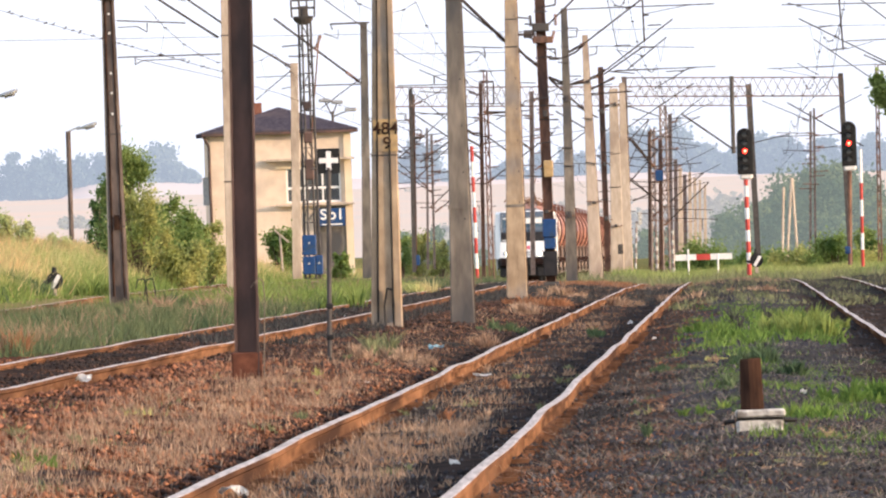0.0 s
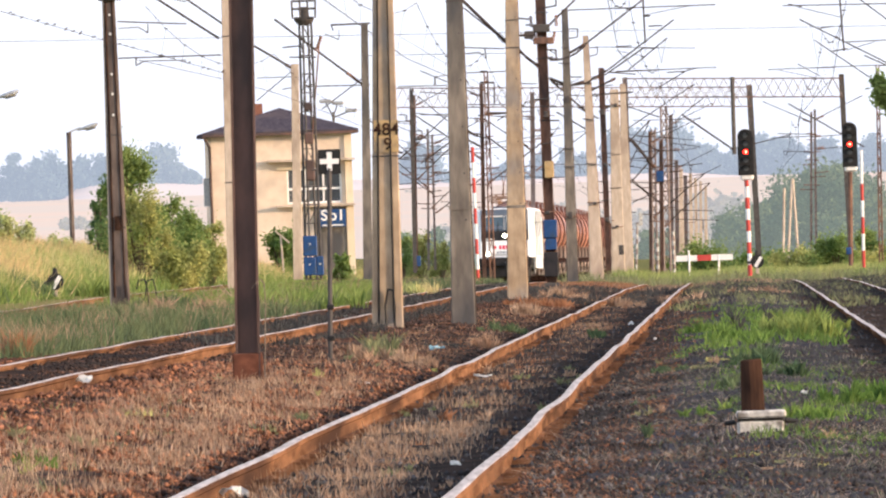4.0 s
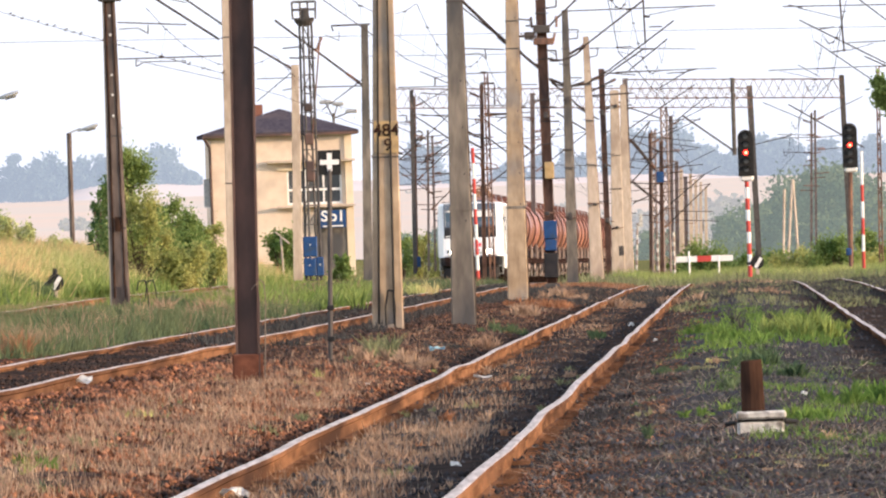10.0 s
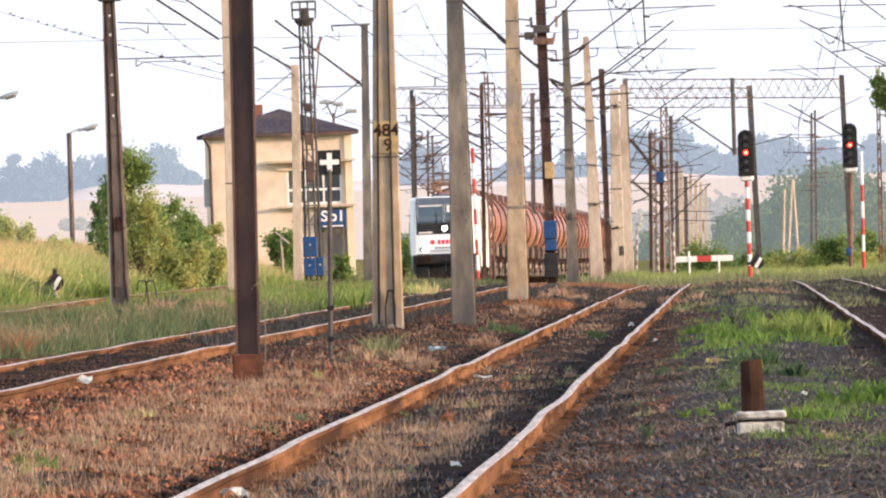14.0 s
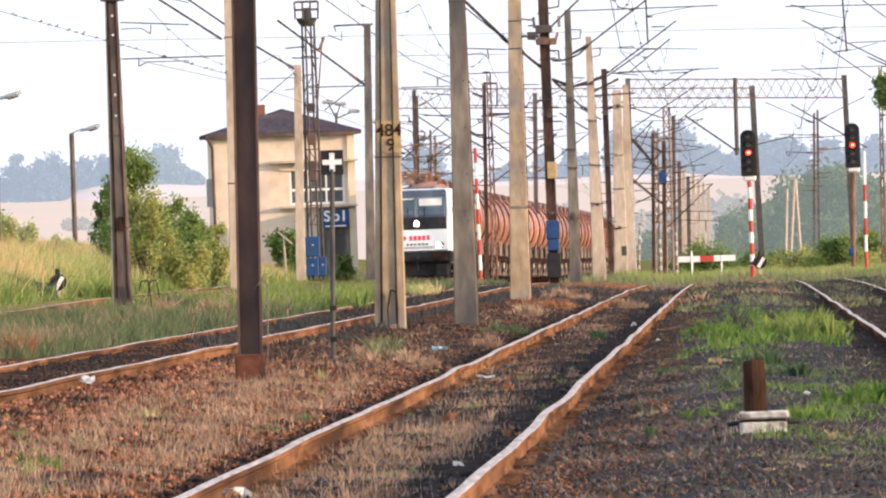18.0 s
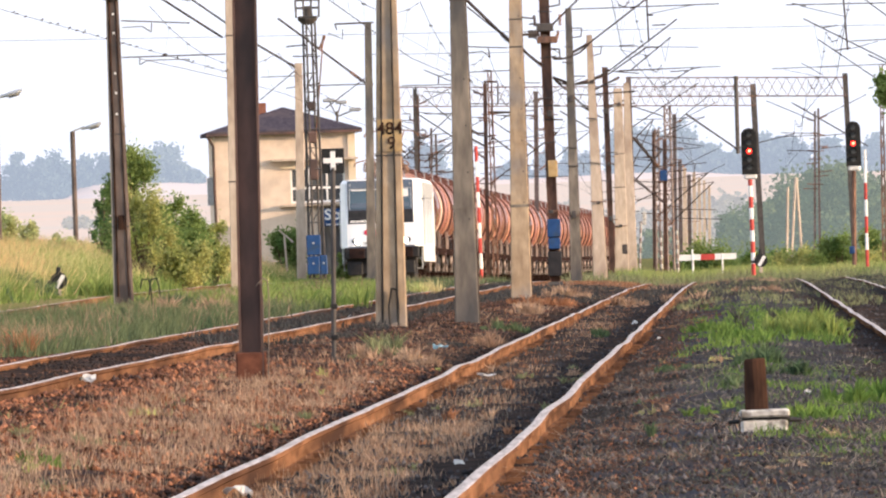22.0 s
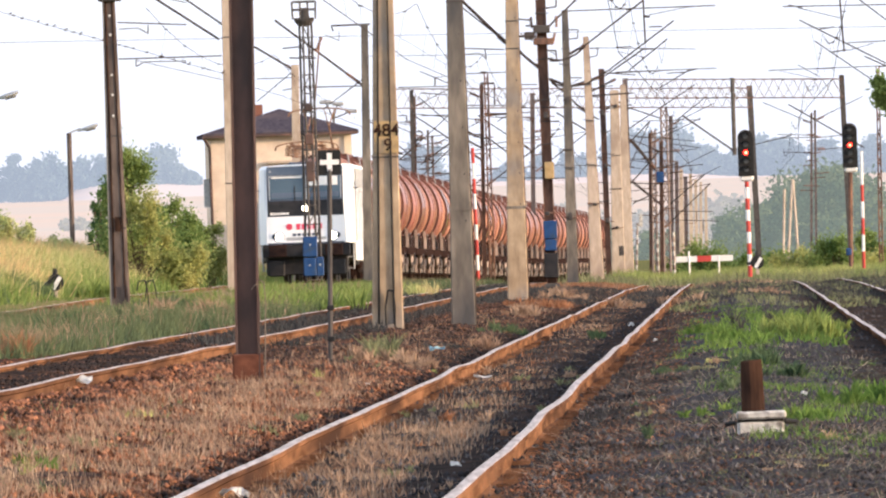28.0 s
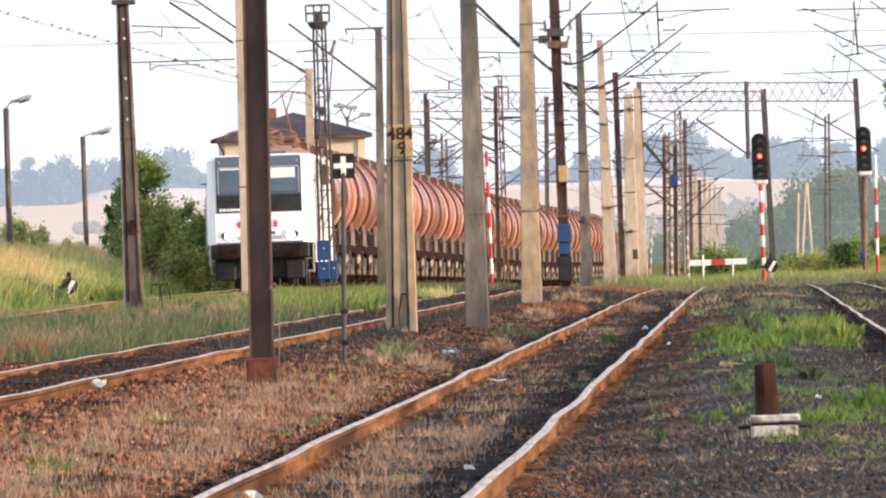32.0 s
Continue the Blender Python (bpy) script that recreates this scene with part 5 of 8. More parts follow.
# long thin wires that cross the sky
for label, wires in (
    ("thin wires and registration arms over the middle tracks", [
    ((-12.686, 432.00, 7.577), (12.984, 432.00, 7.146), 0.007),
    ((-0.850, 324.00, 5.862), (1.505, 324.00, 4.359), 0.004),
    ((-2.205, 450.00, 7.054), (2.223, 450.00, 6.966), 0.008),
    ((0.640, 342.00, 5.759), (1.528, 342.00, 5.703), 0.014),
    ((1.096, 342.00, 5.718), (1.127, 342.00, 5.501), 0.014),
    ((0.635, 342.00, 5.620), (0.967, 342.00, 5.646), 0.01),
    ((0.967, 342.00, 5.646), (1.127, 342.00, 5.501), 0.01),
    ((1.143, 594.00, 8.084), (2.689, 594.00, 8.096), 0.02),
    ((-1.521, 594.00, 7.647), (0.399, 594.00, 7.625), 0.02),
    ((-0.074, 594.00, 7.972), (-0.085, 594.00, 7.664), 0.03),
    ((-0.119, 594.00, 7.974), (0.369, 594.00, 8.023), 0.015),
    ((-1.559, 594.00, 6.545), (-1.228, 594.00, 6.534), 0.02),
    ((-1.228, 594.00, 6.534), (-1.237, 594.00, 6.291), 0.02),
    ] + [
    ((-0.646, 594.00, 7.396), (0.387, 594.00, 7.294), 0.02),
    ((-0.677, 594.00, 6.514), (0.426, 594.00, 6.498), 0.02),
    ((-1.552, 594.00, 4.845), (-0.780, 594.00, 5.458), 0.03),
    ((-0.780, 594.00, 5.458), (0.358, 594.00, 6.456), 0.02),
    ((-0.743, 594.00, 4.618), (0.432, 594.00, 5.416), 0.03),
    ((0.959, 594.00, 5.950), (1.433, 594.00, 5.624), 0.05),
    ((1.433, 594.00, 5.624), (1.871, 594.00, 5.520), 0.03),
    ((1.075, 594.00, 5.504), (1.638, 594.00, 5.175), 0.04),
    ((1.959, 594.00, 5.517), (2.646, 594.00, 4.964), 0.03),
    ((-0.762, 594.00, 7.246), (0.351, 594.00, 6.236), 0.02),
    ((1.682, 594.00, 7.690), (2.233, 594.00, 7.671), 0.04),
    ((0.990, 594.00, 6.853), (2.754, 594.00, 6.792), 0.02),
    ((1.794, 594.00, 6.494), (2.742, 594.00, 6.461), 0.045),
    ] + [
    ((1.697, 594.00, 8.131), (1.961, 594.00, 8.122), 0.03),
    ((1.984, 594.00, 8.121), (1.956, 594.00, 5.429), 0.03),
    ((2.231, 594.00, 7.627), (2.203, 594.00, 6.833), 0.03),
    ((-0.389, 594.00, 5.290), (0.491, 594.00, 5.215), 0.015),
    ((1.239, 594.00, 7.661), (0.924, 594.00, 8.114), 0.03),
    ((2.291, 594.00, 6.190), (2.696, 594.00, 6.397), 0.02),
    ((2.850, 594.00, 6.391), (3.531, 594.00, 6.919), 0.02),
    ((2.823, 594.00, 5.620), (3.468, 594.00, 5.111), 0.03),
    ((3.223, 594.00, 7.592), (3.885, 594.00, 7.569), 0.02),
    ((4.641, 594.00, 7.101), (6.293, 594.00, 6.999), 0.02),
    ((4.618, 594.00, 6.440), (5.914, 594.00, 5.622), 0.03),
    ((5.397, 594.00, 6.633), (6.262, 594.00, 6.117), 0.03),
    ]),
    ("registration arms and hangers over the near track", [
    ((7.037, 513.00, 9.515), (7.058, 513.00, 7.951), 0.03),
    ((7.058, 513.00, 7.951), (7.047, 513.00, 7.628), 0.008),
    ((7.015, 513.00, 8.887), (8.491, 513.00, 9.140), 0.012),
    ((8.491, 513.00, 9.140), (9.065, 513.00, 9.177), 0.012),
    ((6.095, 513.00, 8.747), (7.033, 513.00, 9.420), 0.02),
    ((7.193, 513.00, 8.518), (7.650, 513.00, 8.522), 0.022),
    ((7.243, 513.00, 8.860), (7.052, 513.00, 8.866), 0.03),
    ((6.919, 513.00, 7.785), (7.357, 513.00, 7.769), 0.022),
    ((6.064, 513.00, 7.872), (6.598, 513.00, 7.872), 0.018),
    ((6.060, 513.00, 7.738), (7.042, 513.00, 7.494), 0.01),
    ((7.492, 513.00, 7.803), (7.587, 513.00, 7.266), 0.007),
    ((7.587, 513.00, 7.266), (7.768, 513.00, 8.079), 0.007),
    ((6.353, 540.00, 7.338), (9.925, 540.00, 7.354), 0.016),
    ] + [
    ((7.733, 540.00, 6.648), (9.002, 540.00, 7.346), 0.02),
    ((8.155, 540.00, 7.235), (8.798, 540.00, 7.253), 0.02),
    ((8.656, 540.00, 7.217), (9.263, 540.00, 7.357), 0.012),
    ((6.777, 513.00, 9.181), (6.451, 513.00, 9.116), 0.03),
    ((9.241, 576.00, 6.009), (11.161, 576.00, 4.594), 0.035),
    ((7.674, 621.00, 4.268), (8.618, 621.00, 6.197), 0.02),
    ((7.650, 621.00, 3.577), (8.920, 621.00, 4.917), 0.03),
    ((7.899, 621.00, 5.414), (8.781, 621.00, 4.230), 0.045),
    ((8.598, 621.00, 5.621), (9.763, 621.00, 5.926), 0.02),
    ((8.550, 621.00, 4.238), (9.710, 621.00, 4.428), 0.02),
    ((7.810, 621.00, 2.879), (8.864, 621.00, 3.304), 0.025),
    ((7.927, 621.00, 6.221), (10.695, 621.00, 6.194), 0.015),
    ((7.676, 621.00, 5.653), (10.434, 621.00, 5.326), 0.015),
    ] + [
    ((7.998, 621.00, 4.949), (9.728, 621.00, 4.935), 0.02),
    ((11.024, 720.00, 5.879), (12.354, 720.00, 5.645), 0.02),
    ((9.656, 621.00, 6.161), (10.840, 621.00, 7.042), 0.02),
    ((9.083, 621.00, 6.296), (7.717, 621.00, 6.805), 0.025),
    ]),
    ("registration arms and hangers over the outer track", [
    ((12.346, 540.00, 9.456), (16.257, 540.00, 9.400), 0.02),
    ((12.549, 540.00, 9.509), (13.046, 540.00, 9.392), 0.02),
    ((12.846, 540.00, 9.399), (14.376, 540.00, 8.984), 0.013),
    ((14.382, 540.00, 9.706), (14.475, 540.00, 7.777), 0.032),
    ((12.931, 540.00, 8.954), (16.180, 540.00, 7.195), 0.024),
    ((13.621, 540.00, 8.609), (14.145, 540.00, 8.671), 0.022),
    ((13.446, 540.00, 8.194), (15.677, 540.00, 6.571), 0.02),
    ((13.993, 540.00, 7.773), (14.598, 540.00, 7.853), 0.024),
    ((14.596, 540.00, 7.813), (15.568, 540.00, 8.060), 0.012),
    ((14.606, 540.00, 8.093), (16.212, 540.00, 8.117), 0.018),
    ((14.983, 540.00, 9.685), (16.232, 540.00, 8.679), 0.022),
    ((12.550, 576.00, 7.606), (16.747, 576.00, 7.631), 0.016),
    ((13.670, 576.00, 7.781), (14.466, 576.00, 7.304), 0.016),
    ] + [
    ((14.220, 576.00, 7.612), (15.033, 576.00, 7.605), 0.02),
    ((12.977, 576.00, 7.570), (14.293, 576.00, 7.246), 0.01),
    ((13.305, 540.00, 8.761), (13.522, 540.00, 7.489), 0.006),
    ((13.522, 540.00, 7.489), (13.718, 540.00, 7.944), 0.006),
    ((11.512, 594.00, 4.764), (13.736, 594.00, 5.238), 0.02),
    ((12.426, 540.00, 5.982), (15.077, 540.00, 4.344), 0.024),
    ((15.191, 540.00, 7.591), (16.177, 540.00, 7.115), 0.024),
    ((16.111, 720.00, 5.968), (17.716, 720.00, 5.966), 0.02),
    ((16.724, 576.00, 7.610), (17.260, 576.00, 7.634), 0.025),
    ((16.892, 594.00, 7.115), (17.785, 594.00, 7.415), 0.02),
    ])):
    o = Vector(wires[0][0])
    arms = thing("span_wire", o, label, "wire", "span wires")
    for a, b, r in wires:
        bar("wire", a, b, r, MAT["wire"], arms, seg=5)

# a wire with bird spikes over the bank
spiked = thing("span_wire", (-8.007, 270.00, 5.841), "thin wire with small clips over the bank", "wire", "span wires")
a, b = Vector((-8.007, 270.00, 5.841)), Vector((-3.739, 270.00, 4.498))
bar("wire", a, b, 0.005, MAT["wire"], spiked)
rng = random.Random(4)
for k in range(26):
    p = a.lerp(b, (k + rng.random()) / 26)
    bar("clip", p + Vector((-0.03, 0, rng.uniform(-0.02, 0.01))), p + Vector((0.03, 0, rng.uniform(0.0, 0.05))), 0.012, MAT["wire"], spiked)


# ---- lattice beams over the tracks
def gantry(a, b, depth, legs, label, panels):
    a, b = Vector(a), Vector(b)
    ob = thing("gantry", a, label, "gantry", "gantries over the tracks")
    d = b - a
    for sy in (-0.25, 0.25):
        for dz in (0, -depth):
            part("chord", rod(B(), Vector((0, sy, dz)), d + Vector((0, sy, dz)), 0.027, 0.027, 6), MAT["steel_rust"], ob)
        for k in range(panels):
            off = 0.5 / panels if sy > 0 else 0.0
            s0, s1, s2 = k / panels + off * (k < panels - 1), (k + 0.5) / panels + off * (k < panels - 1), (k + 1) / panels
            part("brace", rod(B(), d * s0 + Vector((0, sy, -depth)), d * s1 + Vector((0, sy, 0)), 0.014, 0.014, 4), MAT["rust_hazed"], ob)
            part("brace", rod(B(), d * s1 + Vector((0, sy, 0)), d * min(1.0, s2 + off) + Vector((0, sy, -depth)), 0.014, 0.014, 4), MAT["rust_hazed"], ob)
    for p, q, w in legs:
        p, q = Vector(p) - a, Vector(q) - a
        bm = B()
        loft(bm, [[(c.x + sx * w / 2, c.y + sy * w / 2, c.z) for sx, sy in ((-1, -1), (1, -1), (1, 1), (-1, 1))] for c in (p, q)])
        part("leg", bm, MAT["steel_dark"], ob)
    return ob


gantry((7.997, 648.00, 8.228), (17.257, 648.00, 7.929), 0.794, [((17.365, 648.00, -0.021), (17.215, 648.00, 8.099), 0.217), ((7.872, 648.00, -0.171), (7.999, 648.00, 8.277), 0.217)], "dark lattice beam spanning the tracks on tall posts", 11)
gantry((-2.087, 711.00, 8.837), (14.672, 711.00, 8.304), 0.898, [((14.764, 711.00, -0.391), (14.570, 711.00, 8.413), 0.264), ((-1.332, 711.00, 0.171), (-1.218, 711.00, 8.753), 0.185)], "dark lattice beam on posts farther along the tracks", 18)
hang = thing("hanging_post", (10.459, 540.00, 4.245), "short dark drop post hung from the lattice beam", "post")
bar("post", (12.515, 646.20, 4.833), (12.534, 646.20, 8.122), 0.1, MAT["steel_dark"], hang)


# ---- signals
def signal(base, head, post_x, label, striped=True, lamps=5, red_at=2, s=55.4):
    base, head = Vector(base), Vector(head)
    ob = thing("light_signal", base, label, "railway signal", "light signals")
    d = head - base
    n = 9
    for k in range(n):
        bm = rod(B(), d * (k / n), d * ((k + 1) / n), 0.07, 0.07, 12)
        part("post_band", bm, MAT["red" if k % 2 == 0 else "white"] if striped else MAT["steel_rust"], ob)
    bm = B()
    hh, hw = 1.48, 0.25
    ring = []
    for k in range(17):
        a = math.pi * k / 16
        ring.append((hw * math.cos(a), hh - hw + hw * math.sin(a)))
    prof = [(-hw, 0.0)] + [(hw, 0.0)] + ring
    loft(bm, [[(d.x + x, d.y - 0.1 + yy, d.z + z) for x, z in prof] for yy in (-0.03, 0.03)])
    hd = part("backboard", bm, MAT["black"], ob, "tall black signal head with round top")
    for k in range(lamps):
        z = d.z + hh - 0.2 - k * 0.265
        c = Vector((d.x, d.y - 0.13, z))
        part("lens", rod(B(), c, c + Vector((0, -0.02, 0)), 0.085, 0.085, 16), MAT["lamp_red"] if k == red_at else MAT["pane"], hd, "lit red lamp" if k == red_at else "dark lamp")
        if k == red_at:
            part("lamp_core", rod(B(), c + Vector((0.01, -0.02, 0)), c + Vector((0.01, -0.026, 0)), 0.04, 0.04, 12), MAT["lamp_core"], hd, "glowing middle of the lit lamp")
        bm = B()
        for j in range(9):
            a0, a1 = math.pi * (j / 9) , math.pi * ((j + 1) / 9)
            r = 0.115
            p0, p1 = Vector((r * math.cos(a0), 0, r * math.sin(a0))), Vector((r * math.cos(a1), 0, r * math.sin(a1)))
            v = [bm.verts.new(c + q) for q in (p0, p1, p1 + Vector((0, -0.25, 0)), p0 + Vector((0, -0.25, 0)))]
            bm.faces.new(v)
        bmesh.ops.solidify(bm, geom=bm.faces[:], thickness=0.008)
        part("hood", bm, MAT["black"], hd)
    bm = B()
    box(bm, d + Vector((0.02, 0, -0.06)), (0.42, 0.22, 0.2), bevel=0.05)
    part("bracket", bm, MAT["white"], ob, "white painted bracket under the head")
    return ob


signal((9.782, 486.00, 0.050), (9.768, 486.00, 3.265), 0, "black light signal showing red on a red and white striped post")
signal((13.486, 504.00, 0.226), (13.582, 504.00, 3.500), 0, "black light signal showing red on a rusty post", striped=False)
post = thing("marker_post", (13.716, 496.80, 0.171), "red and white striped post beside the signal", "post")
a, b = Vector((13.716, 496.80, 0.171)), Vector((13.757, 496.80, 3.991))
for k in range(7):
    bar("band", a.lerp(b, k / 7), a.lerp(b, (k + 1) / 7), 0.055, MAT["red" if k in (0, 2, 4) else "white"], post, seg=10)
post = thing("marker_post", (1.259, 558.00, -0.112), "red and white striped signal post beside the train", "post")
a, b = Vector((1.259, 558.00, -0.112)), Vector((1.207, 558.00, 4.949))
for k in range(9):
    bar("band", a.lerp(b, k / 9), a.lerp(b, (k + 1) / 9), 0.065, MAT["red" if k % 2 == 0 else "white"], post, seg=10)

# red and white stop board on two posts
sb = thing("stop_board", (9.229, 540.00, 0.074), "red and white board on two white posts in the grass", "barrier board")
o = sb.matrix_basis.translation
for x0, x1, mt in ((1196, 1234, "white"), (1234, 1259, "red"), (1259, 1297, "white")):
    bm = B()
    c = Vector((9.248, 540.00, 0.615)) - o + Vector(((x0 + x1) / 2 - 1246, 0, 0)) * (540 / 26927)
    box(bm, c, ((x1 - x0) * 540 / 26927, 0.03, 0.21))
    part("board", bm, MAT[mt], sb)
for px, a, b in ((0, (8.725, 540.00, -0.009), (8.718, 540.00, 0.90)), (0, (9.768, 540.00, -0.005), (9.776, 540.00, 0.70))):
    bar("post", a, b, 0.038, MAT["white"], sb)

# low shunting signals
def dwarf(base, label, s=1.0):
    ob = thing("dwarf_signal", base, label, "railway signal", "dwarf signals")
    bm = B()
    box(bm, (0, 0, 0.12 * s), (0.12 * s, 0.12 * s, 0.24 * s), bevel=0.01)
    part("foot", bm, MAT["concrete_pale"], ob)
    bm = B()
    n = 14
    loft(bm, [[(0.25 * s * math.cos(k * math.tau / n), yy, 0.45 * s + 0.25 * s * math.sin(k * math.tau / n)) for k in range(n)] for yy in (-0.06, 0.12)])
    body = part("lamp_case", bm, MAT["black"], ob)
    bm = B()
    box(bm, (0, 0, 0), (0.12 * s, 0.012, 0.42 * s), pose(0.03, -0.072, 0.43 * s, 0, 32, 0))
    part("stripe", bm, MAT["white"], body, "white slanting stripe")
    part("cowl", rod(B(), (0, 0, 0.68 * s), (0, 0, 0.86 * s), 0.08 * s, 0.06 * s, 8), MAT["black"], ob)
    part("arm", rod(B(), (-0.1 * s, 0, 0.4 * s), (-0.36 * s, 0, 0.42 * s), 0.07 * s, 0.05 * s, 8), MAT["steel_dark"], ob)
    return ob


dwarf((-9.422, 369.00, 0.421), "low black signal with a white slanting stripe in tall grass", 0.82)
dwarf((9.722, 471.60, 0.148), "low black signal with a white slanting stripe beside a signal post", 0.85)
# stump
st = thing("post_stump", (2.016, 98.46, -0.007), "short rusty steel post set in a white-topped concrete block", "post")
bm = B()
box(bm, (0, 0, 0.035), (0.300, 0.3, 0.088), bevel=0.014)
part("base", bm, MAT["whitewash"], st, "weathered whitewashed concrete block")
bm = B()
box(bm, (0, 0.02, 0.088), (0.293, 0.27, 0.03))
part("joint", bm, MAT["black"], st)
bm = B()
box(bm, (0.004, -0.012, 0.122), (0.322, 0.31, 0.05), bevel=0.012)
part("cap_slab", bm, MAT["whitewash"], st, "chipped whitewashed top slab")
for sx in (-1, 1):
    part("bolt_rod", rod(B(), (sx * 0.16, 0, 0.075), (sx * 0.23, 0.02, 0.07), 0.016, 0.014, 8), MAT["black"], st)
h0, h1 = 0.12, 0.12 + 0.358
bm = B()
n = 18
hull = []
for z, k in ((h0, 1.02), (h0 + 0.12, 1.0), (h1 - 0.03, 0.93), (h1 - 0.012, 0.92), (h1, 0.84)):
    hull.append([(-0.045 - 0.012 * (z - h0) + k * 0.074 * max(-0.86, min(0.86, math.cos(q * math.tau / n))) / 0.86, k * 0.07 * math.sin(q * math.tau / n), z + 0.004 * math.cos(q * math.tau / n)) for q in range(n)])
loft(bm, hull)
part("post", bm, MAT["stump_rust"], st, "dark rusty steel post with a worn top")

# ---- lamp posts on the bank
def lamp_post(base, top, head, label):
    ob = thing("lamp_post", base, label, "street lamp", "lamp posts")
    bar("pole", base, top, 0.085, MAT["concrete_brown"], ob, seg=8)
    base, top, head = Vector(base), Vector(top), Vector(head)
    bar("arm", top, head + Vector((-0.25, 0, 0)), 0.03, MAT["zinc"], ob)
    bm = B()
    loft(bm, [[(head.x - base.x + x, head.y - base.y + w * math.cos(k * math.tau / 10), head.z - base.z + 0.26 * x + dz + hh * math.sin(k * math.tau / 10)) for k in range(10)] for x, w, hh, dz in ((-0.36, 0.04, 0.03, 0.0), (-0.2, 0.07, 0.05, 0.01), (-0.05, 0.12, 0.08, 0.0), (0.2, 0.13, 0.085, 0.0), (0.33, 0.08, 0.05, 0.02))])
    lh = part("lamp_head", bm, MAT["zinc"], ob, "grey tapered lamp head tilted upwards")
    bm = B()
    loft(bm, [[(head.x - base.x + 0.1 + 0.16 * math.cos(k * math.tau / 12), head.y - base.y + 0.09 * math.sin(k * math.tau / 12), head.z - base.z + dz + 0.04 * math.cos(k * math.tau / 12)) for k in range(12)] for dz in (-0.02, -0.085)])
    part("glass_bowl", bm, MAT["pane"], lh)
    return ob


lamp_post((-12.689, 522.00, 1.159), (-12.686, 522.00, 5.698), (-12.021, 522.00, 5.849), "concrete lamp post with a grey head on the grassy bank")
lamp_post((-13.210, 450.00, 1.251), (-13.178, 450.00, 5.999), (-12.718, 450.00, 6.251), "concrete lamp post with a grey head on the grassy bank")
fl = thing("lamp_post", (-4.409, 633.60, 0.401), "pole with several grey flood lamps behind the signal box", "street lamp", "lamp posts")
bar("pole", (-4.315, 633.60, 0.398), (-4.363, 633.60, 7.110), 0.06, MAT["steel_dark"], fl)
for a in ((-4.677, 633.60, 7.568), (-4.162, 633.60, 7.479), (-3.608, 633.60, 7.154)):
    bm = B()
    box(bm, Vector(a) - fl.matrix_basis.translation, (0.5, 0.25, 0.16), pose(0, 0, 0, 0, 0, 0), bevel=0.04)
    part("lamp_head", bm, MAT["zinc"], fl)
    bar("arm", a, (-4.371, 633.60, 6.875), 0.03, MAT["steel_dark"], fl)


# ---- signal box
bl = thing("signal_box", (-6.488, 622.80, 0.352), "two-storey cream plastered signal box with a dark hipped roof", "building", rz=2.7)
BW, BD, BH = 5.74, 7.5, 5.95


def wall_part(name, c, s, material, label="", bevel=0.0, parent=None):
    bm = B()
    box(bm, c, s, bevel=bevel)
    return part(name, bm, material, parent or bl, label)


t = 0.3
WX0, WX1, WZ0, WZ1 = 0.2, 2.45, 2.95, 4.4
wall_part("wall", (-BW / 4 + WX0 / 2 - 0.0, t / 2, BH / 2), (BW / 2 + WX0, t, BH), MAT["plaster"])
wall_part("wall", ((WX1 + BW / 2) / 2, t / 2, BH / 2), (BW / 2 - WX1, t, BH), MAT["plaster"])
wall_part("wall", ((WX0 + WX1) / 2, t / 2, WZ0 / 2), (WX1 - WX0, t, WZ0), MAT["plaster"])
wall_part("wall", ((WX0 + WX1) / 2, t / 2, (WZ1 + BH) / 2), (WX1 - WX0, t, BH - WZ1), MAT["plaster"])
# right wall in paler plaster: its sunlight is put into the colour
wall_part("wall", (BW / 2 - t / 2 + 0.003, BD / 2 + t / 2, BH / 2), (t, BD - t, BH), MAT["plaster_pale"])
wall_part("wall", (-BW / 2 + t / 2 - 0.003, BD / 2 + t / 2, BH / 2), (t, BD - t, BH), MAT["plaster"])
wall_part("wall", (0, BD - t / 2, BH / 2), (BW - 2 * t, t, BH), MAT["plaster"])
wall_part("floor", (0, BD / 2, 2.8), (BW - 2 * t, BD - 2 * t, 0.2), MAT["concrete"])
wall_part("ledge", (0.6 + 0.6, -0.22, 4.72), (3.6, 0.6, 0.09), MAT["concrete_pale"], "thin concrete canopy over the window")
wall_part("ledge", (0.85 + 0.5, -0.15, 2.86), (3.2, 0.42, 0.08), MAT["concrete_pale"], "concrete sill ledge under the window")
wall_part("ledge", (0.3, -0.05, 4.42), (1.0, 0.1, 0.12), MAT["plaster_pale"])
wall_part("pilaster", (BW / 2 - 0.12, -0.04, BH / 2), (0.3, 0.08, BH), MAT["plaster_pale"], "pale corner strip")
win = wall_part("window", ((WX0 + WX1) / 2, 0.16, (WZ0 + WZ1) / 2), (WX1 - WX0, 0.02, WZ1 - WZ0), MAT["pane"], "wide dark window with white bars")
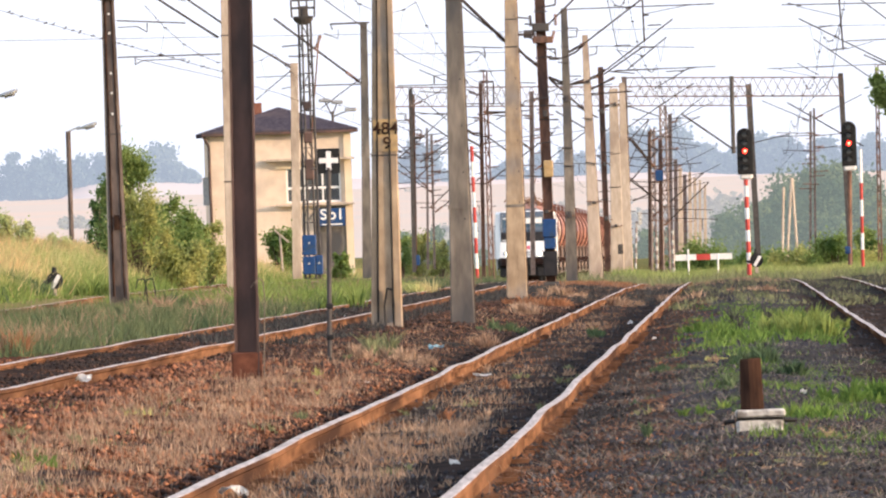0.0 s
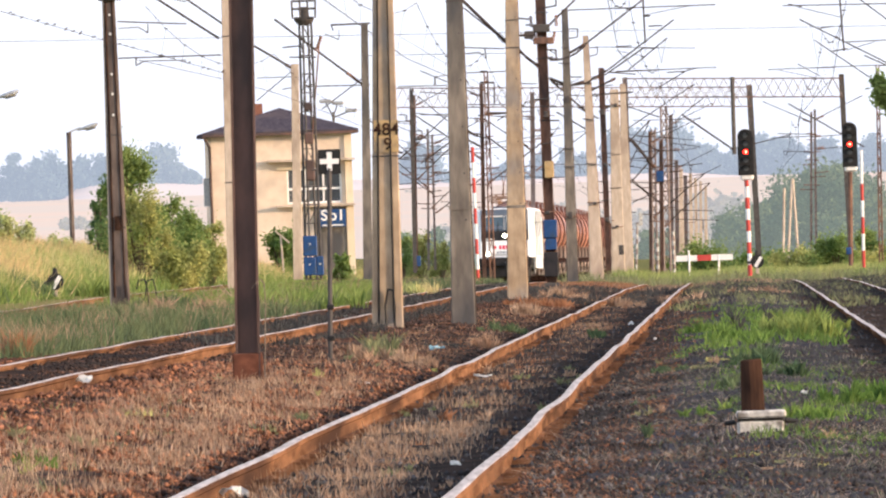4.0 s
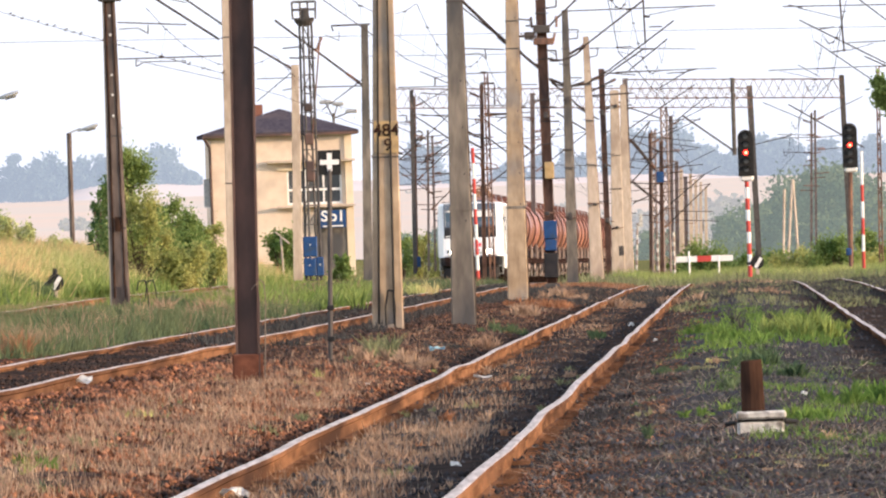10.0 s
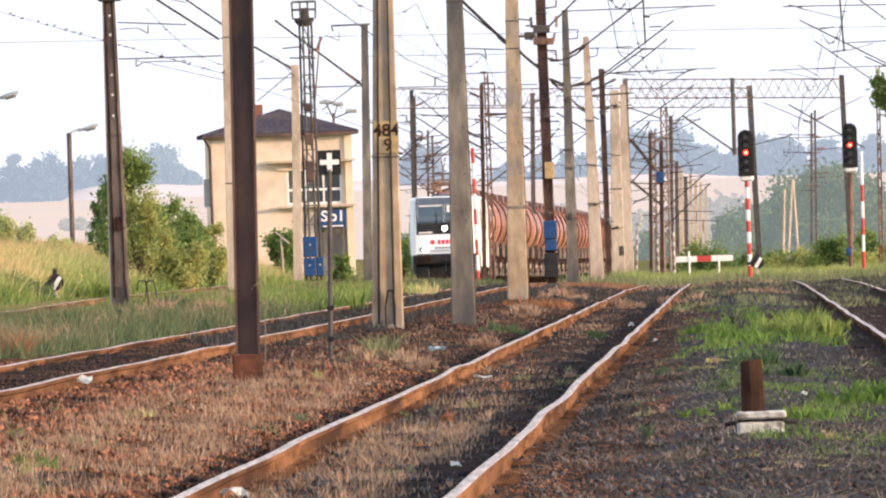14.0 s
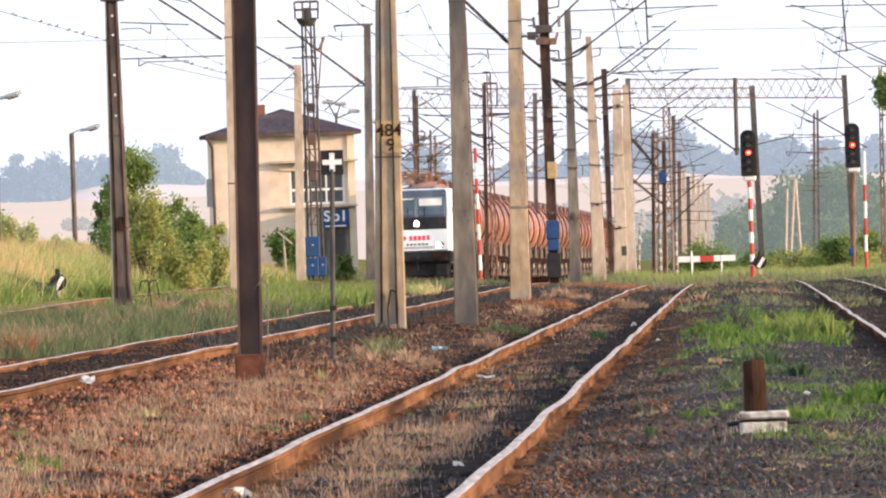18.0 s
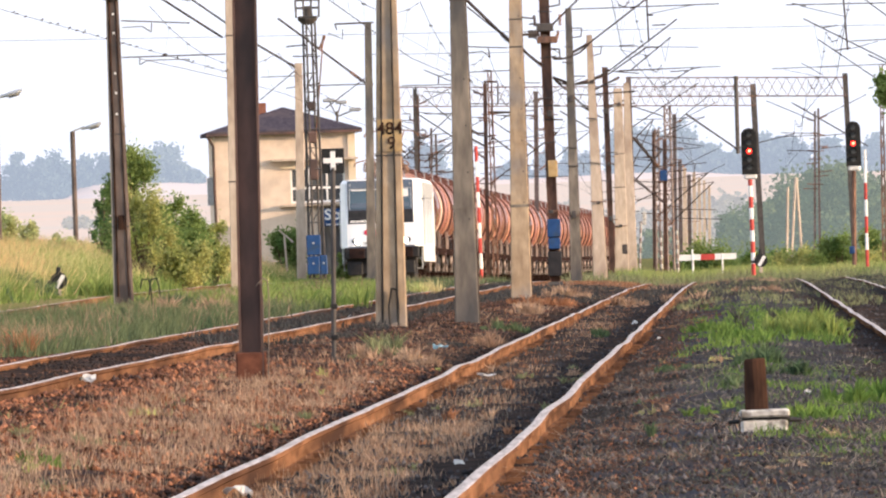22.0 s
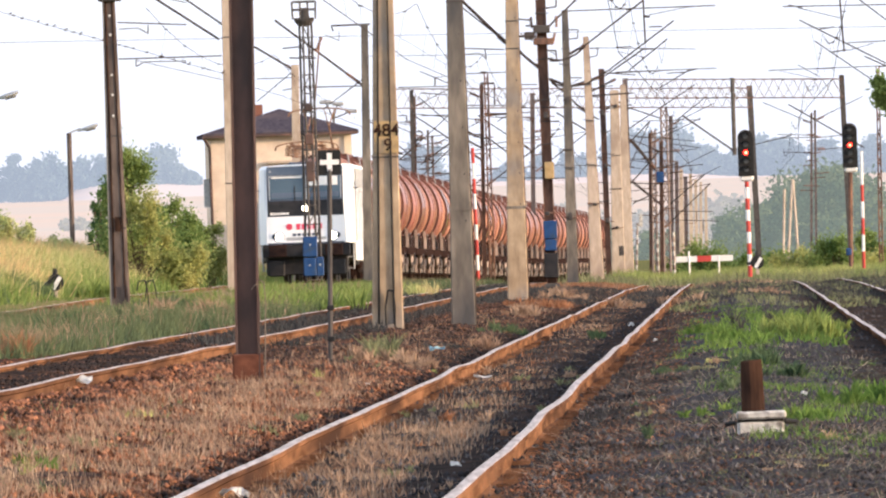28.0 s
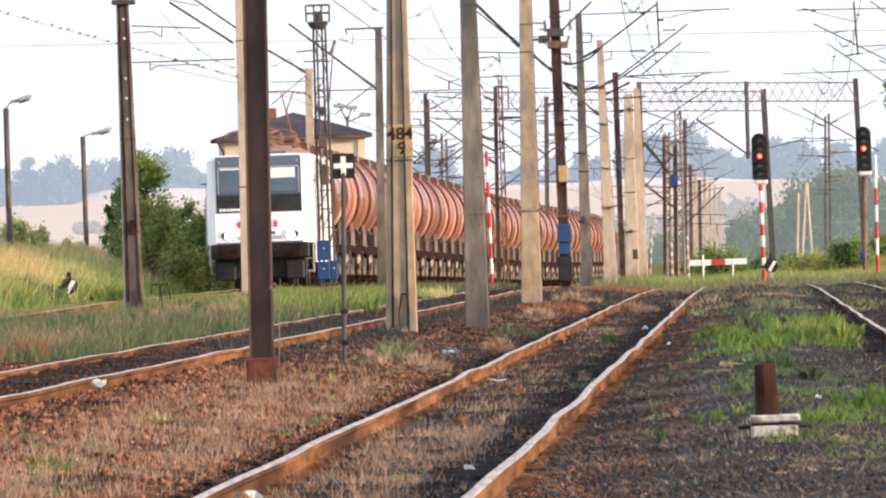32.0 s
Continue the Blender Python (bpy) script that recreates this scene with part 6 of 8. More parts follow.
for c, s in (((WX0 + 0.04, 0.12, (WZ0 + WZ1) / 2), (0.08, 0.1, WZ1 - WZ0)), ((WX1 - 0.04, 0.12, (WZ0 + WZ1) / 2), (0.08, 0.1, WZ1 - WZ0)), (((WX0 + WX1) / 2, 0.12, 3.55), (WX1 - WX0 - 0.16, 0.1, 0.1)),
             (((WX0 + WX1) / 2, 0.12, WZ1 - 0.04), (WX1 - WX0 - 0.16, 0.1, 0.08)), (((WX0 + WX1) / 2, 0.12, WZ0 + 0.04), (WX1 - WX0 - 0.16, 0.1, 0.08)), ((0.95, 0.12, 3.25), (0.07, 0.09, 0.5)), ((1.7, 0.12, 3.25), (0.07, 0.09, 0.5)), ((0.95, 0.12, 3.98), (0.07, 0.09, 0.7)), ((1.7, 0.12, 3.98), (0.07, 0.09, 0.7))):
    wall_part("window_bar", c, s, MAT["white"], parent=win)
bm = B()
ov = 0.32
e = [(-BW / 2 - ov, -ov, BH), (BW / 2 + ov, -ov, BH), (BW / 2 + ov, BD + ov, BH), (-BW / 2 - ov, BD + ov, BH)]
v = [bm.verts.new(p) for p in e] + [bm.verts.new((x, y, z - 0.16)) for x, y, z in e] + [bm.verts.new((0.1, BD / 2 - 0.9, BH + 0.98)), bm.verts.new((0.1, BD / 2 + 0.9, BH + 0.98))]
for f in ((0, 1, 8), (1, 2, 9, 8), (2, 3, 9), (3, 0, 8, 9), (4, 5, 1, 0), (5, 6, 2, 1), (6, 7, 3, 2), (7, 4, 0, 3), (7, 6, 5, 4)):
    bm.faces.new([v[i] for i in f])
part("roof", bm, MAT["roofing"], bl, "dark brown hipped roof")
wall_part("gutter", (0, -ov - 0.04, BH - 0.12), (BW + 2 * ov, 0.1, 0.1), MAT["steel_brown"])
wall_part("chimney", (-0.80, 2.8, BH + 0.60), (0.40, 0.42, 1.15), MAT["brick"], "red brick chimney")
part("drainpipe", path_tube(B(), [(-BW / 2 - 0.28, -0.3, BH - 0.15), (-BW / 2 - 0.05, -0.1, BH - 0.55), (-BW / 2 - 0.02, -0.1, 0.1)], 0.06, 8), MAT["steel_brown"], bl)
wall_part("meter_box", (-BW / 2 - 0.2, 0.5, 3.55), (0.24, 0.3, 1.15), MAT["zinc"], "grey box on the side wall")
# shadow on the lower wall, put in as a grey panel
wall_part("wall_panel", (2.02, -0.012, 1.38), (1.36, 0.03, 2.74), MAT["concrete_dark"], "grey panel for the shadow under the name board")
nb = wall_part("name_board", (13.692 - 11.680, -0.36, 2.32), (1.08, 0.04, 0.72), MAT["blue"], "blue name board with white lettering", bevel=0.008)
for k, (letter, dx) in enumerate((("S", -0.34), ("b", 0.02), ("1", 0.34))):
    lettering(letter, 0.62, MAT["white"], nb, (13.692 - 11.680 + dx, -0.388, 2.42), "letter", 0.012)
wall_part("text_line", (13.692 - 11.680, -0.384, 2.03), (0.85, 0.01, 0.05), MAT["white"], parent=nb)

# ---- the train
def skin(bm, rings):
    return loft(bm, rings, True)


def build_loco():
    ob = thing("locomotive", (0, 300, 0), "white electric locomotive with dark windscreen and bright headlights", "locomotive")
    L = 18.9
    def ring(y, hw, zt, rnd, zb=1.25, yt=None):
        yt = y if yt is None else yt
        k = 0.06 * rnd
        return [(-hw, y, zb), (hw, y, zb), (hw, y * 0.6 + yt * 0.4, 2.2), (hw - 0.03, yt, zt - 0.1), (hw - 0.12, yt, zt), (hw * 0.55, yt + 0.02, zt + k), (-hw * 0.55, yt + 0.02, zt + k), (-hw + 0.12, yt, zt), (-hw + 0.03, yt, zt - 0.1), (-hw, y * 0.6 + yt * 0.4, 2.2)]
    rings = [ring(0.0, 1.22, 3.70, 0.2, yt=0.42), ring(0.5, 1.40, 3.70, 0.4, yt=0.8), ring(1.0, 1.485, 3.70, 0.5, yt=1.3), ring(2.2, 1.49, 3.71, 0.6), ring(L - 2.2, 1.49, 3.71, 0.6), ring(L - 1.0, 1.485, 3.70, 0.5, yt=L - 1.3), ring(L - 0.5, 1.40, 3.70, 0.4, yt=L - 0.8), ring(L, 1.22, 3.70, 0.2, yt=L - 0.42)]
    bm = B()
    loft(bm, rings)
    bmesh.ops.recalc_face_normals(bm, faces=bm.faces[:])
    body = part("body", bm, MAT["loco_white"], ob, "white painted body")
    def slope(z):
        """How far back the sloping front lies at height z."""
        return 0.0 + (0.168 * (z - 1.25) / 0.95 if z < 2.2 else 0.168 + 0.252 * (z - 2.2) / 1.5)
    def panel(name, x0, x1, z0, z1, out, material, parent, label=""):
        bm = B()
        y0, y1 = slope(z0) - out, slope(z1) - out
        f = [(x0, y0, z0), (x1, y0, z0), (x1, y1, z1), (x0, y1, z1)]
        v = [bm.verts.new(p) for p in f] + [bm.verts.new((x, y + 0.05, z)) for x, y, z in f]
        for q in ((0, 1, 2, 3), (7, 6, 5, 4), (0, 4, 5, 1), (1, 5, 6, 2), (2, 6, 7, 3), (3, 7, 4, 0)):
            bm.faces.new([v[i] for i in q])
        return part(name, bm, material, parent, label)
    mask = panel("windscreen_mask", -1.185, 1.185, 2.12, 3.675, 0.012, MAT["loco_grey"], ob, "dark panel round the windscreen")
    panel("brow", -1.17, 1.17, 3.42, 3.66, 0.02, MAT["loco_brow"], mask, "slate-blue band over the windscreen")
    for x0, x1 in ((-1.10, -0.05), (0.05, 1.10)):
        pane = panel("windscreen", x0, x1, 2.66, 3.36, 0.026, MAT["loco_glass"], mask, "dark glass pane")
        for a0, a1, z0, z1 in ((x0 - 0.025, x1 + 0.025, 3.36, 3.395), (x0 - 0.03, x0, 2.64, 3.36), (x1, x1 + 0.03, 2.64, 3.36)):
            panel("window_trim", a0, a1, z0, z1, 0.04, MAT["zinc"], mask, "thin silver window trim")
        panel("dashboard", x0 + 0.05, x1 - 0.05, 2.70, 2.86, 0.03, MAT["loco_brow"], mask, "grey desk behind the glass")
    panel("sun_blind", 0.12, 1.02, 3.06, 3.34, 0.036, MAT["white"], mask, "pale lowered sun blind")
    panel("sun_blind", -1.05, -0.1, 3.31, 3.35, 0.036, MAT["white"], mask)
    panel("lower_band", -1.17, 1.17, 2.14, 2.60, 0.022, MAT["loco_black"], mask, "near-black band under the windscreen")
    panel("wiper", -0.34, -0.31, 2.56, 3.05, 0.05, MAT["black"], mask)
    panel("wiper", 0.31, 0.34, 2.56, 3.05, 0.05, MAT["black"], mask)
    for k in range(6):
        panel("text_bar", -1.10 + k * 0.1, -1.02 + k * 0.1, 2.17, 2.24, 0.03, MAT["white"], mask, "white bars of lettering")
    for sx in (-1, 1):
        part("marker_lamp", rod(B(), (sx * 1.08, slope(3.53) - 0.035, 3.53), (sx * 1.08, slope(3.53), 3.53), 0.035, 0.035, 10), MAT["zinc"], ob)
        bm = B()
        loft(bm, [[(sx * (1.215 + 0.055 * q), slope(z) + 0.03 + 0.10 * q, z) for z in (1.32, 3.6)] + [(sx * (1.20 + 0.055 * q), slope(z) + 0.05 + 0.10 * q, z) for z in (3.6, 1.32)] for q in (0.0, 1.0)])
        part("corner_seam", bm, MAT["loco_seam"], ob, "pale grey corner post")
    panel("front_panel", -1.12, 1.12, 1.30, 2.1, 0.012, MAT["loco_white"], ob, "white front panel")
    for k in range(5):
        panel("text_bar", -0.30 + k * 0.17, -0.18 + k * 0.17, 1.70, 1.88, 0.028, MAT["loco_red"], ob, "red block of the painted name")
    part("emblem", rod(B(), (-0.52, slope(1.79) - 0.035, 1.79), (-0.52, slope(1.79), 1.79), 0.10, 0.10, 14), MAT["loco_red"], ob, "round red and grey emblem")
    for k in range(6):
        panel("text_bar", -0.42 + k * 0.15, -0.32 + k * 0.15, 1.50, 1.58, 0.028, MAT["loco_grey"], ob)
    for x, z, r in ((0.0, 2.36, 0.11), (-0.84, 1.48, 0.12), (0.84, 1.48, 0.12)):
        y = slope(z)
        hl = part("headlight", rod(B(), (x, y - 0.05, z), (x, y + 0.02, z), r * 1.25, r * 1.25, 16), MAT["loco_grey"], ob, "lit round headlight")
        part("lens", rod(B(), (x, y - 0.062, z), (x, y - 0.05, z), r, r, 16), MAT["lamp_white"], hl)
    for sx in (-1, 1):
        part("tail_light", rod(B(), (sx * 0.99, slope(1.5) - 0.04, 1.5), (sx * 0.99, slope(1.5), 1.5), 0.08, 0.08, 12), MAT["loco_grey"], ob)
        bm = B()
        rod(bm, (sx * 0.875, -0.62, 1.05), (sx * 0.875, 0.2, 1.05), 0.10, 0.12, 10)
        box(bm, (sx * 0.875, -0.64, 1.05), (0.55, 0.05, 0.38), bevel=0.02)
        part("buffer", bm, MAT["under"], ob, "dark square-plated buffer")
        bm = B()
        box(bm, (sx * 0.95, 0.15, 0.5), (0.5, 0.25, 0.5), bevel=0.04)
        part("rail_guard", bm, MAT["loco_black"], ob)
        bm = B()
        box(bm, (sx * 1.475, L / 2, 1.0), (0.03, 15.0, 0.62), bevel=0.01)
        part("side_skirt", bm, MAT["loco_white"], ob, "white lower side panel")
        for y0 in (2.05, L - 2.05):
            bm = B()
            box(bm, (sx * 1.494, y0, 2.3), (0.02, 0.62, 1.95), bevel=0.006)
            dr = part("cab_door", bm, MAT["loco_white"], ob)
            bm = B()
            box(bm, (sx * 1.51, y0, 2.85), (0.012, 0.42, 0.6), bevel=0.004)
            part("pane", bm, MAT["loco_glass"], dr)
            part("handrail", rod(B(), (sx * 1.53, y0 - 0.42, 1.3), (sx * 1.53, y0 - 0.42, 2.6), 0.02, 0.02, 6), MAT["zinc"], ob)
        for k in range(9):
            bm = B()
            box(bm, (sx * 1.493, 4.0 + k * 1.35, 3.3), (0.02, 1.1, 0.55), bevel=0.005)
            part("side_grille", bm, MAT["zinc"], ob)
            bm = B()
            box(bm, (sx * 1.492, 3.35 + k * 1.35, 2.2), (0.015, 0.03, 1.7))
            part("panel_joint", bm, MAT["loco_grey"], ob)
    bm = B()
    box(bm, (0, 0.35, 1.05), (2.7, 0.7, 0.42), bevel=0.03)
    part("buffer_beam", bm, MAT["loco_black"], ob, "dark buffer beam")
    bm = B()
    box(bm, (0, 0.42, 0.58), (2.55, 0.3, 0.6), bevel=0.04)
    part("snow_plough", bm, MAT["loco_black"], ob, "black plough plate under the front")
    panel("number_plate", -0.62, 0.62, 1.36, 1.46, 0.02, MAT["zinc"], ob)
    panel("sill_strip", -1.2, 1.2, 1.255, 1.30, 0.04, MAT["loco_grey"], ob, "dark strip under the white front")
    for sx in (-1, 1):
        bm = B()
        for z in (0.45, 0.8):
            box(bm, (sx * 1.33, 1.6, z), (0.22, 0.5, 0.04), bevel=0.008)
        for y0 in (1.36, 1.84):
            rod(bm, (sx * 1.42, y0, 0.42), (sx * 1.42, y0, 1.25), 0.02, 0.02, 6)
        part("cab_step", bm, MAT["zinc"], ob, "pale steel cab steps")
        part("mirror_arm", rod(B(), (sx * 1.45, 1.15, 2.95), (sx * 1.62, 1.05, 2.95), 0.02, 0.02, 6), MAT["loco_grey"], ob)
    bm = B()
    rod(bm, (0, -0.45, 0.95), (0, 0.1, 1.0), 0.06, 0.07, 8)
    rod(bm, (0, -0.42, 0.95), (0, -0.35, 0.55), 0.05, 0.05, 8)
    part("coupling", bm, MAT["loco_black"], ob)
    bm = B()
    box(bm, (0, L / 2, 0.95), (2.5, L - 1.2, 0.55), bevel=0.03)
    part("underframe", bm, MAT["loco_black"], ob)
    for yb in (4.2, L - 4.2):
        bm = B()
        for sx in (-1, 1):
            box(bm, (sx * 1.05, yb, 0.75), (0.2, 3.6, 0.35), bevel=0.03)
        box(bm, (0, yb, 0.7), (2.0, 0.5, 0.3), bevel=0.03)
        bg = part("bogie", bm, MAT["loco_black"], ob)
        for yw in (-1.3, 1.3):
            for sx in (-1, 1):
                part("wheel", rod(B(), (sx * 0.69, yb + yw, 0.62), (sx * 0.83, yb + yw, 0.62), 0.62, 0.62, 20), MAT["loco_black"], bg)
    # roof gear
    bm = B()
    box(bm, (0, L / 2 + 0.6, 3.79), (1.3, 10.0, 0.1), bevel=0.03)
    part("roof_housing", bm, MAT["loco_brow"], ob, "low grey housing along the roof")
    for yc, up in ((2.9, 0.0), (L - 2.9, 1.0)):
        bm = B()
        for sx in (-1, 1):
            for yy in (-0.8, 0.8):
                for q in range(4):
                    rod(bm, (sx * 0.55, yc + yy, 4.02 + q * 0.07), (sx * 0.55, yc + yy, 4.06 + q * 0.07), 0.11, 0.07, 8)
            rod(bm, (sx * 0.55, yc - 0.9, 4.32), (sx * 0.55, yc + 0.9, 4.32), 0.035, 0.035, 6)
        for yy in (-0.9, 0.9):
            rod(bm, (-0.6, yc + yy, 4.32), (0.6, yc + yy, 4.32), 0.035, 0.035, 6)
        z1 = 4.36 + up * 0.7
        z2 = 4.40 + up * 1.2
        for sx in (-1, 1):
            rod(bm, (sx * 0.4, yc + 0.8, 4.34), (sx * 0.35, yc - 0.9, z1), 0.035, 0.03, 6)
            rod(bm, (sx * 0.35, yc - 0.9, z1), (sx * 0.5, yc + 0.6, z2), 0.025, 0.025, 6)
        for yy in (-0.18, 0.18):
            path_tube(bm, [(1.0 * math.sin(a), yc + 0.6 + yy, z2 - 0.26 + 0.32 * math.cos(a) ** 0.45) for a in [math.radians(v) for v in (-88, -75, -60, -40, -20, 0, 20, 40, 60, 75, 88)]], 0.024, 6)
        for sx in (-1, 1):
            rod(bm, (sx * 0.55, yc - 0.9, 4.05), (sx * 0.2, yc - 0.2, z2), 0.02, 0.02, 5)
        part("pantograph", bm, MAT["rust_bright"], ob, "rusty folded pantograph" if not up else "raised pantograph")
    bm = B()
    for k in range(8):
        y = 1.2 + k * 0.55
        for q in range(3):
            rod(bm, (0.35 * (-1) ** k, y, 3.98 + q * 0.09), (0.35 * (-1) ** k, y, 4.04 + q * 0.09), 0.10, 0.06, 8)
        rod(bm, (0.35 * (-1) ** k, y, 4.25), (-0.35 * (-1) ** k, y + 0.55, 4.25), 0.02, 0.02, 5)
    part("roof_line", bm, MAT["rust_bright"], ob, "rust-brown insulators and busbar on the roof")
    return ob


def build_wagon(pale=False):
    ob = thing("tank_wagon", (0, 330, 0), "rust-orange tank wagon with a pale rounded end" if pale else "rust-orange tank wagon with dark bands round the tank", "tank wagon", "tank wagons of the train")
    Lw, R0, zc, y0, y1 = 11.6, 1.43, 2.74, 0.6, 11.0
    n = 36
    def ring(y, r, dz=0.0):
        return [(r * math.sin(k * math.tau / n), y, zc + dz + r * math.cos(k * math.tau / n)) for k in range(n)]
    bm = B()
    loft(bm, [ring(y0 + 0.55, R0), ring((y0 + y1) / 2, R0), ring(y1 - 0.55, R0)], True, True)
    part("tank", bm, MAT["tank"], ob, "rust-orange cylindrical tank")
    for a, sgn in ((y0, 1), (y1, -1)):
        bm = B()
        rs = [ring(a + sgn * (0.56 - 0.55 * math.sin(q)), max(0.02, R0 * (math.cos(q) ** 0.7) + 0.004)) for q in [math.radians(v) for v in (0, 12, 25, 38, 52, 66, 78, 89)]]
        loft(bm, rs if sgn < 0 else rs[::-1], True, True)
        bmesh.ops.recalc_face_normals(bm, faces=bm.faces[:])
        part("end_cap", bm, MAT["tank_end" if pale else "tank_cap"], ob, "pale domed tank end" if pale else "domed tank end")
    for y in (y0 + 0.62,):
        bm = B()
        loft(bm, [ring(y - 0.07, R0), ring(y - 0.06, R0 + 0.09), ring(y + 0.06, R0 + 0.09), ring(y + 0.07, R0)], False, False)
        part("rib", bm, MAT["tank_rib"], ob, "proud dark band round the tank")
        # whitish highlights on the stays are put into their pale colour
        for sx in (-1, 1):
            bm = B()
            loft(bm, [[(sx * x + dx, y + dy, z) for dx, dy in ((-0.05, -0.1), (0.05, -0.1), (0.05, 0.1), (-0.05, 0.1))] for x, z in ((1.22, 1.92), (1.26, 1.6), (1.25, 1.2))])
            part("stay", bm, MAT["tank_end"], ob, "upright stay under the tank, paled for its highlight")
    for q in (0.25, 0.75):
        y = y0 + (y1 - y0) * q
        bm = B()
        loft(bm, [ring(y - 0.05, R0), ring(y - 0.04, R0 + 0.022), ring(y + 0.04, R0 + 0.022), ring(y + 0.05, R0)], False, False)
        part("strap", bm, MAT["tank"], ob)
    for sx in (-1, 1):
        bm = B()
        box(bm, (sx * 1.22, Lw / 2, 1.12), (0.16, Lw - 0.4, 0.26), bevel=0.02)
        part("sole_bar", bm, MAT["under"], ob)
        for q in (-0.03, Lw + 0.03):
            part("buffer", rod(B(), (sx * 0.875, q - 0.25, 1.05), (sx * 0.875, q + 0.25, 1.05), 0.2, 0.2, 12), MAT["under"], ob)
        for q in range(3):
            part("brake_rod", rod(B(), (sx * 1.25, 3.7 + q * 1.4, 1.0), (sx * 1.25, 4.3 + q * 1.4, 0.52 + 0.12 * q), 0.04, 0.04, 5), MAT["axle"], ob)
        bm = B()
        box(bm, (sx * 1.1, Lw / 2 + sx * 0.8, 0.72), (0.3, 1.3, 0.42), bevel=0.03)
        part("brake_reservoir", bm, MAT["under"], ob)
        part("hand_wheel", rod(B(), (sx * 1.3, Lw - 3.6, 0.86), (sx * 1.34, Lw - 3.6, 0.86), 0.2, 0.2, 12), MAT["axle"], ob)
        for yb in (2.2, Lw - 2.2):
            bm = B()
            box(bm, (sx * 1.0, yb, 0.62), (0.16, 2.6, 0.3), bevel=0.03)
            bg = part("bogie_frame", bm, MAT["under"], ob)
            for yw in (-0.9, 0.9):
                bm = B()
                box(bm, (sx * 1.08, yb + yw, 0.5), (0.24, 0.34, 0.34), bevel=0.03)
                part("axle_box", bm, MAT["axle"], bg)
            for yw in (-0.9, 0.9):
                part("wheel", rod(B(), (sx * 0.69, yb + yw, 0.46), (sx * 0.82, yb + yw, 0.46), 0.46, 0.46, 16), MAT["under"], bg)
    bm = B()
    box(bm, (0, Lw / 2, 1.1), (2.2, Lw - 0.6, 0.14), bevel=0.02)
    part("underframe", bm, MAT["under"], ob)
    # added dark block: closes off daylight and stands for shaded underframe gear
    bm = B()
    box(bm, (0, Lw / 2, 0.74), (1.5, Lw - 1.2, 0.5), bevel=0.03)
    part("centre_sill", bm, MAT["under"], ob, "added dark block for the shade round sill and brake gear")
    # added dark panels for the shade between the stays
    for sx in (-1, 1):
        bm = B()
        box(bm, (sx * 0.98, Lw / 2, 1.45), (0.05, Lw - 1.9, 0.46), bevel=0.01)
        part("saddle_plate", bm, MAT["under"], ob, "added dark panel for the shade along the belly")
    bm = B()
    box(bm, (0, Lw / 2, zc + R0 + 0.13), (0.62, Lw * 0.62, 0.05), bevel=0.01)
    for q in range(7):
        rod(bm, (-0.2, 2.6 + q * 1.07, zc + R0 - 0.03), (-0.2, 2.6 + q * 1.07, zc + R0 + 0.12), 0.03, 0.03, 5)
        rod(bm, (0.2, 2.6 + q * 1.07, zc + R0 - 0.03), (0.2, 2.6 + q * 1.07, zc + R0 + 0.12), 0.03, 0.03, 5)
    part("walkway", bm, MAT["tank_rib"], ob, "dark walkway along the top of the tank")
    part("valve", rod(B(), (0.1, Lw / 2 + 0.9, zc + R0), (0.1, Lw / 2 + 0.9, zc + R0 + 0.2), 0.10, 0.08, 10), MAT["tank_rib"], ob)
    for sx in (-1, 1):
        for yq in (2.2, 4.4, 7.2, 9.4):
            bm = B()
            loft(bm, [[(sx * x + dx, yq + dy, z) for dx, dy in ((-0.03, -0.05), (0.03, -0.05), (0.03, 0.05), (-0.03, 0.05))] for x, z in ((1.10, 1.78), (1.20, 1.55), (1.22, 1.22))])
            part("stay", bm, MAT["axle"], ob, "worn upright stay under the tank")
        for yb in (2.2, Lw - 2.2):
            for yw in (-0.9, -0.55, 0.55, 0.9):
                part("spring", rod(B(), (sx * 1.16, yb + yw, 0.62), (sx * 1.16, yb + yw, 0.88), 0.075, 0.075, 8), MAT["axle"], ob, "worn coil spring")
        # added pale chips: sunlit specks of the underframe put in as colour
        for yq in (4.6, 5.6, 6.7):
            bm = B()
            box(bm, (sx * 1.28, yq, 0.83 + 0.05 * math.sin(yq * 5)), (0.05, 0.3, 0.22), bevel=0.01)
            part("data_plate", bm, MAT["tank_end"], ob, "pale chip for a sunlit speck on the underframe")
    part("dome", rod(B(), (0, Lw / 2, zc + R0 - 0.05), (0, Lw / 2, zc + R0 + 0.15), 0.35, 0.33, 16), MAT["tank"], ob)
    bm = B()
    for sx in (-0.22, 0.22):
        rod(bm, (0.9 + sx, 0.35, 1.2), (0.55 + sx, 0.6, zc + R0), 0.022, 0.022, 5)
    for q in range(8):
        s = q / 8
        rod(bm, (0.68 - 0.35 * s, 0.35 + 0.25 * s, 1.3 + 2.8 * s), (1.12 - 0.35 * s, 0.35 + 0.25 * s, 1.3 + 2.8 * s), 0.018, 0.018, 5)
    part("ladder", bm, MAT["zinc"], ob)
    return ob


LOCO = build_loco()
WAGON_PITCH, WAGONS = 12.2, 46
TRAIN = [(LOCO, 0.0, 18.9)]
first = None
for k in range(WAGONS):
    if k in (0, 1):
        w = build_wagon(k == 1)
        first = w if k == 0 else first
    else:
        w = copy_thing(first, pose(0, 520 + k * WAGON_PITCH, 0))
    TRAIN.append((w, 19.5 + k * WAGON_PITCH, 11.6))


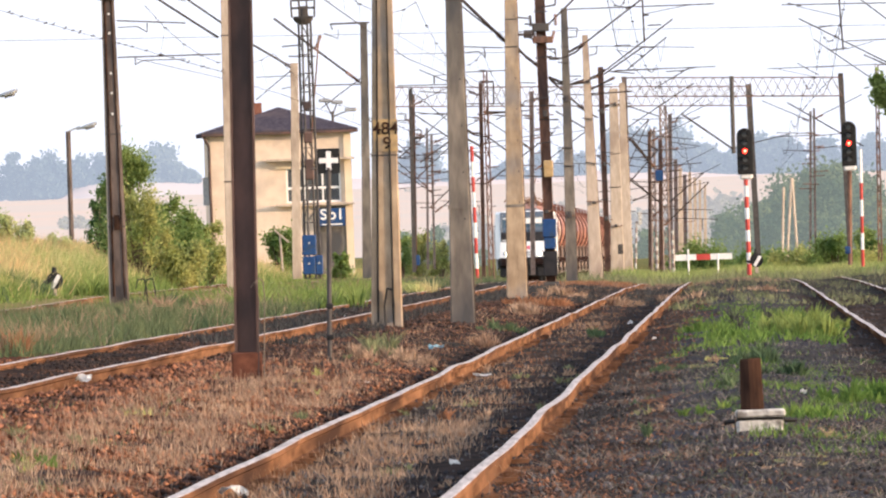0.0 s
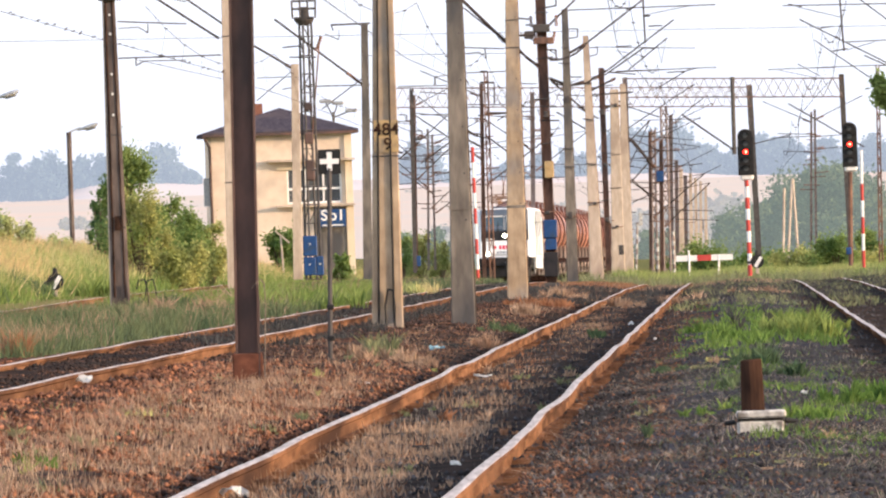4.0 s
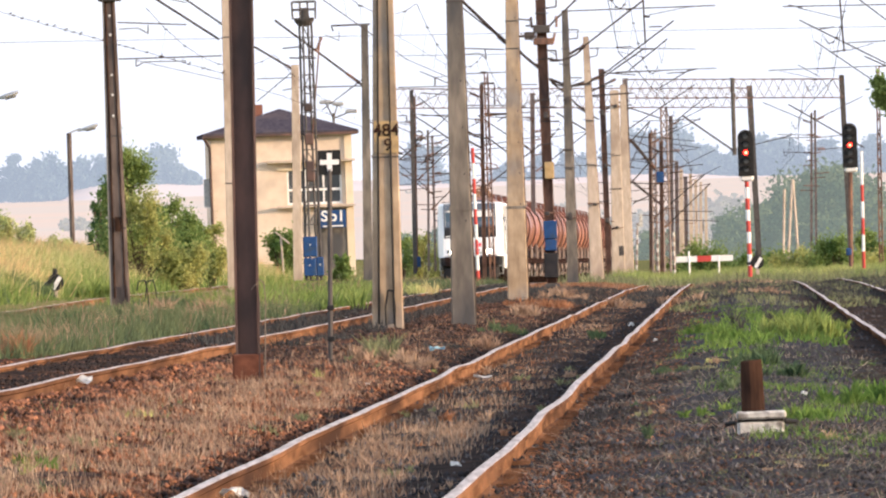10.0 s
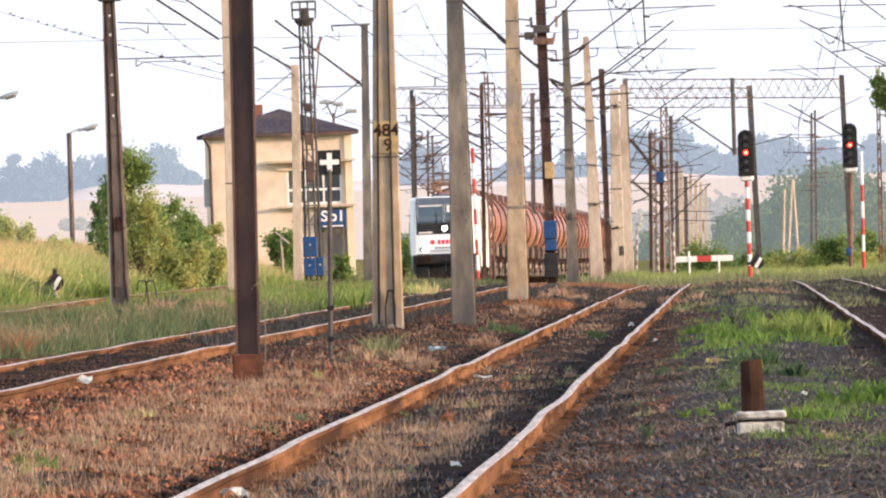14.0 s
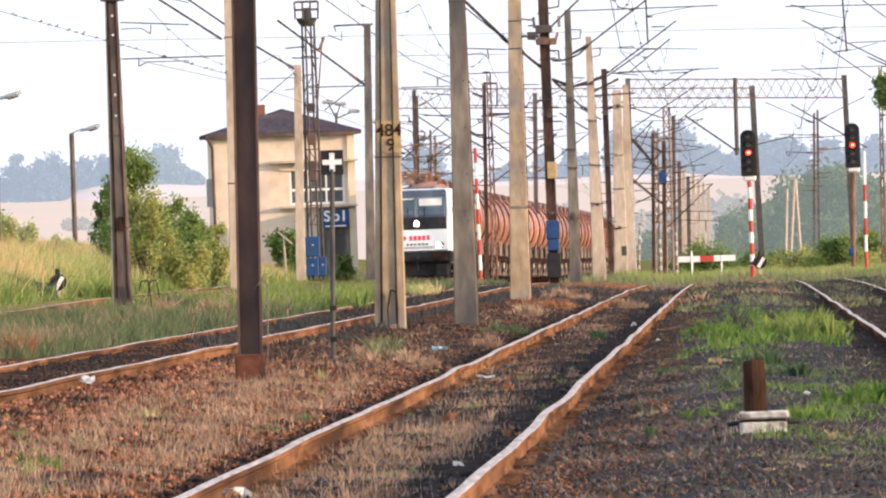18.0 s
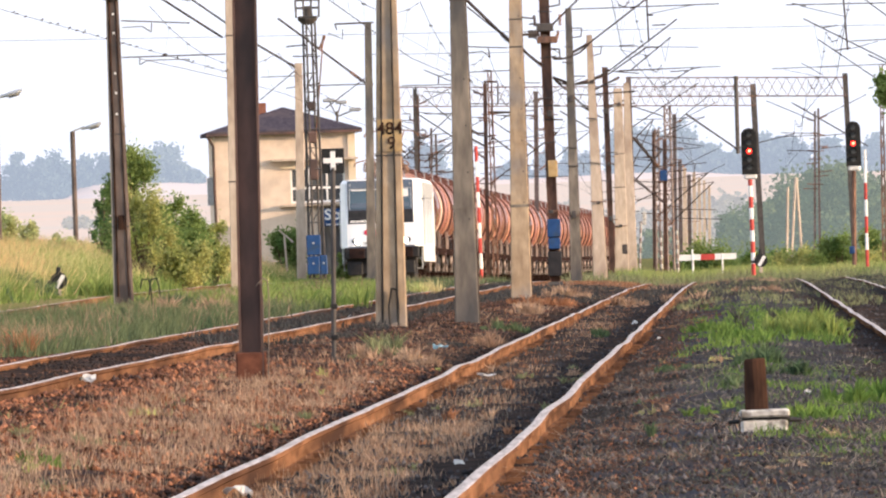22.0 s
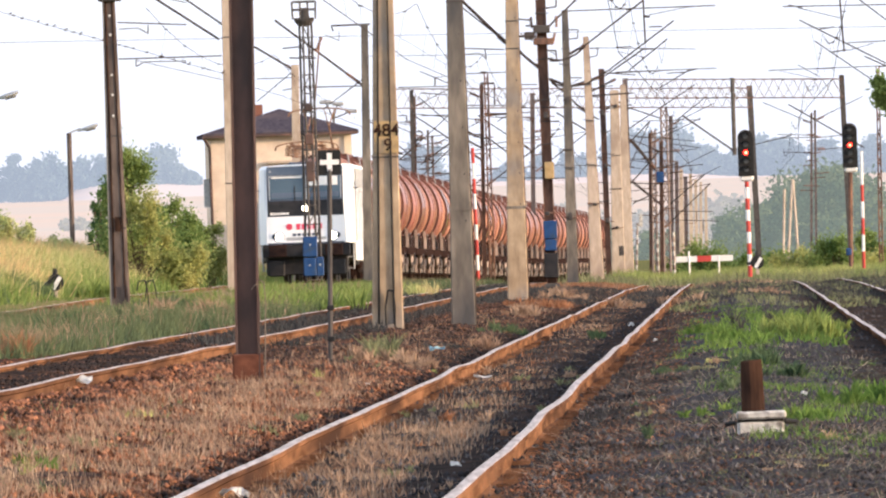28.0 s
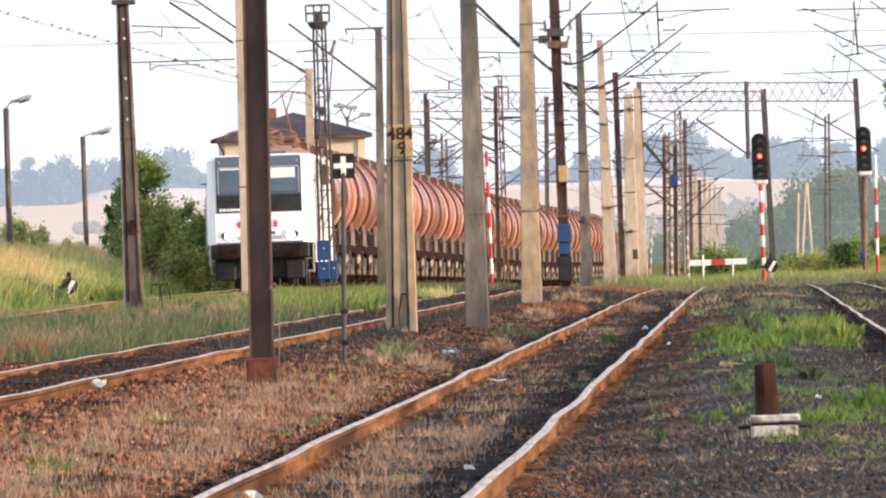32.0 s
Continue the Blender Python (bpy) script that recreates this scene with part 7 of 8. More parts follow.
# ---- plants
def tri_mesh(name, v, material, label, category, tri=3):
    """One sheet of loose triangles or quads from an array (n, tri, 3)."""
    n = len(v)
    me = bpy.data.meshes.new(name)
    me.vertices.add(n * tri)
    me.vertices.foreach_set("co", np.asarray(v, dtype=np.float32).ravel())
    me.loops.add(n * tri)
    me.loops.foreach_set("vertex_index", np.arange(n * tri, dtype=np.int32))
    me.polygons.add(n)
    me.polygons.foreach_set("loop_start", np.arange(0, n * tri, tri, dtype=np.int32))
    me.polygons.foreach_set("loop_total", np.full(n, tri, dtype=np.int32))
    me.update(calc_edges=True)
    me.materials.append(material)
    ob = new(name, me)
    return tagged(ob, label, category) if category else ob


def rough_z(x, y):
    """The small unevenness of the yard."""
    return np.array([0.035 * noise.noise((a * 0.9, b * 0.25, 0.0)) + 0.02 * noise.noise((a * 3, b * 1.0, 4.0)) if 55 < b < 605 and -20 < a < 40 else 0.0 for a, b in zip(x.tolist(), y.tolist())])


def heights(x, y):
    u = x - (0.01928 * (np.minimum(y, 756.0) - 78.3) - 0.733)
    fade = np.clip((2000 - y) / 900, 0, 1)
    return np.interp(y, CREST_Y, CREST_Z) + np.interp(u, CROSS_U, CROSS_Z) * fade + rough_z(x, y)


def patchy(x, y, f, seed):
    """Soft patches from sums of sines, between 0 and 1."""
    a = np.sin(x * f * 2.1 + seed) + np.sin(y * f * 0.38 + seed * 2.3) + np.sin((x * 1.3 + y * 0.24) * f + seed * 0.7) + np.sin((x * 2.7 - y * 0.15) * f * 1.7 + seed * 3.1)
    return 0.5 + a / 8


def strip(rng, n, u0, u1, y0, y1, share=0.2):
    """Places along the tracks, denser towards the near end and towards the middle of the yard."""
    y = np.exp(rng.uniform(math.log(y0), math.log(y1), n))
    half = 1.2 + 0.0335 * y
    mid = -(0.01928 * (y - 78.3) - 0.733)
    lo, hi = np.clip(mid - half, u0, u1), np.clip(mid + half, u0, u1)
    wide = rng.random(n) < share
    lo, hi = np.where(wide | (hi - lo < 0.3), u0, lo), np.where(wide | (hi - lo < 0.3), u1, hi)
    return y, lo + (hi - lo) * rng.random(n)


def grass(name, n, u0, u1, y0, y1, h0, h1, material, label, width=0.012, lean=0.45, mask=0.0, f=1.5, seed=1, clump=6, spread=0.05, avoid_rails=True, clear_line=0.0):
    """Blades in tufts over a strip along the tracks; clear_line keeps them off the train's track."""
    rng = np.random.default_rng(seed)
    y, u = strip(rng, n, u0, u1, y0, y1, 1.0 if y1 < 70 else 0.2)
    x = 0.01928 * (y - 78.3) - 0.733 + u
    keep = patchy(x, y, f, seed) > mask
    if avoid_rails:
        for c in (0.0, -4.75, 4.78):
            for s in (-0.7525, 0.7525):
                keep &= (u - c - s > 0.11) | (u - c - s < np.where(y < 330, -0.46, -0.11))
    if clear_line:
        keep &= np.abs(x - np.interp(y, LINE_Y, LINE_X) + 0.3) > clear_line
    x, y = x[keep], y[keep]
    m = len(x)
    x, y = np.repeat(x, clump), np.repeat(y, clump)
    k = m * clump
    sp = spread * (1 + np.repeat(rng.random(m), clump))
    x = x + rng.normal(0, 1, k) * sp
    y = y + rng.normal(0, 1, k) * sp
    tall = np.repeat(rng.random(m), clump) * 0.6 + rng.random(k) * 0.4
    h = h0 + (h1 - h0) * tall ** 1.5
    ang = rng.uniform(0, math.tau, k)
    w = width * (0.6 + 0.8 * rng.random(k)) * (1 + y / 576)
    z = heights(x, y) - 0.02
    lx, ly = rng.normal(0, lean, k) * h, rng.normal(0, lean, k) * h
    v = np.zeros((k, 3, 3))
    cx, sx = np.cos(ang) * w, np.sin(ang) * w
    v[:, 0] = np.stack([x - cx, y - sx, z], 1)
    v[:, 1] = np.stack([x + cx, y + sx, z], 1)
    v[:, 2] = np.stack([x + lx, y + ly, z + h], 1)
    return tagged(tri_mesh(name, v, material, label, "grass"), kind="stuff")


def stones(name, n, u0, u1, y0, y1, r0, r1, seed, label, mat="stone"):
    rng = np.random.default_rng(seed)
    y, u = strip(rng, n, u0, u1, y0, y1, 1.0 if y1 < 70 else 0.2)
    x = 0.01928 * (y - 78.3) - 0.733 + u
    keep = patchy(x, y, 1.1, seed) > 0.2
    x, y = x[keep], y[keep]
    m = len(x)
    r = r0 + (r1 - r0) * rng.random(m) ** 2
    z = heights(x, y)
    c = np.stack([x, y, z + r * 0.25], 1)
    p = np.array([(1, 0, 0), (-0.6, 0.9, -0.1), (-0.6, -0.9, 0.1), (0.1, 0.0, 0.95), (0, 0, -0.8)])
    pts = c[:, None, :] + r[:, None, None] * (p[None] * rng.uniform(0.6, 1.25, (m, 5, 3)))
    ca, sa = np.cos(rng.uniform(0, 6.3, m)), np.sin(rng.uniform(0, 6.3, m))
    f = [(0, 1, 3), (1, 2, 3), (2, 0, 3), (1, 0, 4), (2, 1, 4), (0, 2, 4)]
    verts = pts.reshape(-1, 3)
    faces = (np.arange(m)[:, None, None] * 5 + np.array(f)[None]).reshape(-1, 3)
    me = bpy.data.meshes.new(name)
    me.vertices.add(len(verts))
    me.vertices.foreach_set("co", verts.astype(np.float32).ravel())
    me.loops.add(faces.size)
    me.loops.foreach_set("vertex_index", faces.astype(np.int32).ravel())
    me.polygons.add(len(faces))
    me.polygons.foreach_set("loop_start", np.arange(0, faces.size, 3, dtype=np.int32))
    me.polygons.foreach_set("loop_total", np.full(len(faces), 3, dtype=np.int32))
    me.update(calc_edges=True)
    me.materials.append(MAT[mat])
    return tagged(new(name, me), label, "ballast", kind="stuff")


stones("ballast", 36000, -4.1, -0.8, 68.4, 172, 0.007, 0.030, 5, "loose rust-brown ballast stones")
# dark soil and shadow patches, both put into the stone colour
stones("ballast", 9000, -2.3, -0.8, 140, 432, 0.008, 0.034, 13, "dark stones with rusty ones among them", "stone_rust_dark")
stones("ballast", 14000, -4.1, -1.9, 165, 432, 0.008, 0.036, 14, "dark stones with rusty ones among them", "stone_rust_dark")
stones("ballast", 9000, -7.0, -5.6, 100, 432, 0.008, 0.03, 8, "loose rust-brown ballast stones")
# shadows lying in the middle track are put into these darker stones
stones("ballast", 16000, -5.6, -4.1, 100, 432, 0.008, 0.03, 9, "ballast stones darkened for the shadows in the middle track", "stone_rust_dark")
stones("ballast", 24000, -0.7, 7.5, 68.4, 432, 0.008, 0.032, 6, "loose dark ballast stones", "stone_shade")
stones("ballast", 2600, 0.8, 1.7, 68.4, 432, 0.007, 0.018, 7, "loose rusty stones beside the rail")
stones("ballast", 9000, 0.85, 4.2, 70, 108, 0.005, 0.017, 15, "small broken stones on dark soil", "stone_rust_dark")
stones("ballast", 1500, 0.82, 1.35, 70, 95, 0.006, 0.02, 16, "rust-red stones at the foot of the rail")
stones("ballast", 16000, -7.0, 7.5, 1.0, 68, 0.008, 0.036, 10, "loose dark stones between the tracks", "stone_shade")
grass("dry_grass", 2500, -7.0, 7.5, 2.0, 68, 0.03, 0.12, MAT["straw"], "sparse dry grass", mask=0.5, seed=45, width=0.005)
grass("dry_grass", 5600, -2.9, -0.9, 68.4, 150, 0.03, 0.15, MAT["straw"], "dry straw-coloured grass tufts", mask=0.54, seed=11, f=4.2, width=0.005)
grass("dry_grass", 1700, -2.6, -0.9, 160, 504, 0.03, 0.13, MAT["straw"], "sparse straw-coloured grass tufts", mask=0.55, seed=54, f=3.2, width=0.005)
stones("ballast", 7000, -4.1, -2.5, 95, 170, 0.015, 0.05, 12, "coarse rust-brown ballast stones")
grass("dry_grass", 900, -4.0, -2.6, 68.4, 504, 0.02, 0.10, MAT["rustgrass"], "sparse rusty grass on ballast", mask=0.6, seed=46, width=0.005)
grass("dry_grass", 900, -4.0, -0.9, 68.4, 200, 0.06, 0.17, MAT["straw"], "taller pale straw tufts", mask=0.62, seed=41, f=2.6, width=0.003, clump=8, lean=0.25)
grass("dry_grass", 5000, -3.2, -0.9, 68.4, 170, 0.06, 0.19, MAT["straw"], "thin upright seed stalks over the ballast", mask=0.50, seed=64, f=3.4, width=0.003, clump=2, lean=0.12, spread=0.1)
grass("dry_grass", 1500, -0.7, 0.7, 68.4, 150, 0.05, 0.15, MAT["pale_stem"], "thin upright stalks between the rails", mask=0.42, seed=65, width=0.0022, clump=2, lean=0.14, spread=0.1)
grass("dark_weed", 8000, -3.6, -0.85, 68.4, 260, 0.02, 0.07, MAT["darkweed"], "dark withered undergrowth between the stalks", mask=0.58, seed=66, f=3.8, width=0.005, spread=0.09)
grass("weed", 700, -4.0, -0.9, 68.4, 130, 0.03, 0.14, MAT["greygreen"], "small green weeds in the dry grass", mask=0.7, seed=42, f=3.1, width=0.006, clump=9)
grass("rusty_grass", 3500, -3.0, 0.7, 68.4, 504, 0.02, 0.10, MAT["rustgrass"], "rust-brown withered grass", mask=0.45, seed=12, width=0.005)
grass("dry_grass", 2600, -0.7, 0.7, 68.4, 120, 0.03, 0.14, MAT["straw"], "dry straw-coloured grass between the rails", mask=0.50, seed=44, f=4.4, width=0.005)
grass("dry_grass", 3000, -0.7, 0.7, 68.4, 504, 0.03, 0.12, MAT["straw"], "sparse straw between the rails", mask=0.56, seed=13, width=0.005)
grass("dark_weed", 5000, -0.7, 4.2, 68.4, 504, 0.02, 0.08, MAT["darkweed"], "dark low weeds between the rails", mask=0.42, seed=14, f=3.1, width=0.007)
grass("dry_grass", 1500, 0.9, 4.0, 68.4, 504, 0.02, 0.10, MAT["pale_stem"], "sparse dry grass beside the track", mask=0.58, seed=15, width=0.005)
grass("dead_grass", 1300, 0.8, 1.8, 68.4, 288, 0.02, 0.09, MAT["rustgrass"], "dead brown stems lying on dark soil", lean=1.8, mask=0.4, seed=32, width=0.003, clump=4)
grass("dead_grass", 14000, -4.2, 4.2, 68.4, 288, 0.02, 0.08, MAT["darkweed"], "dark dead stems lying on the ballast", lean=1.8, mask=0.35, seed=33, width=0.004, clump=4)
grass("dead_grass", 2400, 0.9, 3.8, 68.4, 150, 0.03, 0.12, MAT["pale_stem"], "tangled pale stems lying on dark soil", lean=2.4, mask=0.5, seed=51, width=0.0028, clump=4, spread=0.09)
grass("moss", 8000, 1.6, 4.3, 68.4, 230, 0.012, 0.055, MAT["moss"], "low greenish moss and short weeds on dark soil", mask=0.53, seed=61, f=3.3, width=0.006, spread=0.09)
grass("moss", 1500, -0.7, 0.7, 68.4, 330, 0.008, 0.03, MAT["moss"], "low greenish moss between the rails", mask=0.6, seed=62, f=1.6, width=0.006, spread=0.09)
grass("dead_grass", 9000, 0.9, 4.2, 68.4, 170, 0.015, 0.07, MAT["darkweed"], "dark tangled stems lying on dark soil", lean=2.6, mask=0.3, seed=63, width=0.004, clump=4, spread=0.09)
grass("dead_grass", 900, 0.9, 2.2, 68.4, 110, 0.02, 0.08, MAT["rustgrass"], "tangled rusty stems lying on dark soil", lean=2.0, mask=0.5, seed=52, width=0.004, clump=4, spread=0.09)
grass("fresh_grass", 220, 2.6, 4.0, 85, 150, 0.03, 0.14, MAT["green"], "small green weeds on dark soil", mask=0.55, seed=53, f=2.4, width=0.005)
grass("fresh_grass", 1500, 1.4, 3.9, 162, 297, 0.04, 0.15, MAT["green"], "fresh green weeds beside the track", mask=0.64, seed=16, width=0.009)
grass("fresh_grass", 350, 1.9, 3.8, 180, 248.4, 0.08, 0.25, MAT["green"], "tall fresh green clump beside the track", mask=0.35, seed=17, width=0.012)
grass("fresh_grass", 1500, 1.9, 4.0, 93.6, 158.4, 0.02, 0.13, MAT["green"], "fresh green weeds on dark soil", mask=0.6, seed=18, width=0.006)
grass("fresh_grass", 1500, 0.9, 9.0, 288, 540, 0.06, 0.2, MAT["greygreen"], "thin grass beside the tracks", mask=0.4, seed=19, width=0.01)
grass("tall_grass", 16000, -10.6, -5.9, 180, 540, 0.12, 0.42, MAT["strip_grass"], "tall grass with shade in its dark bluish colour beside the train's track", mask=0.25, seed=20, width=0.008, clear_line=1.9)
grass("dry_grass", 5000, -10.6, -6.0, 180, 540, 0.15, 0.55, MAT["straw"], "dry seeding stalks in the tall grass", mask=0.55, seed=31, width=0.005, clump=4, clear_line=1.9)
# sunlit strip of grass, its light put into brighter blades
grass("fresh_grass", 3000, -10.0, -6.2, 290, 400, 0.25, 0.5, MAT["weed_bright"], "green grass strip brightened for sunlight beside the train's track", mask=0.5, seed=21, width=0.012, clear_line=1.9)
grass("dark_weed", 7000, -5.9, -3.2, 200, 756, 0.05, 0.2, MAT["darkweed"], "dark thin weeds beside the middle track", mask=0.5, seed=22, width=0.01)
grass("fresh_grass", 8000, -20, -14.6, 320, 620, 0.2, 0.6, MAT["weed_bright"], "green grass at the foot of the bank", mask=0.42, seed=34, width=0.014, spread=0.2, avoid_rails=False)
grass("green_grass", 12000, -34, -15.0, 324, 756, 0.25, 0.85, MAT["weed_bright"], "green grass on the bank", mask=0.52, seed=47, f=0.7, width=0.010, spread=0.25, avoid_rails=False)
grass("tall_grass", 3000, -30, -14.8, 324, 756, 0.3, 0.8, MAT["weed_blue"], "dark bluish grass on the bank", mask=0.66, seed=48, f=0.9, width=0.014, spread=0.25, avoid_rails=False)
grass("meadow_grass", 9000, -34, -15.6, 324, 756, 0.4, 1.0, MAT["ochre_grass"], "ochre seeding grass on the bank", mask=0.56, seed=67, f=0.55, width=0.008, spread=0.25, avoid_rails=False)
grass("meadow_grass", 24000, -34, -15.4, 324, 756, 0.3, 0.85, MAT["meadow"], "tall yellow-green meadow grass on the bank", mask=0.3, seed=23, width=0.009, spread=0.25, avoid_rails=False)
grass("dry_grass", 1600, -4.0, -0.9, 440, 540, 0.06, 0.2, MAT["rustgrass"], "brown dry grass on the rise", mask=0.3, seed=35, width=0.01, spread=0.12)
grass("dark_weed", 6000, -4.0, 7.0, 330, 560, 0.05, 0.18, MAT["darkweed"], "dark withered weeds on the rise", mask=0.35, seed=43, width=0.012, spread=0.12)
grass("dry_grass", 2200, -4.0, 4.0, 440, 560, 0.06, 0.2, MAT["straw"], "straw-coloured grass on the rise", mask=0.45, seed=36, width=0.01, spread=0.12)
grass("tall_grass", 7000, -3.6, 22, 500, 756, 0.25, 0.6, MAT["greygreen"], "tall grass over the rise", mask=0.3, seed=24, width=0.010, spread=0.15, avoid_rails=False)
grass("meadow_grass", 22000, -2.0, 24, 522, 774, 0.3, 0.75, MAT["rise_grass"], "yellow-green grass beyond the rise", mask=0.35, seed=25, width=0.011, spread=0.2, avoid_rails=False)



def clump(x, y, w, h, mt, n, seed):
    """One weed clump: blades that spread from a patch of ground."""
    n = int(n * 2.2)
    rng = np.random.default_rng(seed)
    m = max(4, n // 45)
    sx, sy, sh = rng.normal(0, 0.3, m) * w, rng.normal(0, 0.9, m) * w, rng.uniform(0.3, 0.95, m)
    sh[0] = 1.0
    i = rng.integers(0, m, n)
    r = np.abs(rng.normal(0, 0.42, n))
    a = rng.uniform(0, math.tau, n)
    px, py = x + sx[i] + np.cos(a) * r * w * 0.2, y + sy[i] + np.sin(a) * r * w * 0.5
    ht = h * sh[i] * (0.25 + 0.75 * rng.random(n)) * np.clip(1.15 - 0.5 * r, 0.3, 1)
    bw = 0.004 + 0.00003 * y + (0.022 * h if mt.startswith(("weed", "green")) else 0.006 * h)
    t = rng.uniform(0, math.tau, n)
    z = heights(px, py) - 0.02
    mid = np.stack([px + np.cos(a) * ht * 0.12, py + np.sin(a) * ht * 0.12, z + ht * 0.55], 1)
    tip = np.stack([px + np.cos(a) * ht * rng.uniform(0.1, 0.8, n), py + np.sin(a) * ht * 0.4, z + ht], 1)
    d = np.stack([np.cos(t) * bw, np.sin(t) * bw, 0 * t], 1)
    foot = np.stack([px, py, z], 1)
    v = np.stack([foot, mid + d, tip, mid - d], 1)
    lab = dict(straw="pale straw tuft", rustgrass="orange-brown dry tuft", darkweed="dark brown stalks and low blades", green="green weed clump", greygreen="grey-green weed tuft", weed_blue="bluish green weed clump", weed_bright="bright green weed clump", leaf_light="yellow-green weed tuft", meadow="yellow-green grass tuft")[mt]
    tagged(tri_mesh("weed_clump", v, MAT[mt], lab + " beside the tracks", "weed", 4), kind="stuff")


# low wide darkweed rows are there to darken patches of ground
for k, row in enumerate([
    (-2.56, 89.2, 0.30, 0.06, 'darkweed', 260),
    (-2.34, 87.8, 0.30, 0.06, 'darkweed', 260),
    (-1.47, 88.2, 0.30, 0.06, 'darkweed', 260),
    (-1.22, 97.3, 0.30, 0.06, 'darkweed', 260),
    (2.06, 81.4, 0.36, 0.06, 'darkweed', 260),
    (2.37, 87.1, 0.36, 0.06, 'darkweed', 260),
    (2.18, 77.3, 0.36, 0.06, 'darkweed', 260),
    (1.80, 78.1, 0.36, 0.06, 'darkweed', 260),
    (-0.83, 179.1, 0.53, 0.37, 'greygreen', 300),
    (-1.67, 196.0, 1.60, 0.09, 'darkweed', 500),
    (-2.48, 215.6, 1.28, 0.10, 'darkweed', 360),
    (-0.93, 165.9, 1.36, 0.09, 'darkweed', 420),
    (-0.30, 199.3, 1.48, 0.10, 'darkweed', 420),
    (-1.64, 163.3, 0.97, 0.07, 'darkweed', 300),
    (-0.97, 172.4, 0.38, 0.26, 'straw', 160),
    (-0.59, 174.8, 0.39, 0.23, 'straw', 140),
    (-2.45, 91.5, 0.17, 0.14, 'green', 120),
    (-2.42, 100.1, 0.17, 0.13, 'greygreen', 60),
    (-3.01, 104.2, 0.27, 0.15, 'greygreen', 70),
    ] + [
    (-1.22, 119.6, 0.20, 0.12, 'greygreen', 60),
    (-5.37, 274.7, 0.82, 0.56, 'straw', 140),
    (-6.40, 306.1, 0.45, 0.41, 'weed_blue', 160),
    (-5.25, 181.7, 0.61, 0.45, 'rustgrass', 260),
    (-5.18, 187.2, 0.49, 0.42, 'straw', 160),
    (-3.05, 302.0, 1.35, 0.70, 'weed_bright', 460),
    (-2.45, 326.5, 1.33, 0.65, 'weed_bright', 400),
    (-1.91, 349.4, 1.04, 0.57, 'weed_bright', 300),
    (-4.34, 309.5, 0.92, 0.63, 'straw', 220),
    (-4.38, 282.5, 0.84, 0.52, 'straw', 160),
    (-2.37, 361.1, 0.94, 0.54, 'straw', 240),
    (-0.95, 381.2, 1.56, 0.51, 'meadow', 300),
    (4.62, 193.8, 0.52, 0.48, 'weed_bright', 420),
    (4.58, 204.6, 0.46, 0.38, 'weed_bright', 300),
    (5.40, 213.5, 0.32, 0.24, 'weed_bright', 90),
    (3.10, 152.3, 0.51, 0.26, 'weed_blue', 320),
    (3.74, 193.8, 0.79, 0.26, 'green', 200),
    (3.66, 213.8, 0.71, 0.22, 'green', 130),
    (2.39, 129.4, 0.29, 0.19, 'weed_blue', 180),
    ] + [
    (1.88, 112.5, 0.21, 0.11, 'green', 140),
    (2.55, 106.5, 0.36, 0.17, 'green', 260),
    (2.97, 115.0, 0.26, 0.24, 'green', 240),
    (3.23, 117.4, 0.31, 0.26, 'green', 260),
    (3.10, 138.6, 0.31, 0.21, 'weed_blue', 180),
    (4.04, 213.1, 0.07, 0.41, 'darkweed', 40),
    (3.93, 202.7, 0.07, 0.33, 'darkweed', 36),
    (4.63, 216.9, 0.06, 0.39, 'darkweed', 30),
    (1.78, 88.5, 0.30, 0.05, 'leaf_light', 220),
    (1.88, 85.0, 0.34, 0.045, 'greygreen', 260),
    (1.80, 82.0, 0.30, 0.05, 'straw', 150),
    (2.05, 86.6, 0.34, 0.045, 'greygreen', 220),
    (2.05, 83.0, 0.30, 0.045, 'leaf_light', 140),
    (1.45, 82.0, 0.26, 0.04, 'greygreen', 140),
    (2.61, 153.5, 0.40, 0.08, 'greygreen', 200),
    (2.95, 160.0, 0.40, 0.09, 'leaf_light', 200),
    (2.18, 313.2, 1.1, 0.30, 'rustgrass', 300),
    (2.95, 356.8, 0.93, 0.40, 'straw', 300),
    (1.47, 278.2, 0.72, 0.35, 'straw', 240),
    ] + [
    (3.73, 332.1, 0.74, 0.30, 'straw', 160),
    (5.03, 336.9, 1.13, 0.30, 'straw', 200),
    (7.24, 352.6, 1.44, 0.26, 'straw', 240),
    (0.52, 199.3, 0.44, 0.27, 'straw', 160),
    (-0.20, 170.3, 0.38, 0.19, 'straw', 140),
    (0.78, 230.2, 0.60, 0.26, 'weed_blue', 160),
    (2.26, 224.8, 0.42, 0.20, 'weed_blue', 120),
    (2.22, 153.9, 0.34, 0.13, 'weed_blue', 120),
    (-10.45, 367.3, 0.95, 0.68, 'weed_blue', 500),
    (-9.93, 367.9, 0.82, 0.55, 'weed_blue', 400),
    (-9.05, 382.8, 1.14, 0.65, 'weed_bright', 400),
    (-9.41, 365.8, 0.82, 0.22, 'weed_bright', 300),
    (-5.20, 286.8, 0.64, 0.53, 'weed_blue', 300),
    (-5.47, 242.1, 1.08, 0.45, 'weed_blue', 400),
    (-5.75, 221.6, 0.99, 0.49, 'weed_blue', 400),
    (-4.55, 267.1, 0.89, 0.45, 'straw', 120),
]):
    clump(*row, 300 + k)
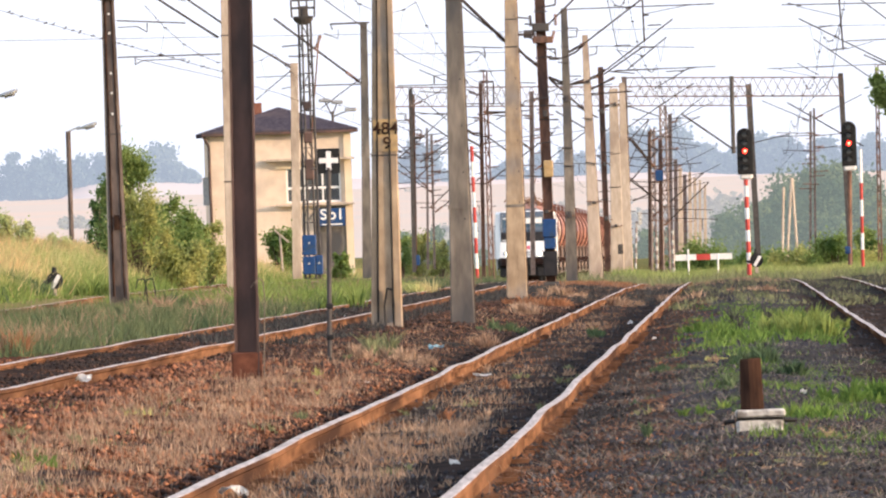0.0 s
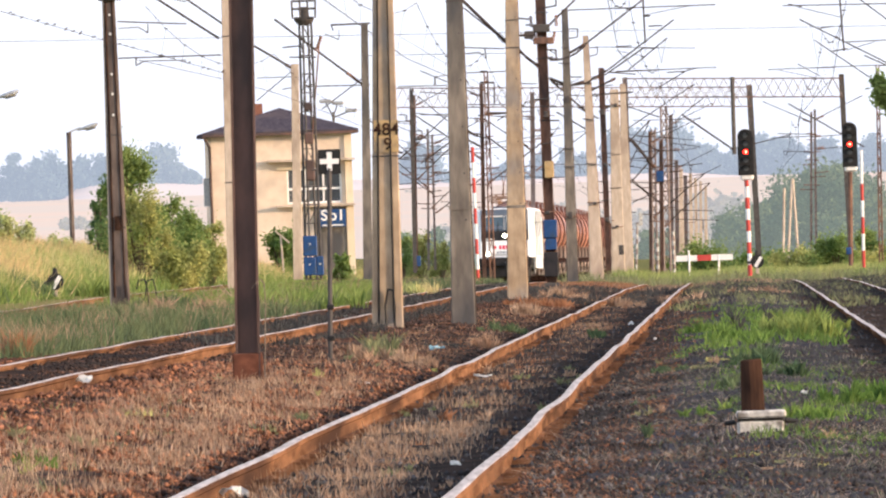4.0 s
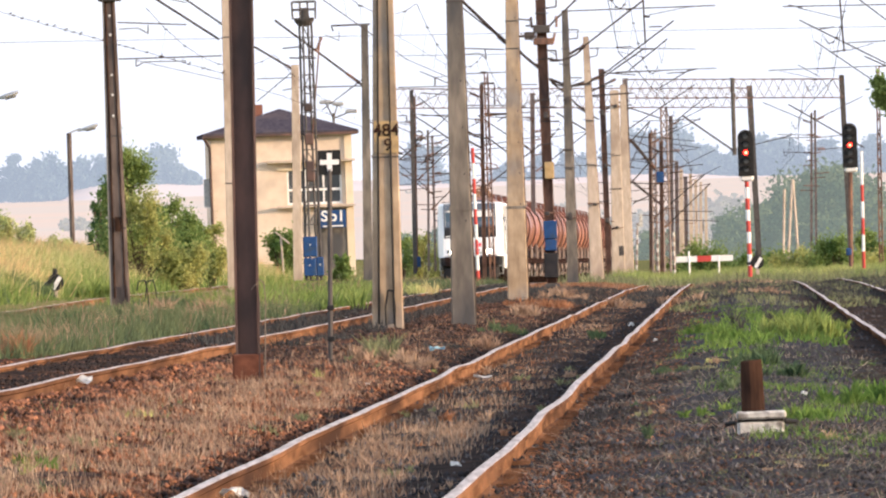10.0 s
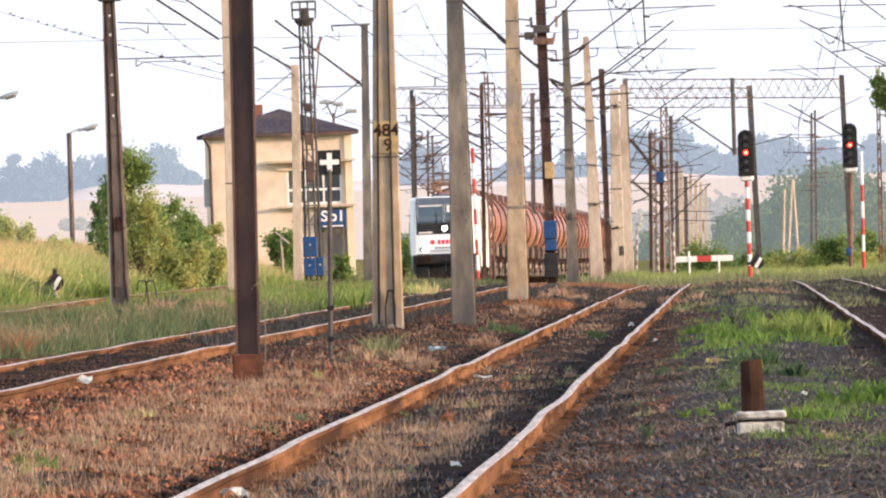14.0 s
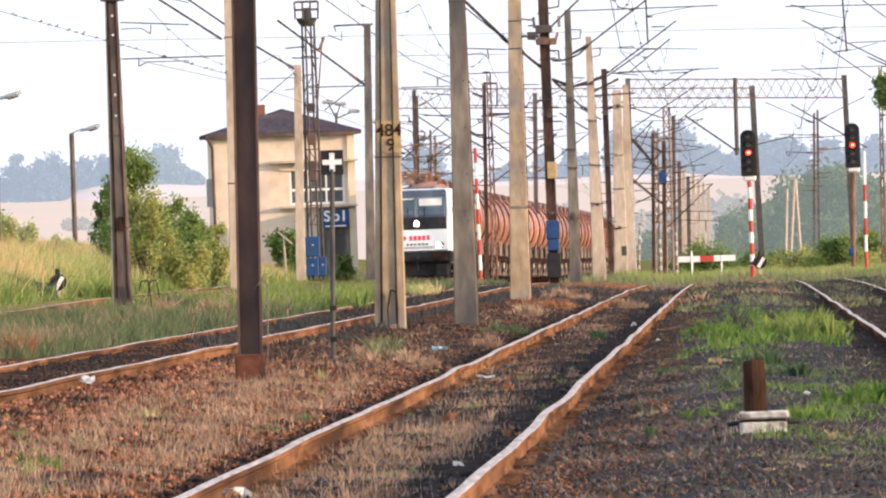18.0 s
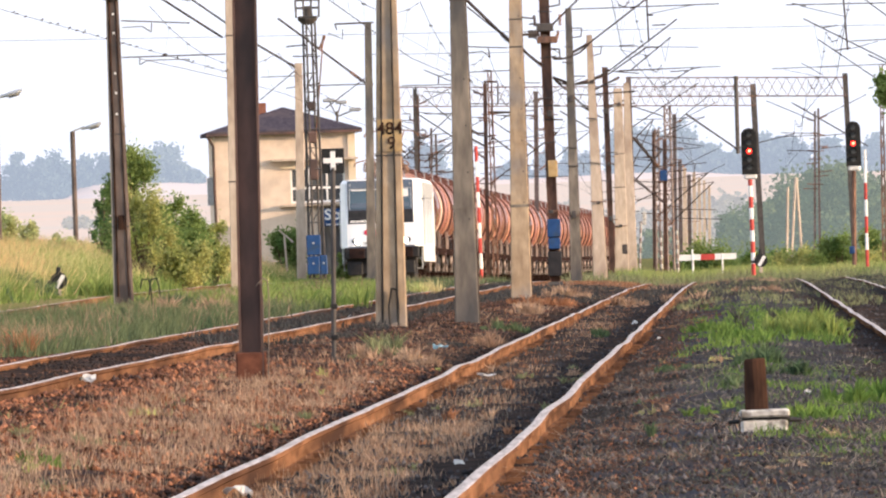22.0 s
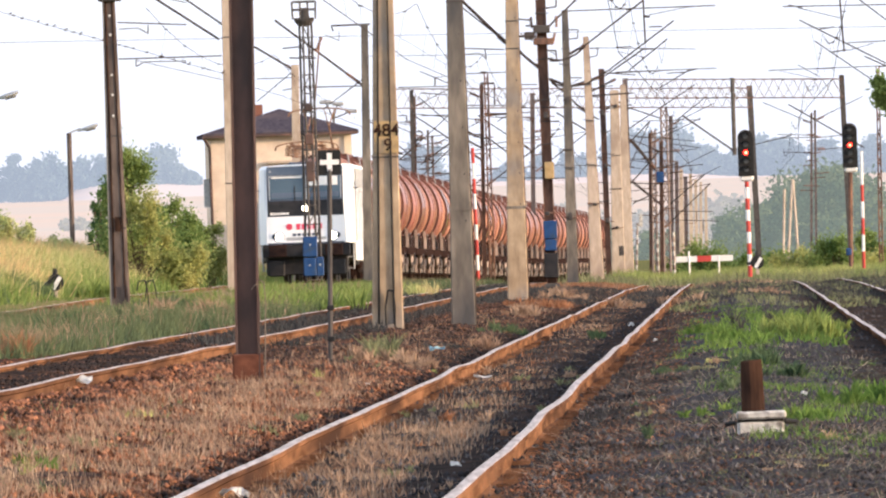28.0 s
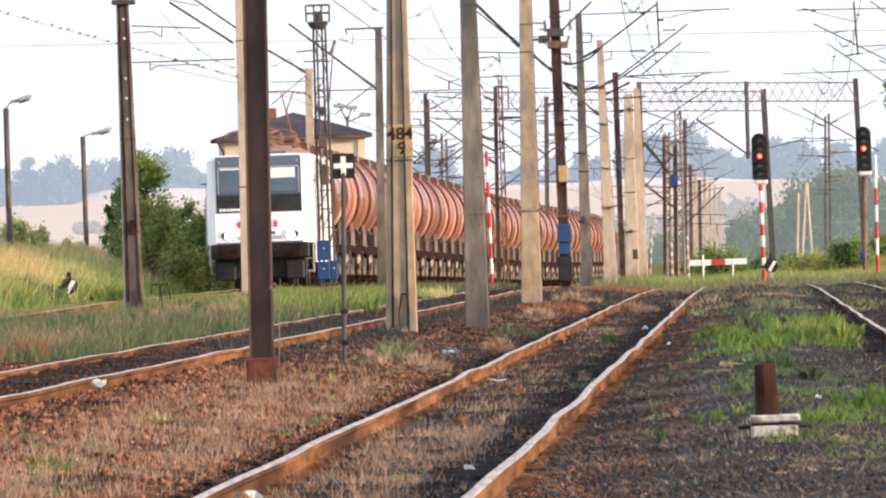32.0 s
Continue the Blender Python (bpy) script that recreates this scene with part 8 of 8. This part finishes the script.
# small scattered weeds: rust-brown ballast, between the rails, dark soil
dice = random.Random(77)
for k in range(84):
    y = dice.uniform(9.0, 13.2) ** 2
    zone = k % 3
    u = (dice.uniform(-3.6, -1.1), dice.uniform(-0.6, 0.6), dice.uniform(1.2, 3.7))[zone]
    kinds = (("greygreen", "straw", "rustgrass", "leaf_light"), ("greygreen", "straw", "rustgrass"), ("green", "weed_blue", "greygreen", "straw", "darkweed"))[zone]
    clump(track_x(y, u), y, dice.uniform(0.05, 0.2), dice.uniform(0.05, 0.15), dice.choice(kinds), dice.randint(14, 45), 500 + k)


def bush(base, width, height, mat, n, leaf=0.085, label="", name="bush", category="bush", seed=0, trunk=True, limbs=()):
    rng = np.random.default_rng(seed)
    ob = thing(name, base, label, category)
    lobes = 16
    width *= 1.3
    cs, rs = [], []
    for k in range(lobes):
        a, q = rng.uniform(0, math.tau), rng.random()
        hz = 0.25 + 0.68 * (k / (lobes - 1))
        rad = (1 - 0.75 * max(0, hz - 0.45)) * width * 0.33 * math.sqrt(q)
        cs.append((math.cos(a) * rad, math.sin(a) * rad, height * hz * 0.92))
        rs.append(width * rng.uniform(0.09, 0.22) * (1.15 - 0.5 * hz))
    for dx, dy, dz, r in limbs:
        cs.append((dx, dy, dz))
        rs.append(r)
    lobes = len(cs)
    cs, rs = np.array(cs), np.array(rs)
    i = rng.integers(0, lobes, n)
    d = rng.normal(0, 1, (n, 3))
    d /= np.linalg.norm(d, axis=1)[:, None]
    p = cs[i] + d * (rs[i] * (np.abs(rng.normal(0, 0.55, n)) + 0.25))[:, None] * np.array([1, 1, 1.25])
    p = p[p[:, 2] > 0.02]
    m = len(p)
    e1 = rng.normal(0, 1, (m, 3))
    e1 /= np.linalg.norm(e1, axis=1)[:, None]
    e2 = np.cross(e1, rng.normal(0, 1, (m, 3)))
    e2 /= np.linalg.norm(e2, axis=1)[:, None]
    s = leaf * rng.uniform(0.6, 1.4, (m, 1))
    v = np.stack([p - e1 * s, p + e2 * s * 0.5, p + e1 * s, p - e2 * s * 0.5], 1)
    cr = tri_mesh("crown", v, mat, "", "", 4)
    cr.parent = ob
    if trunk:
        bm = B()
        for k in range(lobes):
            rod(bm, (cs[k][0] * 0.1, cs[k][1] * 0.1, 0), (cs[k][0] * 0.5, cs[k][1] * 0.5, cs[k][2] * 0.55), 0.05, 0.03, 6)
            rod(bm, (cs[k][0] * 0.5, cs[k][1] * 0.5, cs[k][2] * 0.55), tuple(cs[k]), 0.03, 0.01, 5)
        part("stem", bm, MAT["bark"], ob)
    return ob


for k, (base, w, h, mt, n) in enumerate([
    ((-9.394, 459.00, 0.393), 2.56, 4.26, 'leaf', 5200),
    ((-8.959, 450.00, 0.401), 2.01, 3.04, 'leaf_light', 2200),
    ((-7.899, 471.60, 0.378), 1.93, 2.50, 'leaf', 3200),
    ((-7.359, 482.40, 0.476), 1.25, 2.24, 'leaf_light', 1600),
    ((-10.610, 471.60, 0.525), 0.88, 2.89, 'leaf_dark', 1200),
    ((-8.555, 464.40, 0.384), 1.55, 2.85, 'leaf', 2600),
    ((-7.623, 450.00, 0.354), 2.01, 1.37, 'leaf_light', 2000),
    ((-13.700, 470.00, 1.05), 1.3, 1.45, 'pale_leaf', 900),
    ((-12.980, 474.00, 1.0), 1.2, 1.25, 'pale_leaf', 700),
    ((-12.100, 482.00, 0.95), 1.2, 0.85, 'pale_leaf', 600),
    ((-6.380, 601.20, 0.254), 1.47, 2.12, 'leaf', 2200),
    ((-4.048, 606.60, 0.229), 0.81, 1.44, 'leaf', 900),
    ((13.410, 774.00, -0.185), 3.4, 1.95, 'leaf', 3800),
    ((11.935, 784.80, -0.206), 2.04, 1.56, 'leaf', 1600),
    ((15.323, 765.00, -0.355), 2.9, 1.36, 'leaf', 1900),
    ] + [
    ((16.577, 770.40, -0.349), 2.00, 1.72, 'leaf', 900),
    ((17.628, 720.00, -0.372), 2.41, 1.34, 'leaf_light', 1200),
    ((19.240, 705.60, -0.408), 2.36, 1.26, 'leaf_light', 1200),
    ((17.637, 684.00, -0.271), 2.29, 1.98, 'leaf', 2200),
    ((20.050, 711.00, -0.338), 1.85, 2.40, 'leaf', 1800),
    ((16.838, 738.00, -0.315), 2.47, 1.59, 'leaf_light', 1600),
    ((-1.413, 936.00, -0.358), 2.43, 3.30, 'leaf_light', 1600),
    ((-2.461, 900.00, -0.258), 2.01, 3.01, 'leaf', 1200),
    ((-0.024, 972.00, -0.471), 1.80, 2.89, 'leaf_light', 900),
]):
    bush((base[0], base[1], ground_z(base[0], base[1]) - 0.03), w, h, MAT[mt], n * 3, label=dict(leaf="green leafy bush", leaf_light="light green bush with sunlit leaves", leaf_dark="dark green bush", pale_leaf="pale yellow-green weedy bush")[mt] + " beside the railway", seed=40 + k, leaf=0.055 if base[1] < 518 else 0.075)

# a tree whose leaves reach into view at the edge
bush((12.75, 378.00, 0.05), 2.0, 6.2, MAT["leaf"], 9000, label="green leafy tree at the edge of the yard", name="tree", category="tree", seed=71, leaf=0.075, limbs=((-1.72, 0.0, 4.62, 0.22), (-1.78, 0.1, 4.95, 0.16), (-1.55, 0.0, 4.45, 0.2), (-1.3, 0.0, 4.6, 0.3)))


def wood(base, width, height, n, mat, label, seed, size, name="far_wood", kind="stuff", depth=30, fill=0.3):
    """A belt of many crowns in the distance."""
    rng = np.random.default_rng(seed)
    crowns = max(8, int(width / height * 4))
    cx = rng.uniform(-width / 2, width / 2, crowns)
    ch = height * (0.4 + 0.6 * rng.random(crowns) ** 0.7) * (1 - 0.5 * (2 * np.abs(cx) / width) ** 3)
    lobes = crowns * 9
    k = np.repeat(np.arange(crowns), 9)
    lz = ch[k] * rng.uniform(0.3, 0.92, lobes)
    lr = ch[k] * rng.uniform(0.05, 0.17, lobes)
    lx = cx[k] + ch[k] * rng.normal(0, 0.16, lobes) * (1.2 - lz / ch[k])
    i = rng.integers(0, lobes, n)
    d = rng.normal(0, 1, (n, 3)) * 0.62
    p = np.stack([lx[i] + d[:, 0] * lr[i] * 1.2, d[:, 1] * depth * 0.3, lz[i] + d[:, 2] * lr[i]], 1)
    low = rng.random(n) < fill
    p[low, 2] *= rng.random(low.sum())
    e1, e2 = rng.normal(0, 1, (n, 3)), rng.normal(0, 1, (n, 3))
    e1 /= np.linalg.norm(e1, axis=1)[:, None]
    e2 /= np.linalg.norm(e2, axis=1)[:, None]
    s = size * rng.uniform(0.5, 1.3, (n, 1))
    v = np.stack([p - e1 * s, p + e2 * s, p + e1 * s, p - e2 * s], 1) + np.array(base)
    return tagged(tri_mesh(name, v, mat, label, "trees", 4), kind=kind)


FAR_WOODS = [
    ((-126.503, 4600.0, 20.409), 25.62, 15.20, 5000),
    ((-143.575, 4600.0, 21.005), 18.79, 12.98, 3000),
    ((-119.067, 4610.0, 20.524), 11.98, 16.78, 3000),
    ((-108.872, 4640.0, 23.715), 6.20, 9.99, 1200),
    ((-103.209, 4650.0, 24.421), 4.49, 10.19, 900),
    ((-86.449, 4640.0, 23.966), 15.82, 13.10, 3600),
    ((-76.633, 4640.0, 23.624), 6.89, 4.65, 900),
    ((-6.924, 4640.0, 20.155), 18.95, 14.47, 2600),
    ((21.490, 4640.0, 19.162), 10.34, 11.37, 1200),
    ((30.992, 4640.0, 19.693), 8.62, 11.55, 1200),
    ((39.632, 4640.0, 20.253), 10.34, 10.68, 1400),
    ((55.203, 4640.0, 21.778), 15.51, 16.89, 3000),
    ((63.813, 4640.0, 21.478), 13.79, 13.10, 2400),
    ((73.333, 4640.0, 22.525), 3.60, 18.61, 1200),
    ((79.330, 4640.0, 21.453), 10.34, 10.17, 1800),
    ] + [
    ((98.243, 4640.0, 19.931), 14.79, 14.82, 3200),
    ((108.920, 4640.0, 19.558), 14.79, 18.20, 3600),
    ((118.896, 4640.0, 18.865), 13.06, 13.79, 3000),
    ((132.673, 4640.0, 18.383), 14.06, 13.79, 2600),
    ((89.633, 4640.0, 20.231), 12.34, 9.5, 2000),
    ((71.434, 4100.0, 13.723), 22.84, 3.35, 1800),
    ((83.634, 4100.0, 14.059), 18.27, 3.20, 1500),
]
VALLEY_WOODS = [
    ((26.48, 1620.0, -0.82), 6.62, 6.82, 2500),
    ((30.77, 1640.0, -0.98), 5.48, 7.51, 2500),
    ((22.89, 1600.0, -0.68), 5.35, 6.50, 2500),
    ((18.85, 1610.0, -0.55), 4.78, 6.36, 2500),
    ((-1.48, 1600.0, -0.54), 6.54, 6.02, 2500),
    ((5.71, 1620.0, -0.82), 7.22, 5.92, 2500),
    ((12.79, 1600.0, -0.45), 7.13, 5.84, 2500),
    ((67.94, 3900.0, 12.77), 23.17, 3.53, 2500),
    ((-5.24, 3900.0, 12.86), 18.83, 3.39, 2500),
    ((-53.0, 2200.0, 6.2), 4.0, 1.6, 500),
    ((-46.0, 2200.0, 6.0), 6.0, 1.5, 600),
]
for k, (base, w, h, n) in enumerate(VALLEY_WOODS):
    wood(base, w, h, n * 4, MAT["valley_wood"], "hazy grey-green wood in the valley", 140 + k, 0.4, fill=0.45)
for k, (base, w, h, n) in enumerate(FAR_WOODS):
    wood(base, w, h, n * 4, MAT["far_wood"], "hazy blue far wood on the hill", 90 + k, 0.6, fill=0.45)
# the pale hill on which they stand
HILL = [(-210.4, 24.7), (-156.9, 22.5), (-139.1, 22.0), (-128.4, 22.2), (-119.5, 22.6), (-114.9, 25.3), (-109.5, 26.7), (-99.7, 27.1), (-85.4, 26.6), (-74.8, 25.8), (-53.4, 25.3), (-28.4, 24.4), (-10.7, 23.1), (3.6, 23.3), (30.4, 23.4), (53.6, 24.2), (75.0, 24.0), (92.8, 22.3), (114.2, 21.9), (140.5, 20.6), (217.5, 19.0)]
hv, hf = [], []
hxs = np.linspace(-205, 215, 85)
for j in range(9):
    q = j / 8
    for hx in hxs:
        top = float(np.interp(hx, [p[0] for p in HILL], [p[1] for p in HILL]))
        rise = q * q * (3 - 2 * q)
        hv.append((hx * (0.86 + 0.14 * q), 4150 + 650 * q, 12.0 + (top - 12.0) * rise + 0.35 * noise.noise((hx * 0.05, q * 3, 2.0)) * rise))
for j in range(8):
    for i in range(84):
        a = j * 85 + i
        hf.append((a, a + 1, a + 86, a + 85))
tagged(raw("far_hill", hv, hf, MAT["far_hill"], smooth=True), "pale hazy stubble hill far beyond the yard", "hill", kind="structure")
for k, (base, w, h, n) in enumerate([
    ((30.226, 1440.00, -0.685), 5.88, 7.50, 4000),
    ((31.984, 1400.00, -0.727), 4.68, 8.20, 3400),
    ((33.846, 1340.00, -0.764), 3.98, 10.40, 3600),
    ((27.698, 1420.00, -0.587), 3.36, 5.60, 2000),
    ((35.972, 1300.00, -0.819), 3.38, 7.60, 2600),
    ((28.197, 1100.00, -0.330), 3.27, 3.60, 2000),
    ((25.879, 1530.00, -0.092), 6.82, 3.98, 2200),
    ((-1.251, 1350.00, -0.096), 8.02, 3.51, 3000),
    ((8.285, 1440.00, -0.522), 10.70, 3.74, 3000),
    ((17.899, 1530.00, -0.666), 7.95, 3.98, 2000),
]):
    wood(base, w, h, n * 9, MAT["mid_wood"], "green wood with a haze glow beyond the yard", 120 + k, 0.16, name="wood", depth=12, fill=0.4)

# ---- litter on the ballast
def litter(base, w, h, mat, label, seed):
    rng = random.Random(seed)
    ob = thing("litter", base, label, "litter", "scraps of litter")
    bm = B()
    vs = []
    for j in range(4):
        for i in range(5):
            vs.append(bm.verts.new(((i / 4 - 0.5) * w, (j / 3 - 0.5) * w * 0.7, 0.01 + h * rng.random())))
    for j in range(3):
        for i in range(4):
            bm.faces.new((vs[j * 5 + i], vs[j * 5 + i + 1], vs[(j + 1) * 5 + i + 1], vs[(j + 1) * 5 + i]))
    bmesh.ops.solidify(bm, geom=bm.faces[:], thickness=0.004)
    part("scrap", bm, MAT[mat], ob)


for k, (base, w, h, mt) in enumerate([
    ((-3.413, 142.65, 0.061), 0.17, 0.12, "paper"), ((-1.249, 86.6, -0.144), 0.21, 0.075, "paper"), ((0.377, 161.56, -0.144), 0.20, 0.04, "paper"), ((-0.115, 190.08, -0.025), 0.19, 0.07, "paper_blue"),
    ((0.034, 96.48, -0.144), 0.07, 0.04, "paper"), ((-0.906, 113.12, -0.146), 0.06, 0.04, "paper"), ((-0.773, 146.20, -0.042), 0.05, 0.03, "paper"), ((3.072, 252.19, -0.144), 0.10, 0.08, "paper"), ((-1.740, 267.36, 0.086), 0.06, 0.05, "paper"), ((-4.721, 750.00, 0.143), 0.2, 0.2, "paper"), ((2.822, 120.54, -0.021), 0.05, 0.04, "paper"), ((2.833, 206.17, -0.106), 0.06, 0.04, "paper")]):
    litter((base[0], base[1], ground_z(base[0], base[1]) + 0.01), w, h, mt, "crumpled scrap of blue plastic on the ballast" if mt == "paper_blue" else "crumpled white scrap on the ballast", k)

# small roofed post beside the bush, wooden A-frame far off
sh = thing("notice_post", (-6.295, 597.60, 0.325), "small wooden post with a slanting board before the bush", "post")
bar("post", (-6.273, 597.60, 0.324), (-6.348, 597.60, 1.970), 0.045, MAT["wood"], sh)
bm = B()
box(bm, (0, 0, 0), (0.75, 0.3, 0.06), pose(0, 0, 0, 0, 42, 0))
rf = part("board", bm, MAT["wood"], sh)
rf.matrix_basis = Matrix.Translation(Vector((-6.283, 597.60, 1.945)) - sh.matrix_basis.translation)
af = thing("a_frame_pole", (18.137, 792.00, -0.197), "pair of leaning wooden poles joined at the top", "pole")
for a, b in (((17.902, 792.00, -0.188), (18.293, 792.00, 4.271)), ((18.490, 792.00, -0.209), (18.323, 792.00, 4.270)), ((17.868, 801.00, -0.196), (18.067, 801.00, 3.815))):
    bar("pole", a, b, 0.085, MAT["wood"], af)


# ---- what moves
def front_y(t):
    """The train gathers way from 10 to 13 metres a second."""
    return 802.1 - 10.40 * t - 0.0472 * t * t


def place(y, length):
    """Pose of a vehicle whose front stands at y on the train's track."""
    a = Vector((line_x(y), y, line_z(y)))
    b = Vector((line_x(y + length), y + length, line_z(y + length)))
    d = (b - a).normalized()
    r = d.cross(Vector((0, 0, 1))).normalized()
    return Matrix.Translation(a) @ Matrix((r, d, r.cross(d))).transposed().to_4x4()


def motions():
    for ob, back, length in TRAIN:
        walk(ob, [(t, place(front_y(t) + back, length)) for t in range(33)])


motions()
